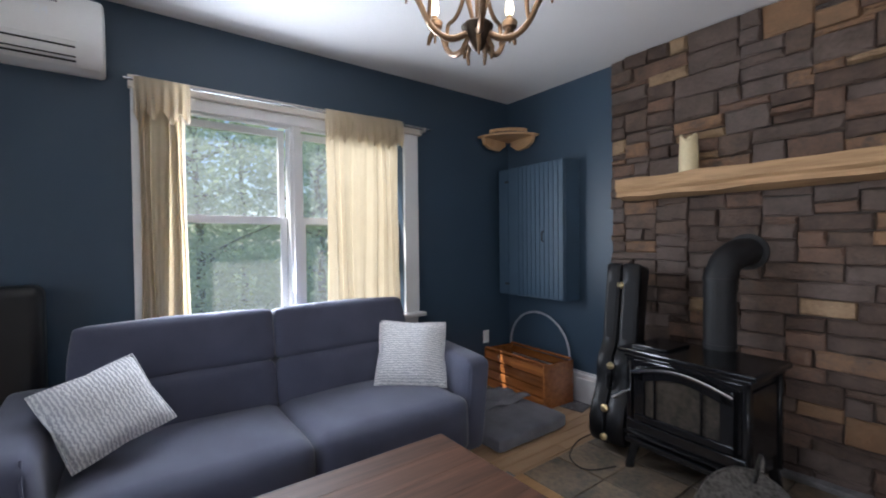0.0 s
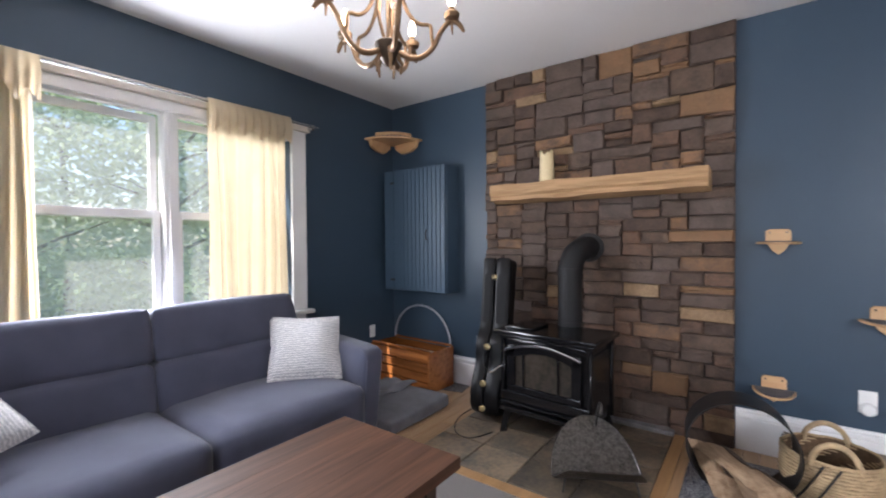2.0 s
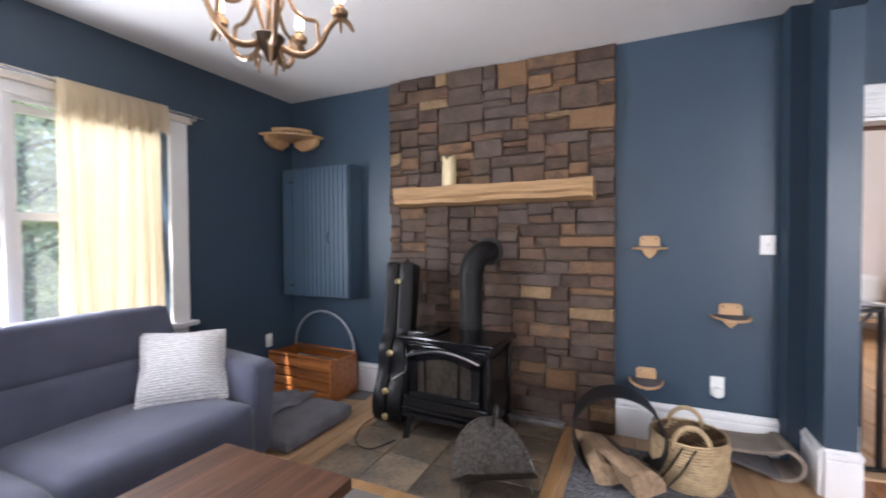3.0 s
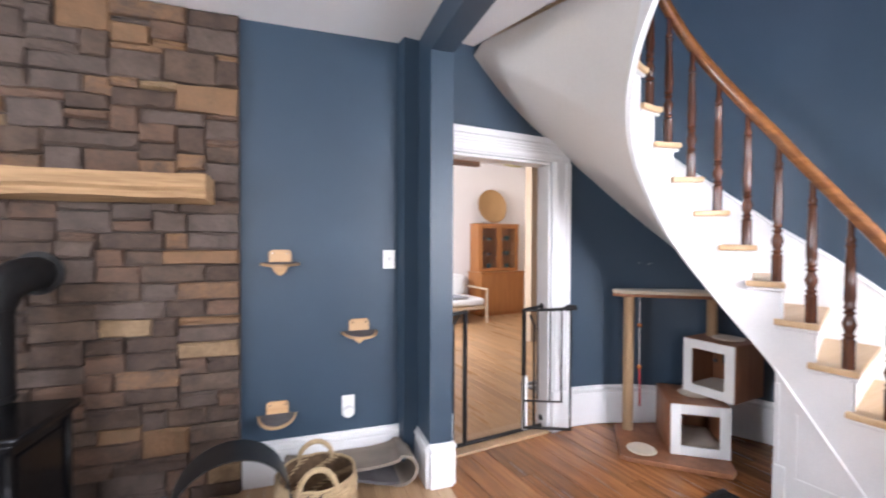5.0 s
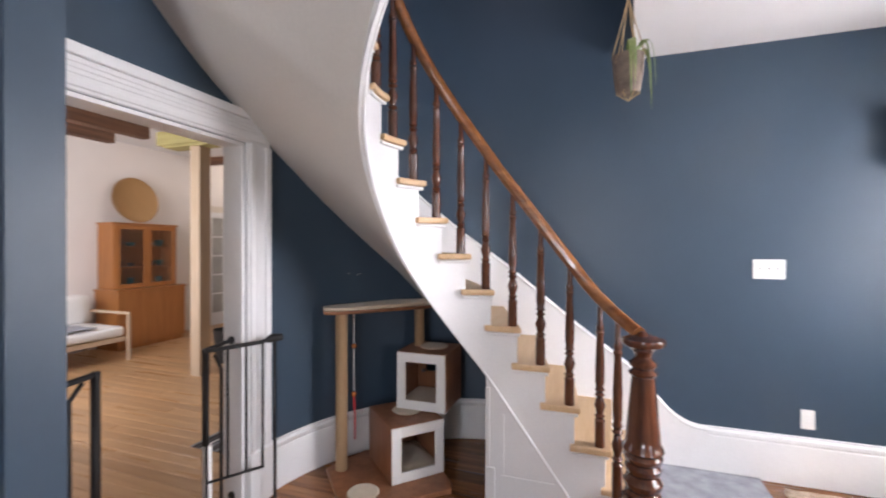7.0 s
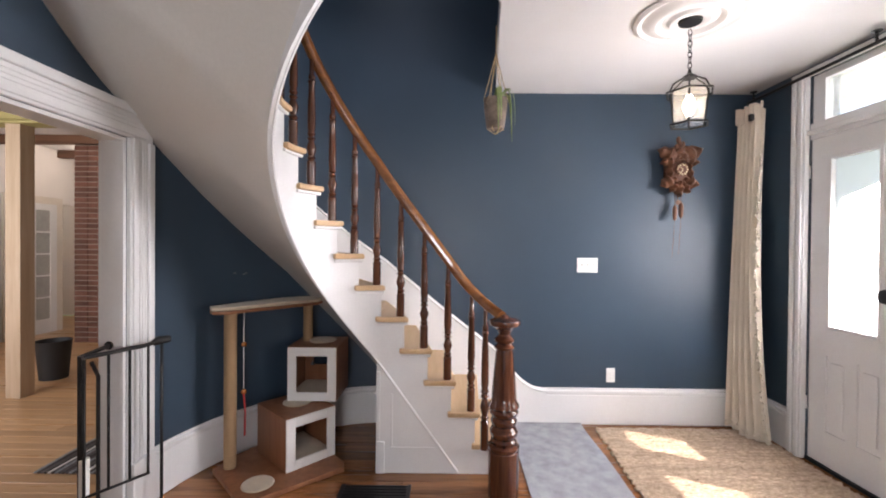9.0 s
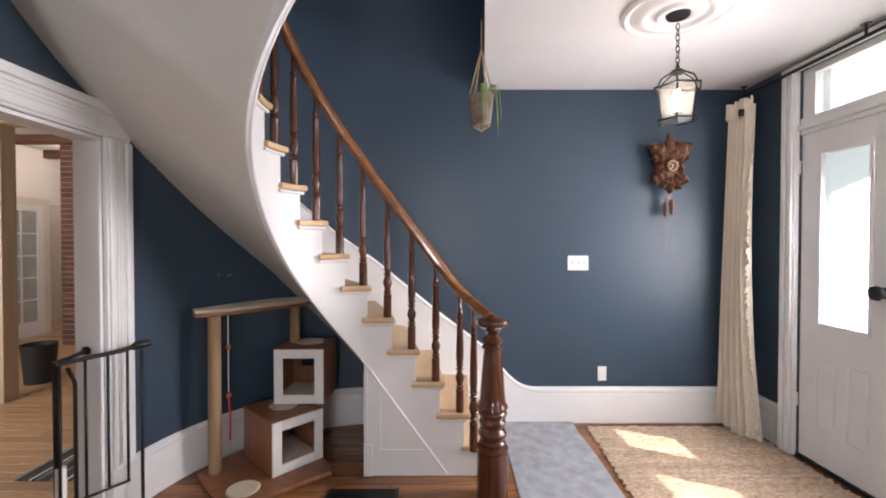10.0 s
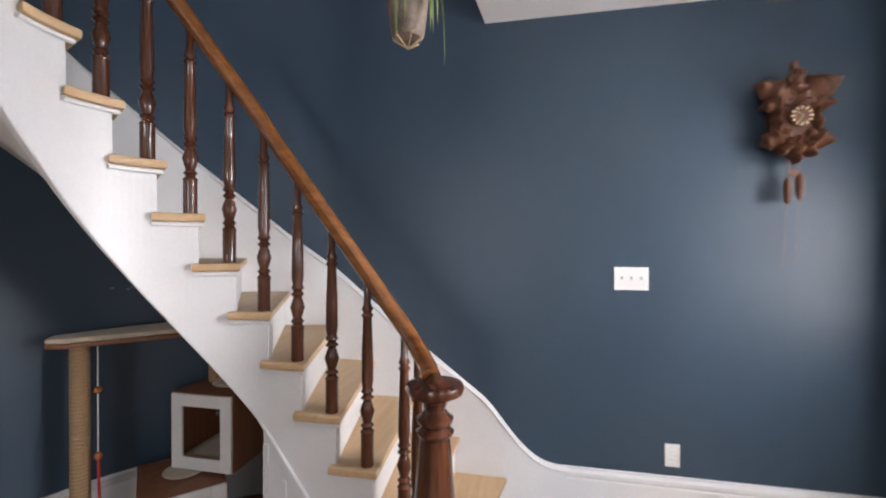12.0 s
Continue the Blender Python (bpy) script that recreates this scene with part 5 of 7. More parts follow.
def log(x, y, z, L, r, ry, rz, label):
    t = thing("split_log", label, "log", pose(x, y, z, 0, 90 + ry, rz) @ pose(0, 0, 0, 0, 0, 118), "", "logs in the ring")
    sec = [(r * 1.25 * math.cos(a), r * 0.8 * math.sin(a)) for a in [math.pi * (0.02 + 0.96 * i / 9) for i in range(10)]] + [(-0.85 * r, -0.28 * r), (-0.25 * r, -0.72 * r), (0.2 * r, -0.80 * r), (0.85 * r, -0.25 * r)]
    k = bmesh.new()
    prism(k, sec, -L / 2, L / 2)
    bmesh.ops.subdivide_edges(k, edges=[e for e in k.edges if abs(e.verts[0].co.z - e.verts[1].co.z) > L / 2], cuts=9)
    lump(k, 0.022, 7, x * 7)
    lump(k, 0.007, 30, y * 5)
    bm = bm_new()
    merge(bm, k)
    part("wood", bm, LOG, t)
    bm = bm_new()
    grid(bm, lambda u, v: Vector(((r * 1.27 + 0.006) * math.cos(math.pi * (0.45 + 0.5 * u)), (r * 0.82 + 0.008) * math.sin(math.pi * (0.45 + 0.5 * u)), -L / 2 + 0.015 + (L - 0.04) * v)), 10, 10, 0.006)
    lump(bm, 0.022, 7, x * 7)
    lump(bm, 0.006, 30, y * 3)
    part("bark", bm, BARK, t)


log(-0.57, -2.775, 0.085, 0.38, 0.070, 3, 18, "split firewood log with rough pale faces")
log(-0.63, -2.905, 0.105, 0.46, 0.092, 4, 36, "thick split firewood log with dark bark")

bk = thing_at("wicker_basket", "round coiled seagrass basket with two loop handles", "basket", -0.46, -3.245, 0.012)
bm = bm_new()
for i in range(17):
    z = 0.008 + i * 0.0155
    r = 0.150 + 0.030 * math.sin(math.pi * (0.15 + 0.6 * i / 16)) + 0.012 * i / 16
    bm = bm_new()
    tube(bm, [((r + 0.003 * math.sin(7 * a + i)) * math.cos(a), (r + 0.003 * math.sin(7 * a + i)) * math.sin(a), z + 0.0015 * math.sin(23 * a + i * 2)) for a in [2 * math.pi * j / 40 for j in range(40)]], 0.0074, 6, closed=True)
    part("coil", bm, WICKER, bk)
bm = bm_new()
lathe(bm, [(0.14, 0.0), (0.15, 0.012)], seg=30)
part("bottom", bm, COIL, bk)
# dark sheet set inside the coils to darken the gaps between them
bm = bm_new()
grid(bm, lambda u, v: Vector(((0.146 + 0.030 * math.sin(math.pi * (0.15 + 0.6 * v)) + 0.012 * v) * math.cos(2 * math.pi * u), (0.146 + 0.030 * math.sin(math.pi * (0.15 + 0.6 * v)) + 0.012 * v) * math.sin(2 * math.pi * u), 0.006 + 0.25 * v)), 40, 8, 0.004)
part("gap_backing", bm, mat("dark_gap_sheet", (0.16, 0.10, 0.055), 0.9, 0, 0.2, 30, 120, 0.4), bk, "dark sheet behind the coils that darkens their gaps")
for sg in (-1, 1):
    bm = bm_new()
    tube(bm, [(sg * (0.165 - 0.02 * math.sin(math.pi * i / 12)), 0.085 * math.cos(math.pi * i / 12), 0.235 + 0.105 * math.sin(math.pi * i / 12)) for i in range(13)], 0.013, 8)
    part("handle", bm, WICKER, bk)
for a in (-0.5, -0.25, 2.3, 2.6):
    bm = bm_new()
    tube(bm, [(0.200 * math.cos(a), 0.200 * math.sin(a), 0.03), (0.203 * math.cos(a + 0.3), 0.203 * math.sin(a + 0.3), 0.12), (0.198 * math.cos(a + 0.62), 0.198 * math.sin(a + 0.62), 0.25)], 0.005, 5)
    part("dark_strand", bm, BLACK, bk)
bm = bm_new()
grid(bm, lambda u, v: Vector((-1.25 + 1.05 * u, -3.45 + 0.80 * v, 0.008 + 0.002 * math.sin(30 * u))), 24, 12, 0.006)
solid("hearth_runner", bm, RUNNER, "dark navy patterned woven runner below the logs", "rug")
scr = thing_at("cat_scratcher", "taupe carpeted wave shaped cat scratcher by the wall", "cat scratcher", -0.16, -3.42, 0.003)
bm = bm_new()


def wave(u, v):
    if u < 0.62:
        t = u / 0.62
        return Vector((-0.12 + 0.24 * v, 0.33 - 0.62 * t, 0.185 - 0.015 * math.cos(2 * math.pi * t) - 0.05 * math.sin(math.pi * t)))
    t = (u - 0.62) / 0.38
    a = math.pi / 2 - math.pi * 1.15 * t
    return Vector((-0.12 + 0.24 * v, -0.29 - 0.10 * math.cos(a), 0.095 + 0.09 * math.sin(a) - 0.0))


grid(bm, wave, 50, 4, 0.018)
part("top_sheet", bm, SCRATCH, scr)
bm = bm_new()
grid(bm, lambda u, v: Vector((-0.12 + 0.24 * v, -0.28 + 0.62 * u, 0.02 + 0.06 * math.sin(math.pi * u) ** 2 + 0.13 * u ** 5)), 30, 4, 0.016)
part("base_sheet", bm, FELT, scr)
bm = bm_new()
box(bm, -0.10, 0.10, -0.05, 0.12, 0.0, 0.07, 0.02)
part("core", bm, PLUSH, scr)


# cat steps on the blue wall
def cat_step(y, z, label):
    t = thing("cat_step", label, "cat shelf", pose(0, y, z), "", "cat steps on the blue wall")
    bm = bm_new()
    k = bmesh.new()
    prism(k, [(-0.06, 0), (0.06, 0), (0.06, 0.06), (0.045, 0.075), (-0.045, 0.075), (-0.06, 0.06)], 0, 0.015, 0.003)
    merge(bm, k, Matrix(((0, 0, -1, 0), (1, 0, 0, 0), (0, 1, 0, 0), (0, 0, 0, 1))))
    part("back_plate", bm, BIRCH, t)
    bm = bm_new()
    prism(bm, [(-0.001, -0.105), (-0.001, 0.105)] + [(-0.20 * math.sin(a), 0.105 * math.cos(a)) for a in [math.pi * i / 14 for i in range(1, 14)]], -0.012, 0.0, 0.003)
    shelf = part("shelf", bm, BIRCH, t)
    bm = bm_new()
    prism(bm, [(-0.016, -0.095), (-0.016, 0.095)] + [(-0.185 * math.sin(a), 0.095 * math.cos(a)) for a in [math.pi * i / 14 for i in range(1, 14)]], 0.001, 0.006, 0.002)
    part("felt_pad", bm, FELT, shelf, "grey felt pad")
    bm = bm_new()
    k = bmesh.new()
    prism(k, [(-0.05, -0.012), (0.05, -0.012), (0.03, -0.05), (0.0, -0.075), (-0.03, -0.05)], 0.001, 0.03, 0.004)
    merge(bm, k, Matrix(((0, 0, -1, 0), (1, 0, 0, 0), (0, 1, 0, 0), (0, 0, 0, 1))))
    part("bracket", bm, BIRCH, t)
    for yy in (-0.04, 0.04):
        bm = bm_new()
        lathe(bm, [(0.006, 0), (0.004, 0.003)], seg=10, m=pose(-0.015, yy, 0.055, 0, -90, 0))
        part("screw", bm, CHROME, t)


cat_step(-3.062, 1.268, "birch half-round cat step with a grey pad")
cat_step(-3.508, 0.850, "birch half-round cat step with a grey pad")
cat_step(-3.045, 0.400, "birch half-round cat step low beside the stones")

# chandelier
cd = thing_at("chandelier", "bronze branching chandelier with candle bulbs", "chandelier", -2.022, -1.86, 1.925)
cd.scale = (0.9, 0.9, 0.9)
bm = bm_new()
lathe(bm, [(0.004, 0.0), (0.02, 0.01), (0.045, 0.055), (0.058, 0.09), (0.050, 0.098), (0.0, 0.10)], seg=20)
part("hub", bm, DARKBRONZE, cd)
bm = bm_new()
tube(bm, [(0, 0, 0.095), (0, 0, 0.768)], 0.008, 8)
lathe(bm, [(0.02, 0.735), (0.055, 0.75), (0.06, 0.768)], seg=20)
part("stem", bm, BRONZE, cd)
for i in range(5):
    a = radians(18 + 72 * i)
    c, s = math.cos(a), math.sin(a)
    P = lambda r, z: (r * c, r * s, z)
    bm = bm_new()
    tube(bm, bend([P(0.04, 0.06), P(0.09, 0.035), P(0.14, 0.04), P(0.185, 0.08), P(0.215, 0.14), P(0.25, 0.18), P(0.285, 0.175), P(0.31, 0.14)], 3), [0.012] * 6 + [0.0105] * 14 + [0.008, 0.006], 8)
    tube(bm, [P(0.035, 0.05), P(0.055, 0.01), P(0.05, -0.03)], [0.009, 0.008, 0.005], 6)
    tube(bm, [P(0.26, 0.175), P(0.262, 0.13)], [0.007, 0.004], 6)
    arm = part("arm", bm, BRONZE, cd)
    bm = bm_new()
    tube(bm, bend([P(0.185, 0.08), P(0.178, 0.12), P(0.172, 0.165), P(0.13, 0.172), P(0.095, 0.20), P(0.065, 0.26), P(0.035, 0.40), P(0.02, 0.52)], 3), 0.008, 8)
    tube(bm, [P(0.015, 0.10), P(0.05, 0.22), P(0.04, 0.36), P(0.02, 0.50)], 0.007, 8)
    part("branch", bm, BRONZE, arm)
    bm = bm_new()
    lathe(bm, [(0.008, 0), (0.03, 0.012), (0.033, 0.03), (0.026, 0.04), (0.012, 0.042), (0.012, 0.06)], 0.26 * c, 0.26 * s, 16)
    bmesh.ops.translate(bm, verts=bm.verts, vec=(0, 0, 0.18))
    part("candle_cup", bm, BRONZE, arm)
    bm = bm_new()
    lathe(bm, [(0.010, 0.0), (0.017, 0.025), (0.014, 0.055), (0.004, 0.085)], 0.26 * c, 0.26 * s, 14)
    bmesh.ops.translate(bm, verts=bm.verts, vec=(0, 0, 0.235))
    part("bulb", bm, BULB, arm, "lit candle bulb")
bulb("chandelier_light", -2.022, -1.86, 2.18, 4.2, (1.0, 0.87, 0.72), 0.16)

# ---- hall things ----
G = HALL
# lantern and ceiling rose
bm = bm_new()
lathe(bm, [(0.235, 0.0), (0.242, -0.012), (0.225, -0.022), (0.205, -0.012), (0.185, -0.02), (0.17, -0.034), (0.145, -0.036), (0.12, -0.018), (0.10, -0.02), (0.085, -0.036), (0.06, -0.034), (0.045, -0.02)][::-1], seg=40)
bmesh.ops.recalc_face_normals(bm, faces=bm.faces)
LX, LY = -3.62, -4.985
solid("ceiling_rose", bm, CEIL, "white plaster ceiling rose with moulded rings", "ceiling rose", "structure", at=pose(LX, LY, HH) @ Matrix.Diagonal((1.15, 1.15, 1.0, 1.0)))
ln = thing_at("pendant_lantern", "black hexagonal glass lantern hanging on a chain", "pendant lamp", LX, LY, 2.09)
bm = bm_new()
lathe(bm, [(0.055, HH - 2.09 - 0.04), (0.06, HH - 2.09 - 0.025), (0.05, HH - 2.09 - 0.004)], seg=20)
part("canopy", bm, BLACK, ln)
bm = bm_new()
for i in range(8):
    z = 0.285 + i * 0.029
    tube(bm, [(0.010 * math.cos(a) * (1 if i % 2 else 0), 0.010 * math.cos(a) * (0 if i % 2 else 1), z + 0.019 * math.sin(a)) for a in [2 * math.pi * j / 10 for j in range(10)]], 0.0025, 5, closed=True)
part("chain", bm, BLACK, ln)
hexa = [(math.cos(math.pi / 3 * i), math.sin(math.pi / 3 * i)) for i in range(6)]
for x, y in hexa:
    bm = bm_new()
    tube(bm, [(0.082 * x, 0.082 * y, 0.0), (0.10 * x, 0.10 * y, 0.165)], 0.0045, 6)
    part("corner_bar", bm, BLACK, ln)
    bm = bm_new()
    tube(bm, [(0.105 * x, 0.105 * y, 0.172), (0.085 * x, 0.085 * y, 0.215), (0.03 * x, 0.03 * y, 0.25)], 0.0045, 6)
    part("roof_rib", bm, BLACK, ln)
for r, z, h in ((0.098, -0.006, 0.010), (0.120, 0.163, 0.010)):
    for (xa, ya), (xb, yb) in zip(hexa, hexa[1:] + hexa[:1]):
        bm = bm_new()
        tube(bm, [(r * xa, r * ya, z + h / 2), (r * xb, r * yb, z + h / 2)], 0.006, 4)
        part("rim_bar", bm, BLACK, ln)
bm = bm_new()
lathe(bm, [(0.035, 0.245), (0.03, 0.26), (0.012, 0.27), (0.008, 0.29)], seg=12)
part("crown", bm, BLACK, ln)
for i in range(6):
    (xa, ya), (xb, yb) = hexa[i], hexa[(i + 1) % 6]
    bm = bm_new()
    grid(bm, lambda u, v: Vector(((0.080 + 0.018 * v) * (xa + (xb - xa) * u), (0.080 + 0.018 * v) * (ya + (yb - ya) * u), 0.008 + 0.152 * v)), 1, 1, 0.002)
    o = part("pane", bm, LANTERN_GLOW, ln)
    o.visible_shadow = False
bm = bm_new()
lathe(bm, [(0.014, 0.05), (0.030, 0.085), (0.030, 0.11), (0.018, 0.14), (0.010, 0.16)], seg=16)
part("bulb", bm, BULB, ln, "lit round bulb")
bulb("lantern_light", LX, LY, 2.185, 2.4, (1.0, 0.86, 0.66), 0.05)

# cuckoo clock
ck = thing_at("cuckoo_clock", "carved dark walnut cuckoo clock with pine cone weights", "clock", -4.16, -6.15, 2.04)
bm = bm_new()
box(bm, -0.085, 0.085, 0.002, 0.10, -0.10, 0.10, 0.008)
k = bmesh.new()
prism(k, [(-0.11, 0.08), (0.0, 0.17), (0.11, 0.08), (0.10, 0.06), (-0.10, 0.06)], 0.002, 0.12, 0.006)
merge(bm, k, Matrix(((1, 0, 0, 0), (0, 0, 1, 0), (0, 1, 0, 0), (0, 0, 0, 1))))
part("case", bm, CLOCKW, ck)
rng = random.Random(5)


def carved_leaf(cx, cz, ang, L, W):
    bm = bm_new()

    def f(u, v):
        w = W * math.sin(math.pi * min(1, 0.06 + 0.94 * u)) ** 0.7 * (0.62 + 0.38 * abs(math.cos(2.6 * math.pi * u)))
        x, y = L * u, (v * 2 - 1) * w
        d = 0.115 + 0.018 * math.sin(math.pi * u) - 0.05 * abs(v * 2 - 1) ** 2 + 0.01 * math.sin(16 * u)
        return Vector((cx + x * math.cos(ang) - y * math.sin(ang), d, cz + x * math.sin(ang) + y * math.cos(ang)))
    grid(bm, f, 16, 6, 0.012)
    part("carved_leaf", bm, CLOCKW, ck)


for cx, cz, ang, L, W in ((0.005, 0.10, 22, 0.135, 0.055), (-0.005, 0.10, 158, 0.125, 0.055), (0.02, 0.08, -10, 0.10, 0.04), (-0.02, 0.08, 190, 0.10, 0.04), (0.03, -0.06, -28, 0.10, 0.05), (-0.03, -0.06, 208, 0.10, 0.05), (0.02, -0.09, -60, 0.07, 0.035), (-0.02, -0.09, 240, 0.08, 0.035), (0.0, -0.08, -90, 0.10, 0.04), (0.075, 0.05, -88, 0.12, 0.028), (-0.075, 0.05, 268, 0.12, 0.028), (0.0, 0.07, 90, 0.10, 0.055), (0.0, 0.04, 90, 0.05, 0.05)):
    carved_leaf(cx, cz, radians(ang), L * 1.28, W * 1.15)
for x, z, r in ((0.004, 0.19, 0.026), (0.014, 0.235, 0.018), (-0.02, 0.20, 0.017), (0.028, 0.18, 0.016)):
    bm = bm_new()
    lathe(bm, [(r * 0.3, -1.6 * r), (r * 0.9, -0.8 * r), (r, 0.1 * r), (r * 0.75, r), (r * 0.2, 1.7 * r)], x, 0.095, 12)
    bmesh.ops.translate(bm, verts=bm.verts, vec=(0, 0, z))
    lump(bm, 0.006, 45, x)
    part("carved_crest", bm, CLOCKW, ck)
bm = bm_new()
lathe(bm, [(0.045, 0), (0.045, 0.006), (0.034, 0.01)], seg=24, m=pose(0, 0.125, 0.0, -90, 0, 0))
dial = part("dial", bm, CLOCKW, ck)
for i in range(12):
    a = math.pi / 6 * i
    bm = bm_new()
    box(bm, -0.003, 0.003, 0.131, 0.136, -0.007, 0.007, 0.001)
    bmesh.ops.transform(bm, matrix=Matrix.Translation((0.037 * math.sin(a), 0, 0.037 * math.cos(a))) @ Matrix.Rotation(a, 4, "Y"), verts=bm.verts)
    part("numeral_bar", bm, WAX, dial)
for a, L in ((0.9, 0.026), (2.6, 0.036)):
    bm = bm_new()
    tube(bm, [(0, 0.139, 0), (L * math.sin(a), 0.139, L * math.cos(a))], 0.0025, 5)
    part("clock_hand", bm, WAX, dial)
for x, z in ((0.028, -0.33), (-0.02, -0.31)):
    bm = bm_new()
    lathe(bm, [(0.004, -0.065), (0.014, -0.05), (0.018, 0.0), (0.016, 0.04), (0.006, 0.06)], x, 0.08, 12)
    bmesh.ops.translate(bm, verts=bm.verts, vec=(0, 0, z))
    lump(bm, 0.003, 60)
    tube(bm, [(x, 0.08, z + 0.06), (x, 0.08, -0.1)], 0.0018, 5)
    tube(bm, [(x, 0.08, z - 0.06), (x * 1.1, 0.05, z - 0.35)], 0.0012, 4)
    part("pine_cone_weight", bm, CLOCKW, ck)
bm = bm_new()
tube(bm, [(0.002, 0.07, -0.1), (0.002, 0.07, -0.24)], 0.003, 5)
lathe(bm, [(0.0, 0), (0.02, 0.002), (0.02, 0.006), (0.0, 0.008)], seg=14, m=pose(0.002, 0.075, -0.25, -90, 0, 0))
part("pendulum", bm, CLOCKW, ck)
plate("light_switch", pose(-3.474, -6.15, 1.285, 0, 0, -90), 0.165, 0.118, "white triple light switch on the stair wall", 3)
plate("wall_outlet", pose(-3.672, -6.15, 0.395, 0, 0, -90), 0.07, 0.115, "white outlet above the hall baseboard")

# drape by the front door, with its rod
rd = thing_at("drape_rod", "long black metal drape rod over the entrance", "curtain rod", -4.70, -5.9, 2.575)
bm = bm_new()
tube(bm, [(0.0, -0.18, 0), (0.0, 1.9, 0)], 0.011, 10)
part("rod", bm, BLACK, rd)
for y in (-0.12, 0.82, 1.8):
    bm = bm_new()
    tube(bm, [(0, y, 0), (0, y, 0.035), (0, y, 0.068)], 0.008, 8)
    lathe(bm, [(0.025, 0.062), (0.025, 0.068)], 0, y, 14)
    part("bracket", bm, BLACK, rd)
dp = thing_at("door_drape", "ivory cloth drape with a tasselled edge by the front door", "curtain", -4.585, -5.92, 0.02)


def drape(u, v):
    w = 0.215 + 0.10 * (1 - v) ** 3 - 0.03 * math.sin(math.pi * v)
    ph = 5 * 2 * math.pi * u + 0.5 * math.sin(3 * v)
    return Vector((-0.06 + 0.04 * math.sin(ph) * (0.6 + 0.4 * (1 - v)) + 0.05 * (1 - u) * (1 - v), -0.165 - 0.02 * (1 - v) + w * u * 1.12, 2.44 * v + 0.012 * math.sin(9 * u) * (1 - v)))


bm = bm_new()
grid(bm, drape, 64, 22, 0.003)
part("cloth", bm, DRAPE, dp)
bm = bm_new()
grid(bm, lambda u, v: drape(u, 0.965 + 0.035 * v) + Vector((0.014, 0, 0.02 + 0.03 * v + 0.012 * math.sin(20 * u))), 48, 4, 0.004)
part("gathered_heading", bm, DRAPE, dp)
bm = bm_new()
box(bm, -0.02, 0.01, 0.02, 0.045, 2.36, 2.41, 0.003)
part("clip", bm, BLACK, dp)
rng = random.Random(9)
tassel_me = None
for i in range(70):
    p = drape(1.0, 0.02 + 0.86 * i / 52) if i < 52 else drape((i - 52) / 17, 0.012)
    if tassel_me is None:
        bm = bm_new()
        tube(bm, [(0, 0, 0), (0.006, 0.014, -0.002), (0.010, 0.022, -0.014), (0.011, 0.024, -0.034)], [0.0025, 0.004, 0.009, 0.006], 6)
        ob = part("tassel", bm, DRAPE, dp)
        tassel_me = ob.data
    else:
        ob = new("tassel", tassel_me)
        ob.parent = dp
    ob.matrix_local = Matrix.Translation(p + Vector((0, 0, 0.022 if i >= 52 else 0))) @ pose(0, 0, 0, rng.uniform(-20, 20), 0, rng.uniform(-35, 35))

# mats on the hall floor
gr = thing_at("grey_runner", "silver grey short pile runner at the stair foot", "rug", -3.13, -5.45)
bm = bm_new()
grid(bm, lambda u, v: Vector((-0.30 + 0.595 * u + 0.004 * math.sin(11 * v), -0.68 + 1.35 * v, 0.006 + 0.002 * math.sin(14 * u) * math.sin(9 * v))), 20, 36, 0.005)
part("cloth", bm, GREYMAT, gr)
for v in (0.0, 1.0):
    bm = bm_new()
    tube(bm, [(-0.30 + 0.595 * i / 12 + 0.004 * math.sin(11 * v), -0.68 + 1.35 * v, 0.008) for i in range(13)], 0.006, 6)
    part("bound_end", bm, GREYMAT, gr)
jr = thing_at("jute_rug", "tan chunky woven jute rug inside the front door", "rug", -4.1, -5.2)
rng = random.Random(3)
NB = 108
for i in range(NB):
    y = -6.04 + i * 0.0161
    off, pa, pb, fa = rng.uniform(-0.012, 0.012), rng.uniform(0, 6.3), rng.uniform(0, 6.3), rng.uniform(48, 70)
    bm = bm_new()
    tube(bm, [(-0.64 + off * 1.2 + 1.22 * t + 0.10 * (i / NB) * t, y + 5.2 + 0.003 * math.sin(19 * t + pa) + 0.003 * math.sin(47 * t + pb), 0.006 + 0.0026 * math.sin(fa * t + pb) + 0.0014 * math.sin(23 * t + i)) for t in [j / 60 for j in range(61)]], 0.0088, 5)
    part("braid", bm, JUTE, jr)

# floor vent
vt = thing_at("floor_vent", "black metal floor register before the stairs", "floor vent", -1.93, -5.09, 0.0)
bm = bm_new()
box(bm, -0.20, 0.20, -0.13, 0.13, 0.0, 0.004, 0.001)
part("backing", bm, BLACK, vt)
for i in range(9):
    bm = bm_new()
    y = -0.115 + i * 0.0285
    box(bm, -0.185, 0.185, y - 0.005, y + 0.005, 0.004, 0.009, 0.001)
    part("slat", bm, BLACK, vt)
for x in (-0.195, 0.195):
    bm = bm_new()
    box(bm, x - 0.012, x + 0.012, -0.13, 0.13, 0.004, 0.010, 0.002)
    part("rim", bm, BLACK, vt)

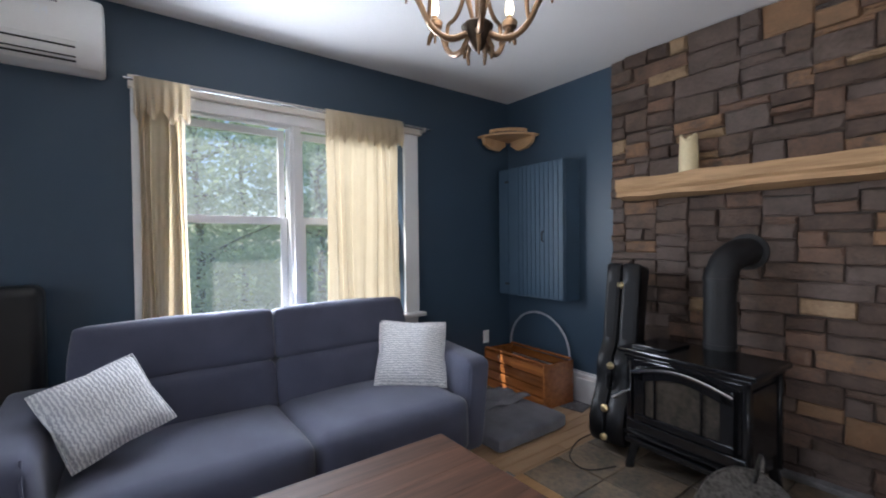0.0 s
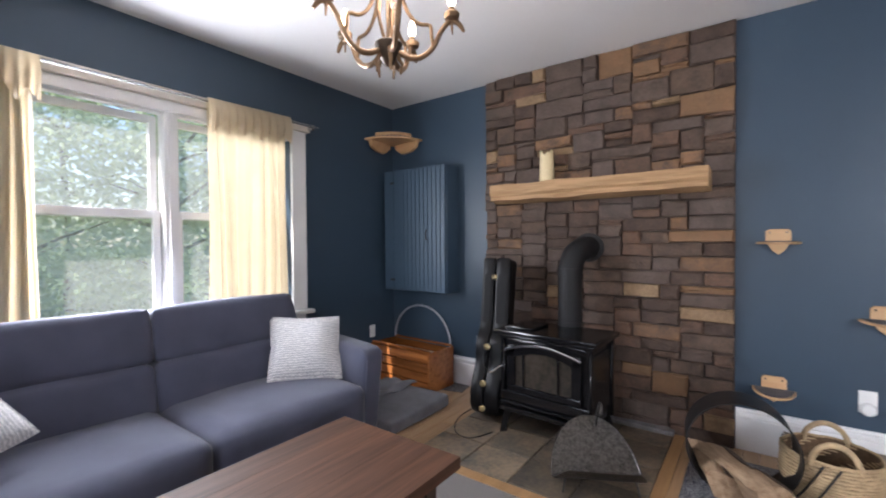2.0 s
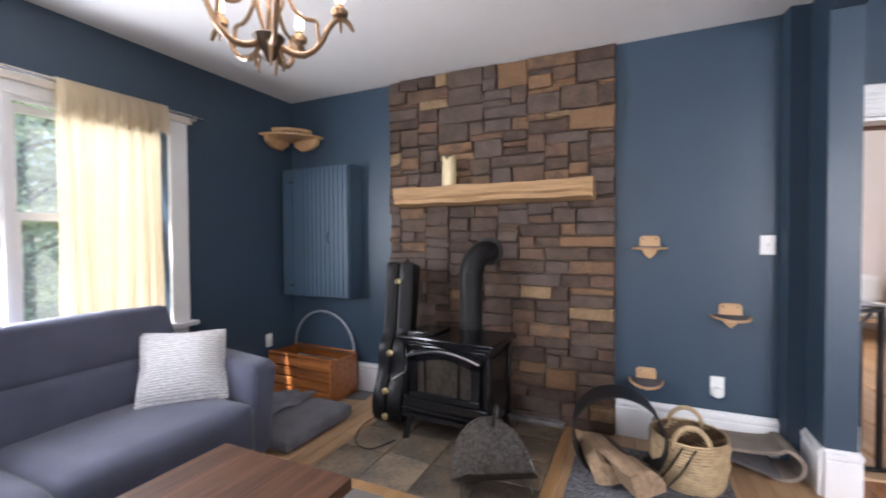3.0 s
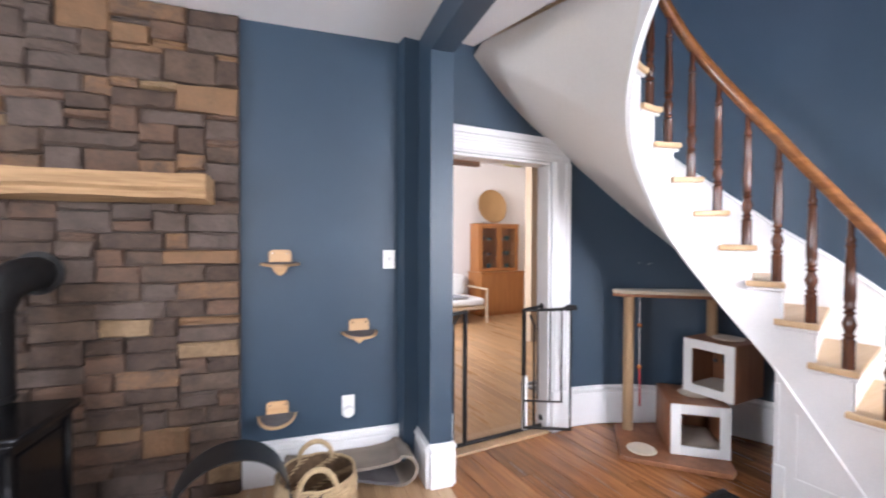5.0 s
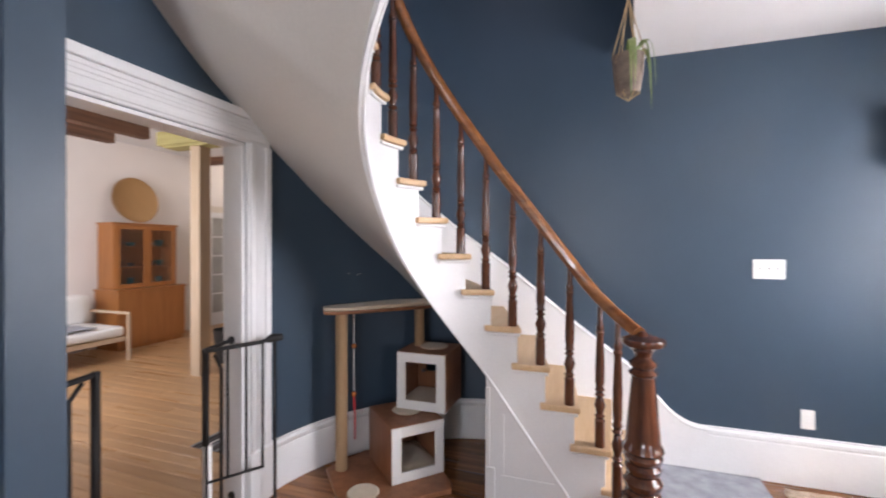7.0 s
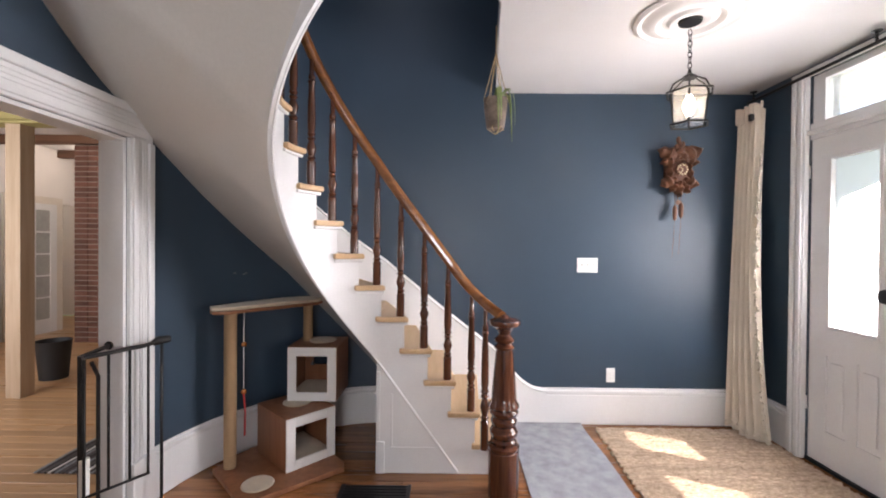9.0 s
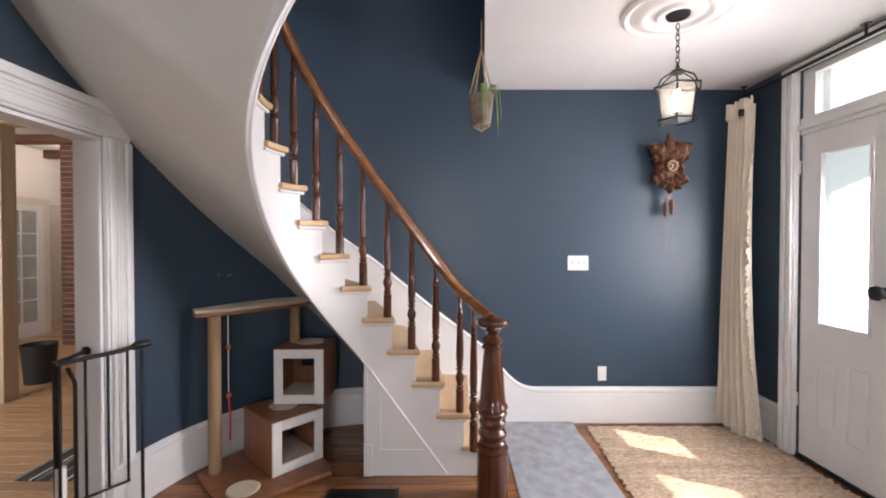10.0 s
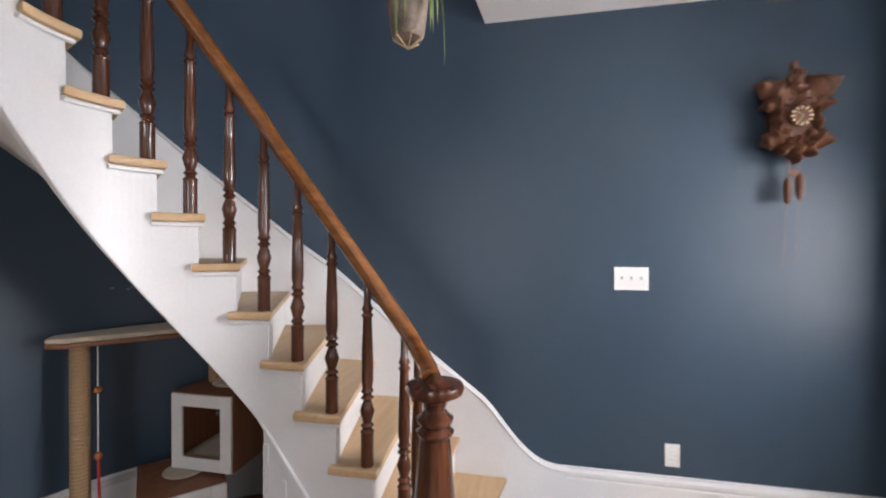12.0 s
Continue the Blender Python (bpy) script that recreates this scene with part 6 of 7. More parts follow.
# hanging plant
hp = thing_at("hanging_plant", "spider plant in a knotted pot hung from the ceiling edge", "plant", -2.60, -5.075, 2.085)
bm = bm_new()
lathe(bm, [(0.042, 0), (0.05, 0.01), (0.062, 0.10), (0.066, 0.165), (0.058, 0.165), (0.05, 0.14), (0.0, 0.135)], seg=20)
part("pot", bm, mat("taupe_clay", (0.26, 0.20, 0.16), 0.8, 0, 0.25, 16, 80, 0.5), hp)
for i in range(6):
    bm = bm_new()
    a = math.pi / 3 * i
    pts = [(0.0, 0.0, -0.03)] + [((0.046 + 0.02 * t) * math.cos(a + 0.5 * math.sin(6 * t)), (0.046 + 0.02 * t) * math.sin(a + 0.5 * math.sin(6 * t)), 0.165 * t) for t in [j / 6 for j in range(7)]] + [(0.03 * math.cos(a), 0.03 * math.sin(a), 0.30), (0, 0, 0.42), (0, 0, 0.57)]
    tube(bm, pts, 0.0025, 5)
    part("knotted_cord", bm, WICKER, hp)
rng = random.Random(4)
for i in range(8):
    a = rng.uniform(-0.7, 0.7) + math.pi if i < 6 else rng.uniform(0.9, 2.0)
    L, dr = rng.uniform(0.07, 0.11), rng.uniform(0.14, 0.26)
    bm = bm_new()

    def blade(u, v):
        r = 0.02 + L * (1 - (1 - u) ** 2)
        z = 0.15 + 0.10 * math.sin(math.pi * min(1, u * 0.9)) - dr * u * u
        w = 0.013 * (1 - u) ** 0.6
        return Vector((r * math.cos(a) - w * (2 * v - 1) * math.sin(a), r * math.sin(a) + w * (2 * v - 1) * math.cos(a), z))
    grid(bm, blade, 12, 2, 0.0008)
    part("leaf", bm, LEAF, hp)

# cat tree
ct = thing_at("cat_tree", "walnut and white cat tree with two cubes and sisal posts", "cat tree", -1.25, -5.45, 0.0)
bm = bm_new()
O = lambda u, v: (u + 1.25, v + 5.45)
prism(bm, [O(-0.885, -5.33), O(-1.22, -4.99), O(-1.27, -5.0), O(-1.70, -5.37), O(-1.68, -5.44), O(-1.30, -5.85), O(-1.0, -5.62)], 0.0, 0.03, 0.004)
part("base_board", bm, WALNUT, ct)


def cube(cx, cy, z, rz, w, d, h, name):
    """A cube with a white framed opening towards its own -y."""
    m = pose(cx + 1.25, cy + 5.45, z, 0, 0, rz)
    bm = bm_new()
    for a in ((-w / 2, -w / 2 + 0.015, -d / 2, d / 2, 0, h), (w / 2 - 0.015, w / 2, -d / 2, d / 2, 0, h), (-w / 2 + 0.015, w / 2 - 0.015, -d / 2, d / 2, 0, 0.015), (-w / 2 + 0.015, w / 2 - 0.015, -d / 2, d / 2, h - 0.015, h)):
        box(bm, *a, 0.002)
    bmesh.ops.transform(bm, matrix=m, verts=bm.verts)
    c = part(name, bm, WALNUT, ct, "walnut laminate cube with a white front")
    bm = bm_new()
    q = 0.062
    for a in ((-w / 2 + 0.003, -w / 2 + q, 0.003, h - 0.003), (w / 2 - q, w / 2 - 0.003, 0.003, h - 0.003), (-w / 2 + q, w / 2 - q, 0.003, q), (-w / 2 + q, w / 2 - q, h - q, h - 0.003)):
        box(bm, a[0], a[1], -d / 2 - 0.012, -d / 2, a[2], a[3], 0.0015)
    bmesh.ops.transform(bm, matrix=m, verts=bm.verts)
    part("front_frame", bm, PLASTIC, c)
    bm = bm_new()
    box(bm, -w / 2 + 0.015, -0.09, d / 2 - 0.012, d / 2, 0.015, h - 0.015)
    box(bm, 0.03, w / 2 - 0.015, d / 2 - 0.012, d / 2, 0.015, h - 0.015)
    box(bm, -0.09, 0.03, d / 2 - 0.012, d / 2, 0.015, 0.16)
    box(bm, -0.09, 0.03, d / 2 - 0.012, d / 2, 0.25, h - 0.015)
    bmesh.ops.transform(bm, matrix=m, verts=bm.verts)
    part("back_board", bm, WALNUT, c)
    bm = bm_new()
    cushion(bm, -w / 2 + 0.02, w / 2 - 0.02, -d / 2 + 0.01, d / 2 - 0.015, 0.016, 0.05, 0.006, 4, 3)
    bmesh.ops.transform(bm, matrix=m, verts=bm.verts)
    part("floor_cushion", bm, PLUSH, c)
    bm = bm_new()
    lathe(bm, [(0.088, h + 0.0005), (0.095, h + 0.006), (0.086, h + 0.012)], 0.02, 0.02, 26)
    bmesh.ops.transform(bm, matrix=m, verts=bm.verts)
    part("round_pad", bm, PLUSH, c, "round cream pad")
    bm = bm_new()
    tube(bm, [(-0.05, 0.0, h - 0.016), (-0.05, 0.0, h - 0.15)], 0.002, 4)
    lathe(bm, [(0.0, -0.014), (0.012, -0.008), (0.014, 0.0), (0.01, 0.01), (0.0, 0.014)], -0.05, 0, 10, pose(0, 0, h - 0.16))
    bmesh.ops.transform(bm, matrix=m, verts=bm.verts)
    part("hanging_toy", bm, FELT, c)


cube(-1.33, -5.545, 0.03, 227, 0.345, 0.40, 0.33, "lower_cube")
cube(-1.43, -5.735, 0.372, 180, 0.335, 0.33, 0.368, "upper_cube")
for x, y, z0, z1, r in ((-0.985, -5.350, 0.03, 1.005, 0.038), (-1.335, -5.77, 0.738, 1.005, 0.034)):
    bm = bm_new()
    n = int((z1 - z0) / 0.0085)
    for i in range(n):
        z = z0 + 0.0042 + i * 0.0085
        lathe(bm, [(r - 0.003, z - 0.0042), (r, z - 0.002), (r, z + 0.002), (r - 0.003, z + 0.0042)], x + 1.25, y + 5.45, 14)
    part("sisal_post", bm, ROPE, ct)
bm = bm_new()
k = [O(-0.885, -5.30), O(-0.925, -5.25), O(-1.00, -5.265), O(-1.19, -5.47), O(-1.42, -5.72), O(-1.43, -5.84), O(-1.33, -5.90), O(-1.15, -5.80), O(-0.97, -5.52), O(-0.87, -5.32)]
prism(bm, k, 1.003, 1.023, 0.004)
tp = part("top_perch", bm, WALNUT, ct)
bm = bm_new()
prism(bm, k, 1.024, 1.048, 0.010)
part("perch_cushion", bm, PLUSH, tp)
bm = bm_new()
lathe(bm, [(0.085, 0.031), (0.092, 0.036), (0.084, 0.042)], *O(-1.245, -5.16), 26)
part("round_pad", bm, PLUSH, ct, "round cream pad")
bm = bm_new()
tube(bm, [(*O(-1.06, -5.37), 1.0), (*O(-1.06, -5.37), 0.52)], 0.003, 6)
part("toy_cord", bm, THREAD, ct)
for z in (0.80, 0.50):
    bm = bm_new()
    lathe(bm, [(0.0, -0.018), (0.015, -0.01), (0.018, 0.0), (0.013, 0.012), (0.0, 0.018)], *O(-1.06, -5.37), 12, pose(0, 0, z))
    part("toy_ball", bm, CRATEW, ct)
bm = bm_new()
tube(bm, [(*O(-1.06, -5.37), 0.50), (*O(-1.075, -5.36), 0.38), (*O(-1.065, -5.375), 0.22)], 0.006, 5)
part("ribbon", bm, RED, ct)

# pet gate in the doorway
gt = thing_at("pet_gate", "black metal pet gate standing open in the doorway", "gate", -0.745, -4.45, 0.0)
Q = lambda u, v, z: (u + 0.745, v + 4.45, z)


def gbar(name, pts, r, parent=None, label="", m=BLACK):
    bm = bm_new()
    tube(bm, [Q(*p) for p in pts], r, 8)
    return part(name, bm, m, parent or gt, label)


gbar("bottom_rail", [(-0.63, -4.03, 0.022), (-0.63, -4.838, 0.022)], 0.014)
fr = gbar("fixed_post", [(-0.63, -4.175, 0.02), (-0.63, -4.175, 0.93)], 0.017)
gbar("side_bar", [(-0.63, -4.085, 0.02), (-0.63, -4.085, 0.84), (-0.63, -4.13, 0.90)], 0.009)
gbar("top_link", [(-0.63, -4.025, 0.905), (-0.63, -4.175, 0.92)], 0.012)
gbar("hinge_post", [(-0.63, -4.675, 0.02), (-0.63, -4.675, 0.905)], 0.017)
gbar("side_bar", [(-0.63, -4.77, 0.02), (-0.63, -4.77, 0.78), (-0.63, -4.73, 0.86)], 0.009)
gbar("wall_bolt", [(-0.63, -4.675, 0.90), (-0.63, -4.838, 0.915)], 0.010)
gbar("bolt_disc", [(-0.63, -4.832, 0.915), (-0.63, -4.842, 0.915)], 0.022)
gbar("bolt_disc", [(-0.63, -4.832, 0.08), (-0.63, -4.842, 0.08)], 0.022)
bm = bm_new()
tube(bm, [Q(-0.642, -4.675, 0.03), Q(-0.642, -4.675, 0.42)], 0.022, 8)
part("white_sleeve", bm, PLASTIC, gt, "white plastic sleeve")
A, Bp = Vector((-0.652, -4.652, 0)), Vector((-0.838, -4.935, 0))
lf = gbar("gate_leaf_top", [(*A.xy, 0.90), (*A.lerp(Bp, 0.75).xy, 0.91), (*Bp.xy, 0.925)], 0.011)
gbar("gate_leaf_bottom", [(*A.xy, 0.05), (*Bp.xy, 0.05)], 0.010)
gbar("gate_leaf_mid", [(*A.xy, 0.245), (*A.lerp(Bp, 0.82).xy, 0.245)], 0.007)
for t in (0.02, 0.30, 0.56, 0.80, 0.985):
    p = A.lerp(Bp, t)
    gbar("gate_bar", [(*p.xy, 0.05 if t in (0.02, 0.985) or t > 0.9 else 0.245), (*p.xy, 0.89 + 0.03 * t)], 0.0065 if t < 0.9 else 0.008)
bm = bm_new()
k = A.lerp(Bp, 0.86)
e = A.lerp(Bp, 1.10)
tube(bm, [Q(*k.xy, 0.915), Q(*A.lerp(Bp, 0.94).xy, 0.925), Q(*e.xy, 0.925)], [0.016, 0.024, 0.018], 10)
part("latch_handle", bm, BLACK, gt)
# scuffs on the wall under the stairs
G = HALL
bm = bm_new()
for a, z in ((-33.0, 1.235), (-36.0, 1.225), (-36.8, 1.232)):
    p = Vector((CU + 1.246 * math.cos(radians(a)), CV + 1.246 * math.sin(radians(a)), z))
    box(bm, p.x - 0.006, p.x + 0.006, p.y - 0.006, p.y + 0.006, z - 0.003, z + 0.003, 0.001)
solid("wall_scuffs", bm, PAPER, "small pale scuff marks on the blue wall", "scuff", "structure")

# ---- the room beyond the doorway ----
b = bm_new()
box(b, 4.0, 4.15, -9.60, -3.9, 0, 2.93)
box(b, 4.0, 4.15, -11.0, -10.25, 0, 2.93)
box(b, 4.0, 4.15, -10.25, -9.60, 2.05, 2.93)
solid("wall_dining_1", b, OFFWHITE, "off-white painted wall of the next room", "wall", "structure")
# side wall out of view, with an opening invented for the fill lamp
b = bm_new()
box(b, -0.55, 1.3, -4.05, -3.9, 0, 2.93)
box(b, 3.1, 4.15, -4.05, -3.9, 0, 2.93)
box(b, 1.3, 3.1, -4.05, -3.9, 0, 1.0)
box(b, 1.3, 3.1, -4.05, -3.9, 2.4, 2.93)
solid("wall_dining_2", b, OFFWHITE, "off-white painted wall with an added unseen opening", "wall", "structure")
b = bm_new()
box(b, -0.55, 6.5, -11.1, -10.95, 0, 2.93)
box(b, 6.4, 6.5, -11.0, -8.9, 0, 2.93)
box(b, 4.15, 6.4, -9.0, -8.9, 0, 2.93)
solid("wall_dining_3", b, OFFWHITE, "off-white painted end wall of the next room", "wall", "structure")
b = bm_new()
box(b, -0.61, -0.57, -11.0, -4.86, 0, 2.93)
box(b, -0.61, -0.57, -4.86, -3.95, 1.972, 2.93)
solid("wall_dining_4", b, OFFWHITE, "off-white painted near wall of the next room", "wall", "structure")
b = bm_new()
box(b, -0.5, 6.5, -11.0, -3.9, 2.925, 3.0)
solid("ceiling_dining", b, CEIL, "white ceiling of the next room", "ceiling", "structure")
for i in range(6):
    b = bm_new()
    x = 0.2 + i * 0.6
    box(b, x - 0.065, x + 0.065, -6.72, -4.05, 2.70, 2.925, 0.012)
    solid("ceiling_joist", b, BARNY, "old dark brown wooden ceiling joist", "beam", "structure", "ceiling joists")
for y in (-8.6, -9.6):
    b = bm_new()
    box(b, 1.6, 4.0, y - 0.05, y + 0.05, 2.80, 2.925, 0.01)
    solid("ceiling_joist", b, BARN, "old dark brown wooden ceiling joist", "beam", "structure", "ceiling joists")
b = bm_new()
box(b, -0.5, 2.15, -6.71, -6.50, 2.54, 2.70, 0.012)
box(b, 1.25, 2.05, -6.70, -6.51, 2.51, 2.54, 0.01)
solid("support_beam", b, OLIVE, "greenish treated timber beam under the joists", "beam", "structure")
b = bm_new()
box(b, 1.55, 1.69, -6.68, -6.54, 0, 2.51, 0.004)
solid("support_post", b, SPRUCE, "raw knotty spruce post", "post", "structure")
hc = thing_at("hutch", "teak hutch with two glass doors and dishes inside", "cabinet", 3.77, -7.50, 0.0)
bm = bm_new()
box(bm, -0.24, 0.22, -0.50, 0.50, 0.06, 0.80, 0.004)
box(bm, -0.22, 0.22, -0.48, 0.48, 0.0, 0.06)
part("lower_cabinet", bm, TEAK, hc)
bm = bm_new()
box(bm, -0.26, 0.22, -0.52, 0.52, 0.80, 0.825, 0.004)
part("ledge", bm, TEAK, hc)
bm = bm_new()
for a in ((-0.10, 0.22, -0.46, -0.435), (-0.10, 0.22, 0.435, 0.46), (0.20, 0.22, -0.435, 0.435)):
    bm = bm_new()
    box(bm, *a, 0.825, 1.72)
    part("back_panel" if a[3] - a[2] > 0.5 else "side_panel", bm, TEAK, hc)
bm = bm_new()
box(bm, -0.12, 0.22, -0.48, 0.48, 1.72, 1.745, 0.004)
part("top", bm, TEAK, hc)
for z in (0.828, 1.11, 1.40):
    bm = bm_new()
    box(bm, -0.06, 0.20, -0.435, 0.435, z, z + 0.015)
    part("shelf", bm, TEAK, hc)
for sy in (-1, 1):
    bm = bm_new()
    y0, y1 = sorted((sy * 0.004, sy * 0.435))
    for a in ((y0, y0 + 0.05, 0.83, 1.715), (y1 - 0.05, y1, 0.83, 1.715), (y0 + 0.05, y1 - 0.05, 0.83, 0.89), (y0 + 0.05, y1 - 0.05, 1.655, 1.715)):
        box(bm, -0.12, -0.10, *a, 0.003)
    dd = part("glass_door", bm, TEAK, hc)
    bm = bm_new()
    box(bm, -0.112, -0.109, y0 + 0.045, y1 - 0.045, 0.885, 1.66)
    o = part("pane", bm, CLEAR, dd)
rng = random.Random(8)
for z in (0.845, 1.127, 1.417):
    for y in (-0.30, -0.16, 0.13, 0.29):
        bm = bm_new()
        r, h = rng.uniform(0.04, 0.065), rng.uniform(0.05, 0.12)
        lathe(bm, [(r * 0.6, 0), (r, h * 0.6), (r * 0.95, h), (r * 0.85, h), (r * 0.5, 0.02)], 0, 0, 14)
        solid("dish", bm, rng.choice([mat("teal_glaze", (0.04, 0.11, 0.12), 0.3), mat("dark_glaze", (0.05, 0.05, 0.06), 0.3), mat("grey_glaze", (0.3, 0.3, 0.28), 0.3)]), "glazed ceramic dish on the hutch shelf", "dish", "", "dishes in the hutch", pose(3.77 + 0.06, -7.50 + y, z))
bm = bm_new()
lathe(bm, [(0.06, 0.0), (0.20, 0.015), (0.30, 0.06), (0.325, 0.10), (0.335, 0.10), (0.31, 0.05), (0.20, 0.0), (0.05, -0.015)], seg=36)
bmesh.ops.recalc_face_normals(bm, faces=bm.faces)
solid("woven_tray", bm, DISCW, "large round straw tray leaning above the hutch", "tray", at=pose(3.93, -7.46, 2.075, 0, -80, 0))
dc = thing_at("daybed", "pale wooden daybed with white cushions", "daybed", 3.40, -6.12, 0.0)
for y in (-0.66, 0.66):
    bm = bm_new()
    tube(bm, [(-0.40, y, 0), (-0.40, y, 0.58), (0.40, y, 0.58), (0.40, y, 0)], 0.024, 4)
    part("arm_frame", bm, SPRUCE, dc)
bm = bm_new()
box(bm, -0.38, 0.38, -0.64, 0.64, 0.24, 0.30, 0.006)
part("seat_frame", bm, SPRUCE, dc)
bm = bm_new()
cushion(bm, -0.40, 0.36, -0.62, 0.62, 0.30, 0.44, 0.015, 8, 3)
part("seat_cushion", bm, PLASTIC, dc)
bm = bm_new()
cushion(bm, 0.22, 0.42, -0.62, 0.62, 0.42, 0.80, 0.02, 8, 3)
part("back_cushion", bm, PLASTIC, dc)
bm = bm_new()
grid(bm, lambda u, v: Vector((-0.40 + 0.5 * u, -0.3 + 0.5 * v, 0.462 + 0.006 * math.sin(12 * u + 5 * v))), 10, 10, 0.008)
part("folded_throw", bm, GREYMAT, dc)
bm = bm_new()
lathe(bm, [(0.12, 0), (0.15, 0.38), (0.155, 0.40), (0.145, 0.40), (0.115, 0.02)], seg=24)
solid("waste_bin", bm, RUBBER, "dark slate coloured plastic waste bin", "bin", at=pose(1.80, -7.14, 0.0))
fd = thing_at("french_door", "white glazed inner door standing in its frame", "door", 3.99, -9.15, 0)
fd["kind"] = "structure"
bm = bm_new()
for a in ((-0.36, -0.25, 0, 2.03), (0.25, 0.36, 0, 2.03), (-0.25, 0.25, 1.93, 2.03), (-0.25, 0.25, 0.0, 0.22), (-0.012, 0.012, 0.22, 1.93)):
    box(bm, -0.03, 0.0, *a, 0.003)
for i in range(1, 5):
    box(bm, -0.028, -0.002, -0.25, 0.25, 0.22 + i * 0.342 - 0.012, 0.22 + i * 0.342 + 0.012)
part("door_leaf", bm, WHITE, fd)
bm = bm_new()
box(bm, -0.016, -0.012, -0.25, 0.25, 0.22, 1.93)
part("pane", bm, mat("frosted_pane", (0.45, 0.45, 0.43), 0.15, 0, 0.1, 3, 20, 0), fd)
bm = bm_new()
for a in ((-0.47, -0.36, 0, 2.14), (0.36, 0.47, 0, 2.14), (-0.36, 0.36, 2.03, 2.14)):
    box(bm, -0.025, 0.0, *a, 0.004)
part("door_casing", bm, CREAM, fd)
kc = thing_at("kitchen_unit", "tall white kitchen units beyond the opening", "cabinet", 6.1, -9.9, 0)
for z0, z1 in ((0.1, 1.15), (1.3, 2.1)):
    for i in range(3):
        bm = bm_new()
        box(bm, -0.3, 0.2, -0.6 + i * 0.4, -0.21 + i * 0.4, z0, z1, 0.006)
        part("cabinet_door", bm, PLASTIC, kc)
bm = bm_new()
box(bm, -0.32, 0.22, -0.6, 0.6, 1.16, 1.2, 0.004)
part("worktop", bm, PIPE, kc)
rr = thing_at("rag_rug", "black grey and white woven rag rug by the doorway", "rug", -0.04, -5.60)
for i in range(22):
    bm = bm_new()
    x = -0.22 + 0.022 * i
    tube(bm, [(x, -0.30, 0.008), (x + 0.01 * math.sin(i), 0.0, 0.008), (x, 0.30, 0.008)], 0.011, 6, flat=(0.011, 0.006))
    part("woven_strip", bm, (BLACK, PAPER, FELT, THREAD)[(0, 1, 2, 0, 2, 1, 0, 3, 0, 2)[i % 10]], rr)
for x, y in ((2.4, -7.6), (3.2, -9.3), (5.2, -9.9)):
    dl = thing_at("recessed_light", "small round recessed ceiling light", "ceiling light", x, y, 2.924, 0, "recessed lights")
    bm = bm_new()
    lathe(bm, [(0.055, -0.008), (0.06, 0.0)], seg=20)
    part("trim_ring", bm, PLASTIC, dl)
    bm = bm_new()
    lathe(bm, [(0.04, -0.012), (0.042, -0.008)], seg=20)
    part("lens", bm, glow("warm_light_lens", (1.0, 0.9, 0.75), 8.0), dl)
    o = bulb("recessed_lamp", x, y, 2.78, 5.5, (1.0, 0.90, 0.76), 0.05)

# ---- outdoors ----
G = LIVING
b = bm_new()
box(b, -400, 400, -400, 400, -0.75, -0.60)
solid("ground", b, mat("lawn_grass", (0.10, 0.15, 0.045), 0.95, 0, 0.2, 0.8, 30, 0.5), "green lawn round the house", "ground", "structure")


def tree(x, y, h, r, seed, label):
    t = thing_at("tree", label, "tree", x, y, -0.6, 0, "trees outside the window")
    rng = random.Random(seed)
    bm = bm_new()
    tube(bm, [(0, 0, 0), (0.05, 0.02, h * 0.3), (-0.05, 0.05, h * 0.6), (0.02, 0, h * 0.9)], [0.11, 0.09, 0.06, 0.02], 10)
    limbs = []
    for i in range(12):
        a, z = rng.uniform(0, 6.28), h * rng.uniform(0.2, 0.8)
        e = Vector((r * 0.8 * math.cos(a), r * 0.8 * math.sin(a), z + rng.uniform(0.3, 1.0)))
        tube(bm, [(0, 0, z), e * 0.5 + Vector((0, 0, z * 0.55)), e], [0.05, 0.03, 0.012], 6)
        limbs.append(e)
    part("trunk", bm, BARK, t)
    co, fa = [], []
    for i in range(260):
        c = Vector((rng.gauss(0, r * 0.55), rng.gauss(0, r * 0.55), h * rng.uniform(0.03, 1.0)))
        if c.xy.length > r * 1.4:
            continue
        s = rng.uniform(0.25, 0.55)
        for j in range(42):
            p = c + Vector((rng.gauss(0, s * 0.5), rng.gauss(0, s * 0.5), rng.gauss(0, s * 0.4)))
            d = Vector((rng.uniform(-1, 1), rng.uniform(-1, 1), rng.uniform(-0.6, 0.6))).normalized()
            e = d.cross(Vector((rng.uniform(-1, 1), rng.uniform(-1, 1), rng.uniform(-1, 1)))).normalized()
            L = rng.uniform(0.08, 0.17)
            k = len(co)
            co += [p, p + d * L * 0.5 + e * L * 0.3, p + d * L, p + d * L * 0.5 - e * L * 0.3]
            fa.append((k, k + 1, k + 2, k + 3))
    me = bpy.data.meshes.new("crown")
    me.from_pydata([tuple(c) for c in co], [], fa)
    me.materials.append(FOLIAGE)
    o = new("crown", me)
    o.parent = t


FOLIAGE = leafy("tree_leaves", (0.46, 0.55, 0.36), (0.26, 0.33, 0.20), 0.6)
for i, (x, y, h, r) in enumerate(((-4.3, 7.6, 5.6, 1.9), (-1.6, 8.6, 6.4, 2.2), (0.9, 7.4, 5.4, 1.8), (2.9, 10.2, 6.5, 2.3), (-7.2, 9.6, 6.5, 2.4), (-2.9, 12.2, 7.5, 2.8), (0.2, 12.6, 7.4, 2.7))):
    tree(x, y, h, r, 11 + i, "leafy green tree in the sunlit garden")

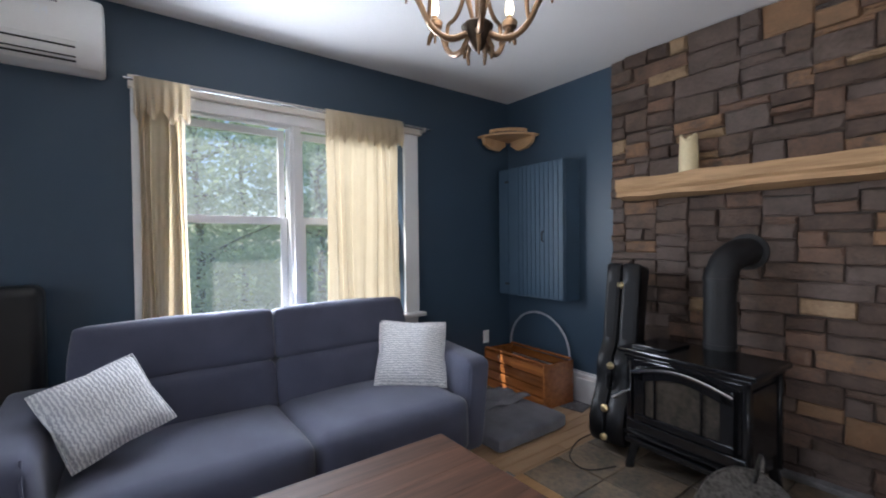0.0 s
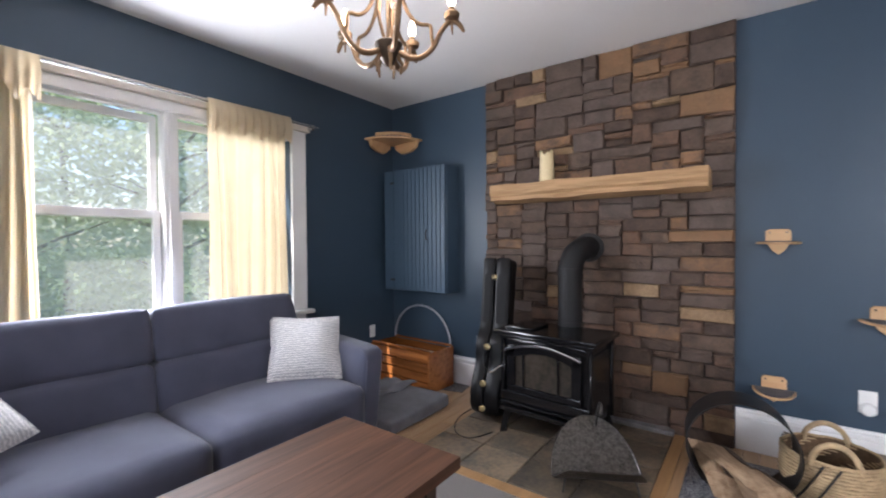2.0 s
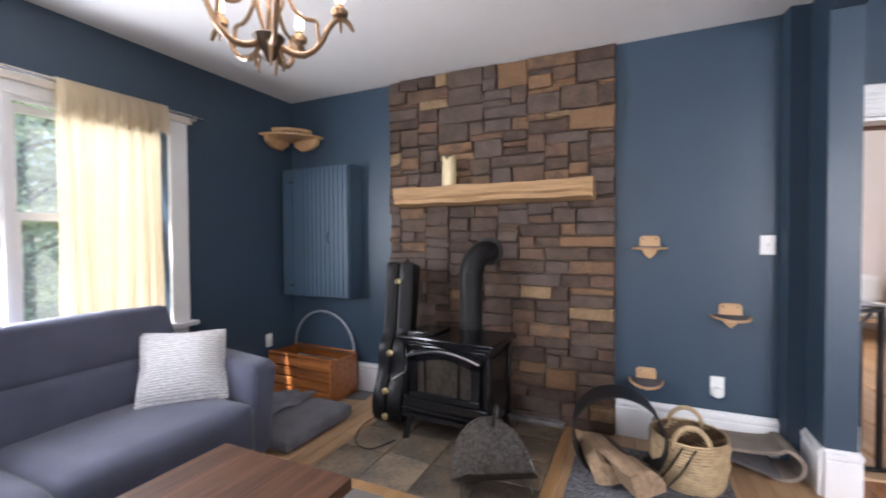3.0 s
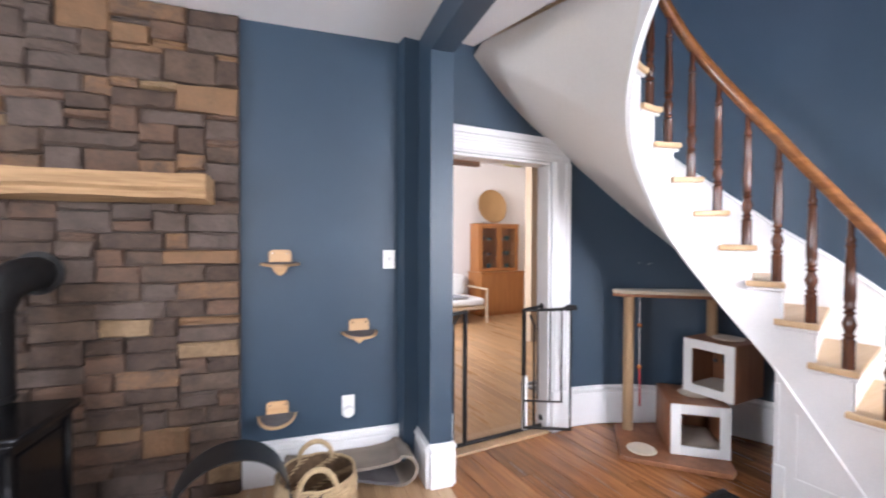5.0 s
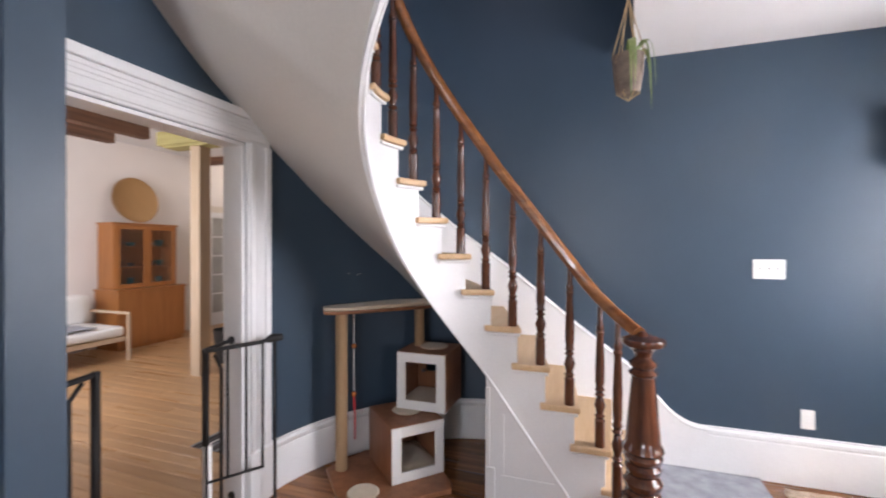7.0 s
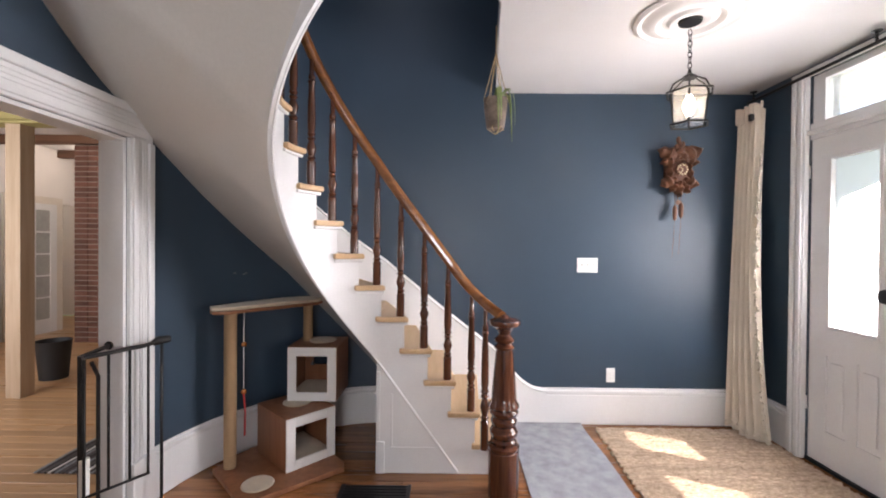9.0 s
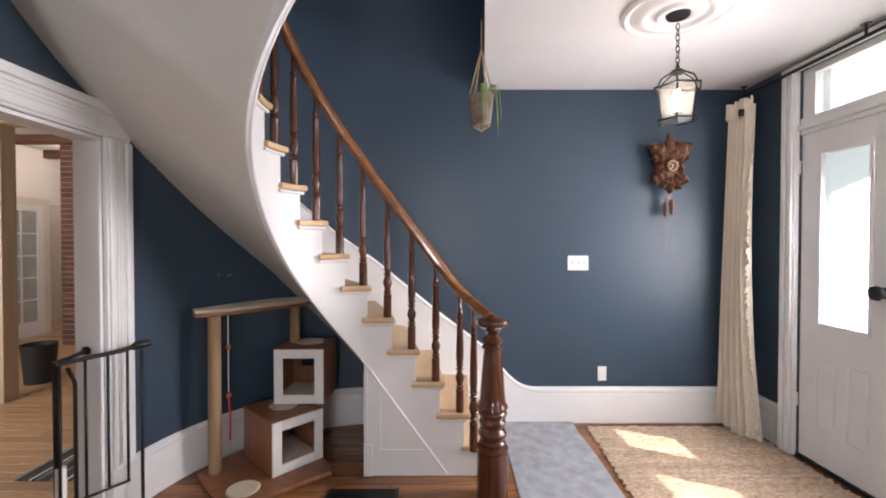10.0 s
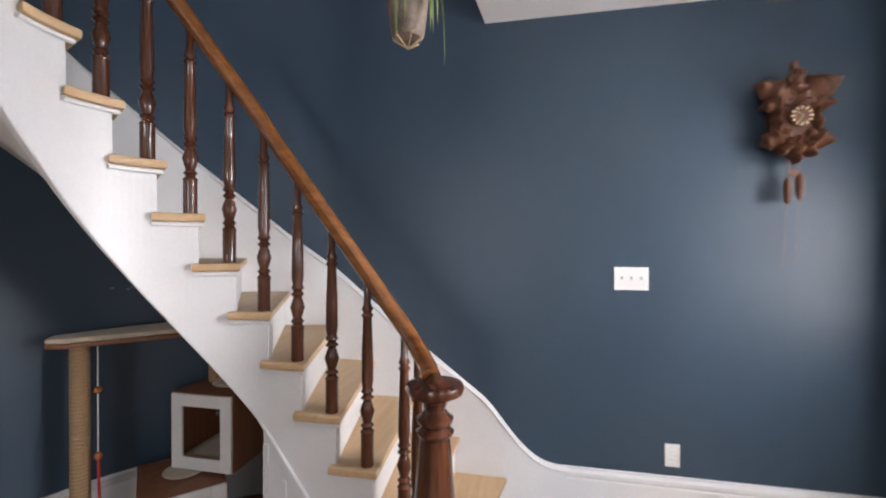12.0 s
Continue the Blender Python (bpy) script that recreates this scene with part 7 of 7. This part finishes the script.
# ---- floor boards, slates, stones and bricks ----
boards(floor1, -5.5, 0.0, -3.975, 0.0, 0.083, 0.0, OAK, 1.0, 2.5, 21)
boards(floor2, -4.8, -0.55, -6.15, -3.05, 0.125, -0.004, PINE, 1.5, 3.5, 22)
boards(floor3, -0.5, 6.3, -10.9, -4.0, 0.10, 0.0, DINOAK, 2.0, 3.5, 23)

G = LIVING
hearth = thing("hearth", "brown and grey slate tile hearth under the stove", "hearth", kind="structure")
rng = random.Random(6)
bm = bm_new()
box(bm, -1.20, -0.0, -2.535, -1.27, 0.001, 0.008)
part("mortar_bed", bm, MORTAR, hearth)
bm = bm_new()
box(bm, -0.115, -0.03, -2.535, -1.27, 0.014, 0.045, 0.008)
part("cement_fillet", bm, mat("grey_cement", (0.26, 0.25, 0.25), 0.9, 0, 0.2, 12, 80, 0.6), hearth)
nx, ny = 4, 4
for i in range(nx):
    for j in range(ny):
        x0, x1 = -1.198 + 1.196 * i / nx, -1.198 + 1.196 * (i + 1) / nx
        y0, y1 = -2.533 + 1.261 * j / ny, -2.533 + 1.261 * (j + 1) / ny
        bm = bm_new()
        box(bm, x0 + 0.004, x1 - 0.004, y0 + 0.004, y1 - 0.004, 0.004, 0.016 + rng.uniform(-0.001, 0.002), 0.003, 1)
        part("slate_tile", bm, SLATE, hearth)

# stones of the chimney breast
rng = random.Random(41)


def stone(y0, y1, z0, z1):
    d = rng.uniform(0.044, 0.074)
    lean, twist = rng.uniform(-0.006, 0.006), rng.uniform(-0.006, 0.006)
    g = 0.002
    t = bmesh.new()
    j = lambda: rng.uniform(-0.006, 0.006)
    y0, y1, z0, z1 = y0 + g, y1 - g, z0 + g, z1 - g
    back = [(-0.02, y0, z0), (-0.02, y1, z0), (-0.02, y1, z1), (-0.02, y0, z1)]
    e = 0.010
    mid = [(-d + e, y0 + j(), z0 + j()), (-d + e, y1 + j(), z0 + j()), (-d + e, y1 + j(), z1 + j()), (-d + e, y0 + j(), z1 + j())]
    ny, nz = (5, 2) if y1 - y0 > 0.2 else (4, 3) if y1 - y0 > 0.13 else (3, 2)
    vb = [t.verts.new(p) for p in back]
    vm = [t.verts.new(p) for p in mid]
    for i in range(4):
        t.faces.new((vb[i], vb[(i + 1) % 4], vm[(i + 1) % 4], vm[i]))
    fr = [[None] * (nz + 1) for _ in range(ny + 1)]
    for a in range(ny + 1):
        for c in range(nz + 1):
            u, v = a / ny, c / nz
            yy, zz = y0 + e + (y1 - y0 - 2 * e) * u, z0 + e + (z1 - z0 - 2 * e) * v
            fr[a][c] = t.verts.new((-d + lean * (2 * u - 1) + twist * (2 * v - 1) + rng.uniform(-0.007, 0.005), yy + j(), zz + j()))
    for a in range(ny):
        for c in range(nz):
            t.faces.new((fr[a][c], fr[a + 1][c], fr[a + 1][c + 1], fr[a][c + 1]))
    rim = [fr[a][0] for a in range(ny + 1)] + [fr[ny][c] for c in range(1, nz + 1)] + [fr[a][nz] for a in range(ny - 1, -1, -1)] + [fr[0][c] for c in range(nz - 1, 0, -1)]
    corners = [0, ny, ny + nz, 2 * ny + nz]
    n = len(rim)
    for s in range(4):
        i0, i1 = corners[s], corners[(s + 1) % 4] if s < 3 else n
        for i in range(i0, i1):
            t.faces.new((rim[i], rim[(i + 1) % n], vm[s]))
        t.faces.new((rim[i1 % n], vm[(s + 1) % 4], vm[s]))
    bmesh.ops.recalc_face_normals(t, faces=t.faces)
    me = bpy.data.meshes.new("stone")
    t.to_mesh(me)
    t.free()
    me.materials.append(STONE)
    me.shade_smooth()
    me.set_sharp_from_angle(angle=radians(28))
    ob = new("stone", me)
    ob.parent = ch


# ledge stones fitted on a fine lattice, lowest free place first
Y0, Y1 = -2.855, -1.115
COLS, ROWS = 30, 58
cw, rh = (Y1 - Y0) / COLS, (H - 0.004) / ROWS
col_line = [Y0 + cw * (c + (rng.uniform(-0.3, 0.3) if 0 < c < COLS else 0)) for c in range(COLS + 1)]
row_line = [rh * (r + (rng.uniform(-0.22, 0.22) if 0 < r < ROWS else 0)) for r in range(ROWS + 1)]
taken = [[False] * COLS for _ in range(ROWS)]
for r in range(ROWS):
    for c in range(COLS):
        if taken[r][c]:
            continue
        free = 0
        while c + free < COLS and not taken[r][c + free]:
            free += 1
        h = rng.choices((1, 2, 3, 4), (0.14, 0.83, 0.03, 0.0) if r * rh < 1.55 else (0.20, 0.52, 0.21, 0.07))[0]
        w = rng.choice((2, 3, 4, 4, 5)) if h >= 3 else rng.choice((2, 3, 3, 4, 4, 5, 6)) if h == 2 else rng.choice((3, 4, 5, 6))
        w = free if free - w < 2 else min(w, free)
        if w > 7:
            w = 4
        h = min(h, ROWS - r)
        if ROWS - r - h == 1:
            h = ROWS - r if h < 4 else h - 1
        for i in range(r, r + h):
            for k in range(c, c + w):
                taken[i][k] = True
        stone(col_line[c], col_line[c + w], row_line[r], row_line[r + h])

# brick chimney in the far room
G = HALL
bc = thing_at("brick_chimney", "old red brick chimney with pale mortar", "chimney", 2.78, -8.93, 0, 0)
bc["kind"] = "structure"
bm = bm_new()
box(bm, -0.20, 0.20, -0.20, 0.20, 0, 2.85)
part("mortar_core", bm, mat("pale_mortar", (0.42, 0.36, 0.31), 0.95), bc)
me = None
for i in range(38):
    for s in range(2):
        for f in range(2):
            if me is None:
                bm = bm_new()
                box(bm, -0.095, 0.095, -0.012, 0.012, -0.03, 0.03, 0.003, 1)
                ob = part("brick", bm, BRICK, bc)
                me = ob.data
            else:
                ob = new("brick", me)
                ob.parent = bc
            off = -0.10 + 0.2 * s
            if f == 0:
                ob.matrix_local = pose(-0.205, off, 0.037 + 0.074 * i, 0, 0, 90)
            else:
                ob.matrix_local = pose(off, 0.205, 0.037 + 0.074 * i)
bm = bm_new()
lathe(bm, [(0.13, 0), (0.13, 0.02), (0.09, 0.03), (0.08, 0.02), (0.0, 0.02)], seg=26, m=pose(-0.215, 0.08, 1.22, 0, -90, 0))
part("flue_cover", bm, PLASTIC, bc, "round white flue cover")
